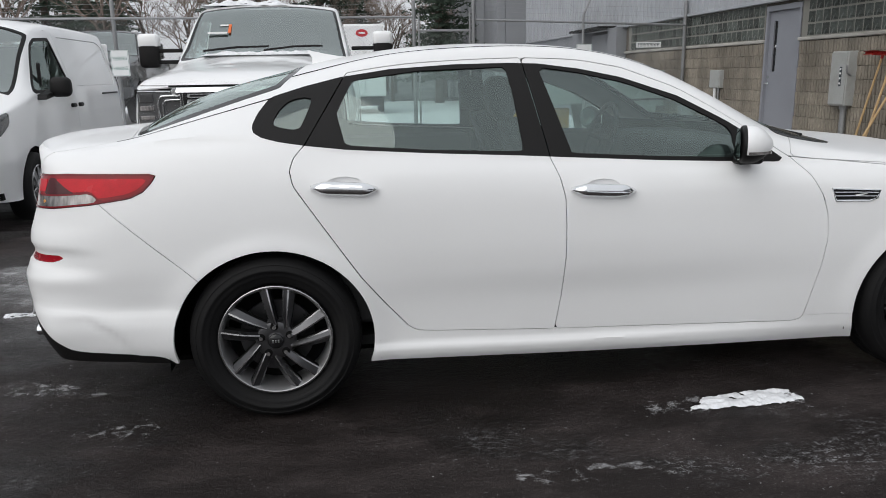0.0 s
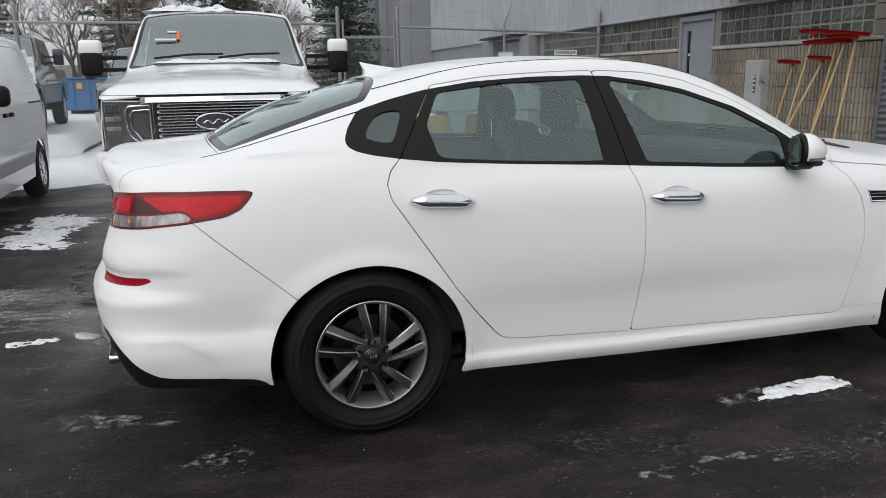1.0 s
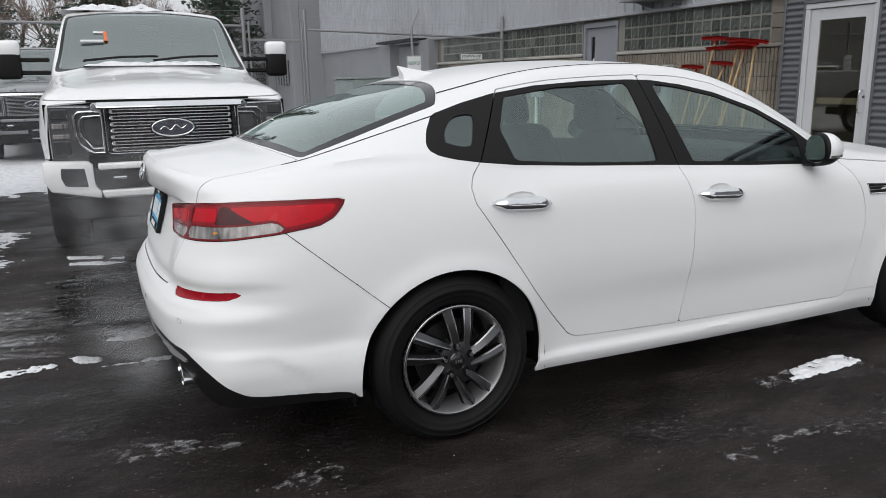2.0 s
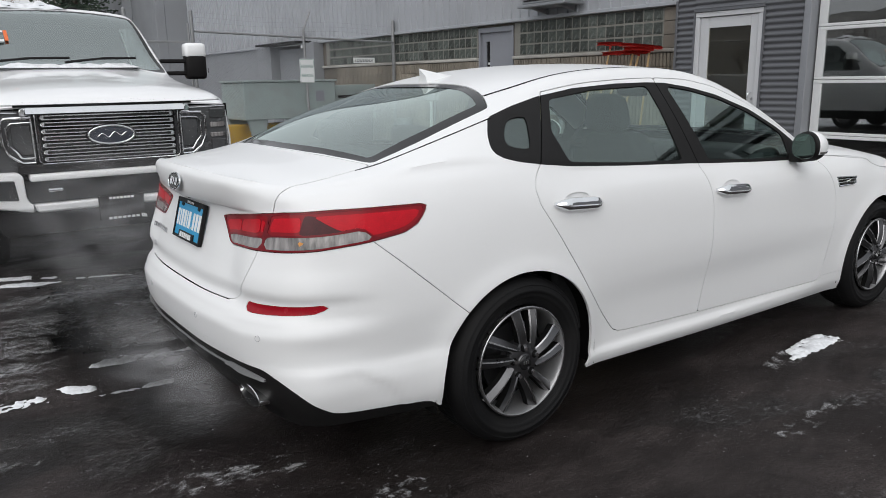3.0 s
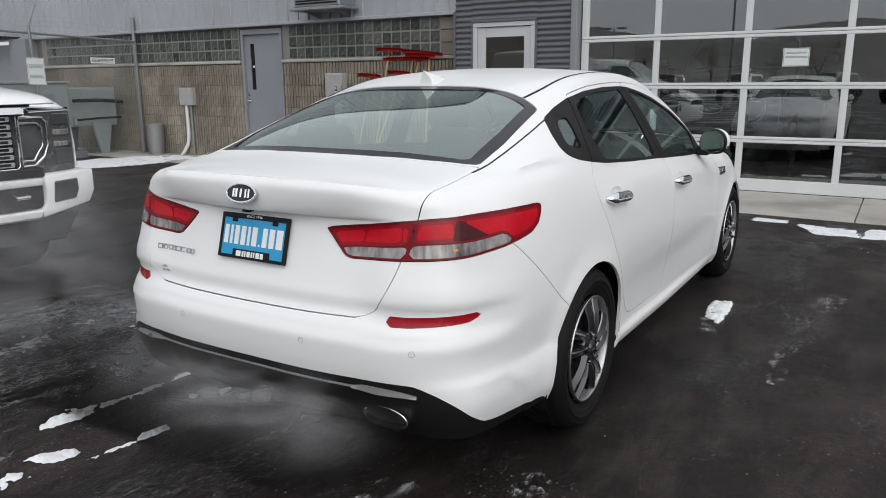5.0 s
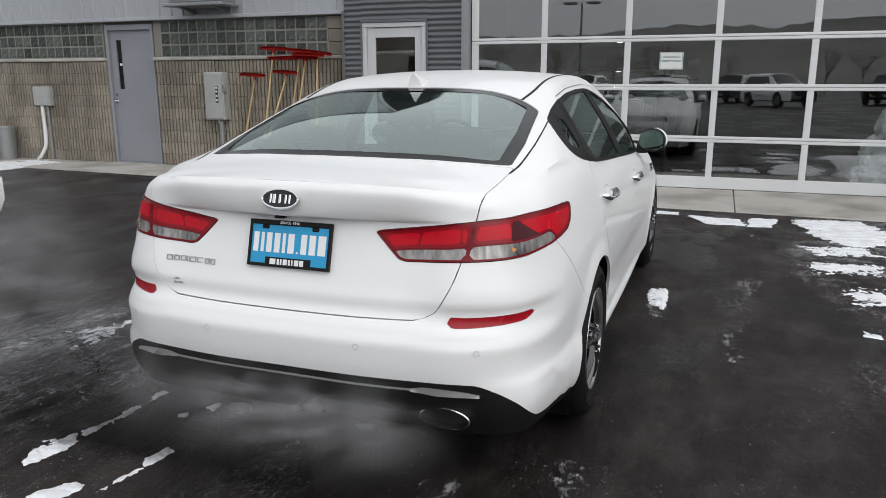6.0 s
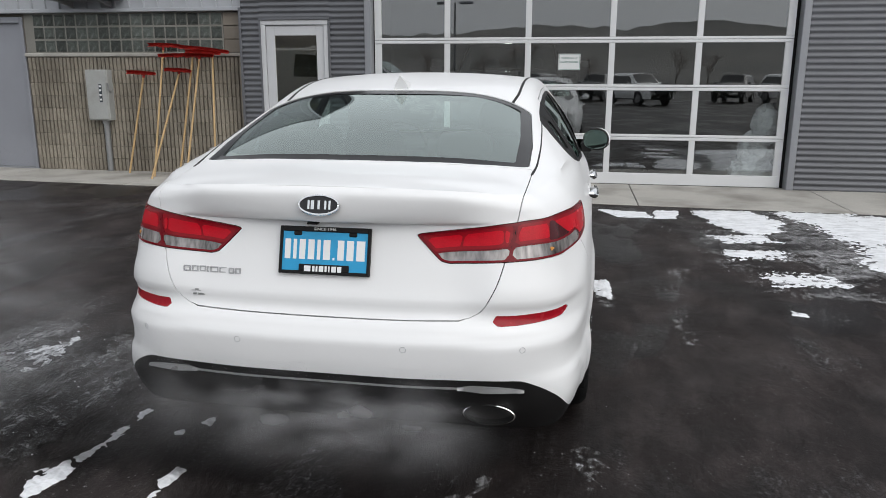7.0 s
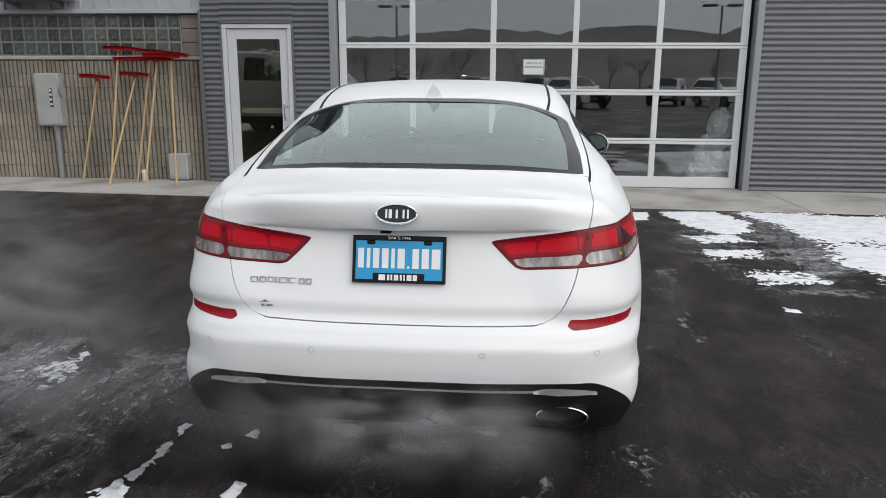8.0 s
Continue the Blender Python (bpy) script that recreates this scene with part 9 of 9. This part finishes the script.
# ---- beyond the fence and across the street ----
def conifer(x, y, h, spread, seed):
    t = thing("conifer", "dark green conifer dusted with snow", "tree", "background trees", at=pose(x, y, 0))
    rnd = random.Random(seed)
    part("trunk", rod((0, 0, -0.1), (0, 0, h), 0.02 * h, 8, r2=0.01), BARK, t, smooth=60)
    vs, fs = [], []
    z = 0.12 * h
    while z < h:
        r = spread * (1 - z / h) ** 0.8 + 0.1
        for k in range(13):
            a = rnd.uniform(0, 6.28)
            length = r * rnd.uniform(0.65, 1.1)
            n = max(int(length / 0.16), 2)
            for i in range(n):
                q = (i + 1) / n
                c = Vector((math.cos(a) * length * q, math.sin(a) * length * q, z - 0.25 * length * q + 0.12 * length * q * q))
                for _ in range(4):
                    s = rnd.uniform(0.10, 0.24)
                    d = Vector((rnd.uniform(-1, 1), rnd.uniform(-1, 1), rnd.uniform(-0.5, 0.25))).normalized()
                    e = d.cross(Vector((rnd.uniform(-1, 1), rnd.uniform(-1, 1), rnd.uniform(-1, 1)))).normalized()
                    o = c + Vector((rnd.uniform(-0.12, 0.12), rnd.uniform(-0.12, 0.12), rnd.uniform(-0.08, 0.08)))
                    b = len(vs)
                    vs += [o, o + d * s + e * s * 0.22, o + d * s * 1.25, o + d * s - e * s * 0.22]
                    fs.append((b, b + 1, b + 2, b + 3))
        z += 0.032 * h * rnd.uniform(0.7, 1.2)
    me = bpy.data.meshes.new("crown")
    me.from_pydata([tuple(v) for v in vs], [], fs)
    me.materials.append(NEEDLE)
    new("crown", me).parent = t
    return t


def bare_tree(x, y, h, seed, lean=0.0):
    t = thing("bare_tree", "leafless brown tree with fine twigs", "tree", "background trees", at=pose(x, y, 0))
    rnd = random.Random(seed)
    trunk, twigs = bmesh.new(), []

    def grow_limb(p, d, length, r, depth):
        q = p + d * length
        if depth < 2:
            rod(p, q, r, 6, trunk, r * 0.66)
        else:
            twigs.append((p, q, r))
        if depth > 5:
            return
        for _ in range(3):
            s = Vector((rnd.uniform(-1, 1), rnd.uniform(-1, 1), rnd.uniform(-0.15, 0.8)))
            grow_limb(p + d * length * rnd.uniform(0.55, 1.0), (d * 0.9 + s * 0.8).normalized(), length * rnd.uniform(0.55, 0.8), r * 0.58, depth + 1)

    grow_limb(Vector((0, 0, -0.1)), Vector((lean, 0, 1)).normalized(), h * 0.30, 0.013 * h, 0)
    part("trunk", trunk, BARK, t, smooth=60)
    vs, fs = [], []
    for p, q, r in twigs:
        d = (q - p).normalized()
        a = d.orthogonal().normalized()
        b = d.cross(a)
        k = len(vs)
        r = max(r, 0.006)
        for c, s in ((p, r), (q, r * 0.5)):
            vs += [c + a * s, c + (b * 0.87 - a * 0.5) * s, c + (-b * 0.87 - a * 0.5) * s]
        fs += [(k + i, k + (i + 1) % 3, k + 3 + (i + 1) % 3, k + 3 + i) for i in range(3)]
    me = bpy.data.meshes.new("crown")
    me.from_pydata([tuple(v) for v in vs], [], fs)
    me.materials.append(TWIG)
    new("crown", me).parent = t
    return t


c1 = conifer(4.7, 31.0, 11.0, 2.0, 1)
c2 = conifer(-0.6, 33.0, 12.5, 2.4, 2)
c3 = conifer(-11.5, 35.0, 13.0, 2.6, 3)
for x, y, r, sc in ((-19.5, 36, 40, 1.1), (6.6, 44, 75, 0.9), (-5.2, 38, 120, 1.0), (-15.5, 41, 10, 1.2), (1.2, 46, 200, 1.1)):
    copy_thing(random.Random(int(r)).choice((c1, c2, c3)), pose(x, y, 0, 0, 0, r) @ Matrix.Diagonal((sc, sc, sc, 1)))
b1 = bare_tree(-8.6, 27.5, 9.5, 11)
b2 = bare_tree(-4.4, 30.0, 9.0, 12, 0.1)
b3 = bare_tree(2.7, 33.5, 8.0, 13)
for k, (x, y, sc) in enumerate(((-12.8, 29, 1.0), (-16.6, 31, 1.1), (-7.0, 36, 1.15), (-2.2, 38, 1.0), (0.6, 30.5, 0.8), (6.0, 38.5, 1.0), (-22, 30, 1.2), (-10.2, 40, 1.2), (-26, 38, 1.3), (-14, 47, 1.4), (-1, 52, 1.4), (4, 50, 1.2), (-6, 48, 1.3), (-19, 44, 1.3))):
    copy_thing((b1, b2, b3)[k % 3], pose(x, y, 0, 0, 0, 53 * k) @ Matrix.Diagonal((sc, sc, sc, 1)))


# thicket far behind the fence
rnd = random.Random(31)
for k in range(22):
    x, y, sc = -34 + 1.9 * k + rnd.uniform(-0.8, 0.8), 44 + rnd.uniform(0, 16), rnd.uniform(0.95, 1.35)
    copy_thing((b1, b2, b3, c2)[k % 4], pose(x, y, 0, 0, 0, rnd.uniform(0, 360)) @ Matrix.Diagonal((sc, sc, sc * 0.85, 1)))
# wooded far side of the lot, which the door glass mirrors
rnd = random.Random(77)
for k in range(16):
    x, y, sc = -58 + rnd.uniform(-8, 8), -46 + 6.2 * k + rnd.uniform(-2, 2), rnd.uniform(0.55, 0.95)
    copy_thing((b1, b2, b3)[k % 3], pose(x, y, 0, 0, 0, rnd.uniform(0, 360)) @ Matrix.Diagonal((sc, sc, sc, 1)))


def hill_ring():
    """Low wooded hills all round, under the overcast."""
    bm = bmesh.new()
    rows = []
    n = 420
    for i in range(n):
        a = 2 * math.pi * i / n
        base = Vector((math.cos(a), math.sin(a), 0))
        h = 34 + 20 * noise.noise(Vector((math.cos(a) * 2.2, math.sin(a) * 2.2, 3.0))) + 7 * noise.noise(Vector((math.cos(a) * 7, math.sin(a) * 7, 1.0))) + 2.4 * noise.noise(Vector((math.cos(a) * 45, math.sin(a) * 45, 5.0))) + 1.6 * noise.noise(Vector((math.cos(a) * 130, math.sin(a) * 130, 9.0)))
        if 0.9 < a < 2.4:
            h *= 0.35
        row = []
        for k in range(9):
            q = k / 8
            row.append(bm.verts.new(base * (230 + 200 * q) + Vector((0, 0, -1 + h * (q ** 1.4) * (1 + 0.12 * noise.noise(base * 9 + Vector((0, 0, q * 4))))))))
        rows.append(row)
    for i in range(n):
        for k in range(8):
            bm.faces.new((rows[i][k], rows[(i + 1) % n][k], rows[(i + 1) % n][k + 1], rows[i][k + 1]))
    tagged(obj("backdrop", bm, HILL, smooth=60), "low brown winter hills on the horizon", "hills", kind="structure")


hill_ring()


def light_pole(x, y):
    t = thing("light_pole", "tall steel parking lot light pole with two lamp heads", "street lamp", "lot lights", at=pose(x, y, 0))
    part("pole", rod((0, 0, -0.05), (0, 0, 5.25), 0.08, 10, r2=0.05), GALV, t, smooth=60)
    part("base", rod((0, 0, -0.05), (0, 0, 0.7), 0.25, 16), CONCRETE, t)
    for s in (-1, 1):
        part("lamp_head", box(-0.2, 0.2, s * 0.25, s * 0.95, 5.2, 5.32, 0.03), DOOR_GREY, t)


for x, y in ((-22, 5.8), (-22, -10.8), (-40, 18)):
    light_pole(x, y)


def suv(at, paint, label, cat="car"):
    """A parked sport utility, seen far off or as a reflection."""
    t = thing("parked_suv", label, cat, "vehicles in the lot", at=at)
    tb = {
        "w0": [(0.0, 0.70), (0.3, 0.88), (4.5, 0.88), (4.75, 0.75)], "z0": [(0, 0.35), (4.75, 0.35)],
        "w1": [(0.0, 0.72), (0.3, 0.93), (4.5, 0.93), (4.75, 0.78)], "z1": [(0, 0.65), (4.75, 0.7)],
        "w2": [(0.0, 0.68), (0.3, 0.88), (4.5, 0.88), (4.75, 0.74)], "z2": [(0, 0.85), (1.3, 1.08), (4.75, 1.1)],
        "w3": [(0.0, 0.60), (0.3, 0.80), (1.4, 0.78), (2.0, 0.66), (4.3, 0.66), (4.75, 0.62)], "z3": [(0, 0.90), (1.3, 1.12), (1.6, 1.3), (2.1, 1.66), (4.2, 1.68), (4.75, 1.2)],
        "z4": [(0, 0.94), (1.3, 1.17), (1.6, 1.36), (2.1, 1.74), (4.2, 1.75), (4.75, 1.25)],
    }
    H = hull(tb, 0.0, 4.75, 0.08, 36)
    arch = lambda x, y, z, a: np.where(np.abs(x) > 0.5, np.minimum(np.hypot(y - 0.95, z - 0.37), np.hypot(y - 3.75, z - 0.37)) - 0.43, 1.0)
    win = lambda x, y, z, a: np.where(np.abs(x) > 0.62, poly_sd(y, z, [(1.75, 1.16), (2.2, 1.56), (4.05, 1.58), (4.4, 1.20)]), 1.0)
    wind = lambda x, y, z, a: np.maximum.reduce([1.4 - y, y - 2.05, np.abs(x) - 0.66, 1.15 - z])
    m = clip(clip(clip(H, neg(arch)), neg(win)), neg(wind))
    skin("body", m, paint, t, centre=(0, 2.3, 0.8), cap=True)
    for s in (-1, 1):
        skin("side_window", clip(H, win), GLOSS_BLACK, t, (s,), rim=0, out=-0.006, centre=(0, 2.3, 0.8))
        for y in (0.95, 3.75):
            plain_wheel(t, s * 0.92, y, 0.37, 0.23, s, spokes=6)
        part("headlamp", box(s * 0.45, s * 0.70, -0.01, 0.05, 0.78, 0.90, 0.02), CLEAR_LENS, t)
        part("side_mirror", box(s * 0.92, s * 1.10, 1.75, 1.85, 1.12, 1.26, 0.04), paint, t)
    skin("windscreen", clip(H, wind), GLOSS_BLACK, t, rim=0, out=-0.006, centre=(0, 2.3, 0.8))
    part("front_grille", box(-0.44, 0.44, -0.03, 0.04, 0.62, 0.86, 0.02), BLACK_TRIM, t)
    part("underbody", box(-0.7, 0.7, 0.2, 4.5, 0.3, 0.42), DARK_INNER, t)
    return t


GREY_PAINT = shader("dark_grey_paint", (0.035, 0.038, 0.042), 0.3, vary=0.05, bump=0.0, coat=0.8, dirt=(0.12, 0.12, 0.12), dirt_amount=0.35)
BLACK_PAINT = shader("black_car_paint", (0.012, 0.012, 0.013), 0.25, vary=0.05, bump=0.0, coat=1.0)
SILVER_PAINT = shader("silver_car_paint", (0.30, 0.31, 0.32), 0.3, 0.6, vary=0.05, bump=0.0, coat=0.8)
heavy_truck(GREY_PAINT, pose(-5.15, 13.4, 0.33, 0, 0, 4.5), "dark grey pickup truck behind the chain-link fence")
heavy_truck(SILVER_PAINT, pose(-1.95, 12.2, 0.0, 0, 0, 0), "silver pickup truck parked behind the fence")
heavy_truck(BLACK_PAINT, pose(8.03, 0.42, -0.045, 0, 0, -90), "black pickup truck with chrome grille parked inside the bay", plate_mat=PLATE_BLUE)
s1 = suv(pose(-24.0, -5.2, 0, 0, 0, 62), TRUCK_PAINT, "white sport utility parked across the lot")
s2 = suv(pose(-30.0, 3.2, 0, 0, 0, 115), GREY_PAINT, "dark grey sport utility parked across the lot")
for x, y, r, src in ((-29.5, -9.4, 112, s2), (-31.0, 7.6, 98, s1), (-33, 12.5, 90, s2), (-27.2, -14.0, 70, s1), (-31.5, -1.2, 108, s2)):
    copy_thing(src, pose(x, y, 0, 0, 0, r))


def skip():
    t = thing("waste_skip", "blue steel waste skip with yellow labels", "container")
    BLUE = shader("blue_skip_paint", (0.03, 0.14, 0.32), 0.5, vary=0.12, bump=0.05, dirt=(0.1, 0.1, 0.1), dirt_amount=0.4)
    x, y, z = -5.0, 25.0, 0.30
    part("tub", prism([(x - 0.75, z + 0.15), (x + 0.75, z + 0.15), (x + 0.9, z + 1.2), (x - 0.9, z + 1.2)], y, y + 1.6, "y", 0.02), BLUE, t)
    part("lid", box(x - 0.95, x + 0.95, y - 0.05, y + 1.65, z + 1.2, z + 1.27, 0.01), BLUE, t)
    for dx in (-0.5, 0.0, 0.5):
        part("rib", box(x + dx - 0.04, x + dx + 0.04, y - 0.05, y + 0.02, z + 0.2, z + 1.15, 0.005), BLUE, t)
    for dx in (-0.35, 0.28):
        part("label", box(x + dx, x + dx + 0.18, y - 0.07, y - 0.055, z + 0.88, z + 1.06), YELLOW, t)
    part("runner", box(x - 0.65, x + 0.65, y + 0.1, y + 1.5, z - 0.05, z + 0.15), BLACK_TRIM, t)


skip()


def tool_trailer():
    t = thing("box_trailer", "white enclosed service trailer with a red round emblem", "trailer")
    RED_DOT = shader("red_emblem", (0.5, 0.02, 0.03), 0.5, vary=0.05, bump=0.0)
    part("box", box(0.35, 1.75, 22.0, 26.0, 0.6, 2.95, 0.06, seg=2), TRUCK_PAINT, t)
    bm = bmesh.new()
    bm.faces.new([bm.verts.new((1.0 + 0.20 * math.cos(q), 21.99, 2.66 + 0.12 * math.sin(q))) for q in np.linspace(0, 2 * math.pi, 24, endpoint=False)])
    part("emblem", bm, RED_DOT, t)
    part("emblem_bar", box(0.9, 1.1, 21.975, 21.985, 2.63, 2.69), WHITE_INK, t)
    part("door_seam", box(1.05, 1.06, 21.985, 21.995, 0.7, 2.4), INK, t)
    for x in (0.45, 1.65):
        part("wheel", rod((x - 0.1, 24, 0.33), (x + 0.1, 24, 0.33), 0.33, 20), RUBBER, t)
    part("chassis", box(0.5, 1.6, 22.0, 26.0, 0.3, 0.6), DARK_INNER, t)


tool_trailer()


# wrapped goods and lamps inside the bay
def wrapped_goods():
    t = thing("wrapped_goods", "pale goods wrapped in wrinkled clear plastic behind the glass", "package")
    WRAP = shader("plastic_wrap", (0.80, 0.81, 0.82), 0.25, vary=0.25, scale=9, fine=40, bump=0.5)
    for nm, c, r, sd in (("bundle", (7.98, -3.25, 0.14), (0.24, 0.30, 0.22), 1), ("bundle", (7.96, -3.28, 0.46), (0.22, 0.25, 0.24), 8), ("bundle", (7.96, -3.38, 0.84), (0.20, 0.17, 0.24), 5)):
        bm = bmesh.new()
        bmesh.ops.create_icosphere(bm, subdivisions=4, radius=1)
        for v in bm.verts:
            k = 1 + 0.26 * noise.noise(v.co * 2.6 + Vector((sd, 0, 0))) + 0.14 * noise.noise(v.co * 6 + Vector((sd, 1, 0)))
            v.co = Vector((c[0] + r[0] * v.co.x * k, c[1] + r[1] * v.co.y * k, max(c[2] + r[2] * v.co.z * k, -0.04)))
        part(nm, bm, WRAP, t, smooth=40)


wrapped_goods()
LAMP_GLOW = glow("lamp_glow", (1.0, 0.95, 0.88), 14.0)
for x, y, z in ((11.5, 0.6, 3.0), (13.5, -3.5, 3.6), (13.0, -1.2, 3.6), (10.5, -5.5, 3.5), (12.2, 2.4, 3.4)):
    t = thing("pendant_lamp", "small bright ceiling spot in the dim bay", "lamp", "bay lamps")
    part("bulb", rod((x, y, z), (x, y, z + 0.05), 0.07, 12), LAMP_GLOW, t)
    part("stem", rod((x, y, z + 0.05), (x, y, 4.4), 0.012, 6), BLACK_TRIM, t)

# ---- wall pieces: fluted blocks, plain blocks, glass blocks ----
def fluted_block(seed, w=0.3975, h=0.1915, depth=0.045):
    """A split-rib block face that looks along -x, centred on its own origin."""
    prof = []
    rng = random.Random(seed)
    n = round(w / 0.0665)
    for i in range(n):
        y0 = -w / 2 + w * i / n
        p = w / n
        prof += [(y0 + 0.08 * p, 0.0), (y0 + 0.16 * p, -0.030), (y0 + 0.80 * p, -0.034), (y0 + 0.88 * p, 0.0)]
    bm = bmesh.new()
    levels = []
    for z, keep in ((-h / 2, 0.84), (-h / 2 + 0.012, 1.0), (h / 2 - 0.012, 1.0), (h / 2, 0.80)):
        levels.append([bm.verts.new((d * keep * rng.uniform(0.82, 1.15), y + (rng.uniform(-0.0035, 0.0035) if d else 0.0), z + rng.uniform(-0.004, 0.004) * (keep == 1.0))) for y, d in [(-w / 2, 0.0)] + prof + [(w / 2, 0.0)]])
    lo, hi = levels[0], levels[-1]
    for a, b in zip(levels, levels[1:]):
        for i in range(len(a) - 1):
            bm.faces.new((a[i], a[i + 1], b[i + 1], b[i]))
    b0, b1, b2, b3 = (bm.verts.new(v) for v in ((depth * 0.3, -w / 2, -h / 2), (depth * 0.3, w / 2, -h / 2), (depth * 0.3, w / 2, h / 2), (depth * 0.3, -w / 2, h / 2)))
    bm.faces.new(lo[::-1] + [b0, b1])
    bm.faces.new(hi + [b2, b3])
    bm.faces.new([q[0] for q in levels] + [b3, b0])
    bm.faces.new([q[-1] for q in levels][::-1] + [b1, b2])
    return bm


block_mesh = [mesh_of(fluted_block(s), "block", CMU) for s in range(6)]
half_mesh = [mesh_of(fluted_block(s, 0.1975), "block", CMU) for s in range(3)]
lay = random.Random(12)
COURSE, BLOCK = 0.195, 0.40
rows = 9
for r in range(rows):
    z = -0.03 + COURSE * (r + 0.5)
    off = 0.2 if r % 2 else 0.0
    for y0, y1 in ((4.165, D0 - 0.005), (D1 + 0.005, 14.8)):
        y = y0
        first = True
        while y < y1 - 0.05:
            w = 0.2 if (first and off) else BLOCK
            if y + w > y1:
                if y1 - y > 0.19:
                    w = 0.2
                else:
                    break
            share("block", lay.choice(half_mesh if w < 0.3 else block_mesh), wall_b, Matrix.Translation((XC + lay.uniform(-0.004, 0.004), y + w / 2, z)))
            y += w
            first = False

plain = mesh_of(box(-0.012, 0.02, -0.150, 0.150, -0.092, 0.092, 0.004), "block", CMU_PLAIN)
for r in range(3):
    share("block", plain, wall_b, Matrix.Translation((XC, 4.30, SILL + 0.055 + 0.195 * (r + 0.5))))

# glass block bands
gb = tagged(thing("window_1", "", ""), "band of square glass blocks under the siding", "window", kind="structure")
MORTAR_PALE = shader("pale_grout", (0.21, 0.205, 0.185), 0.9, vary=0.15, bump=0.2)
GLASS_BLOCK = shader("glass_block", (0.075, 0.085, 0.077), 0.25, vary=0.4, scale=9, fine=45, bump=0.35, rand=0.5, spec=0.35)
bm = box(-0.004, 0.03, -0.086, 0.086, -0.086, 0.086, 0.010, seg=1)
into(bm, box(-0.012, 0.0, -0.060, 0.060, -0.060, 0.060, 0.008))
gmesh = mesh_of(bm, "glass_block", GLASS_BLOCK)
for y0, y1 in ((4.47, D0 - 0.03), (D1 + 0.05, 15.2)):
    part("grout", box(XC - 0.0, XC + 0.011, y0 - 0.012, y1, SILL + 0.056, 2.384), MORTAR_PALE, gb)
    n = int((y1 - y0) / 0.186)
    for i in range(n):
        for r in range(3):
            share("glass_block", gmesh, gb, Matrix.Translation((XC - 0.003, y0 + 0.186 * (i + 0.5), SILL + 0.06 + 0.1945 * (r + 0.5))))
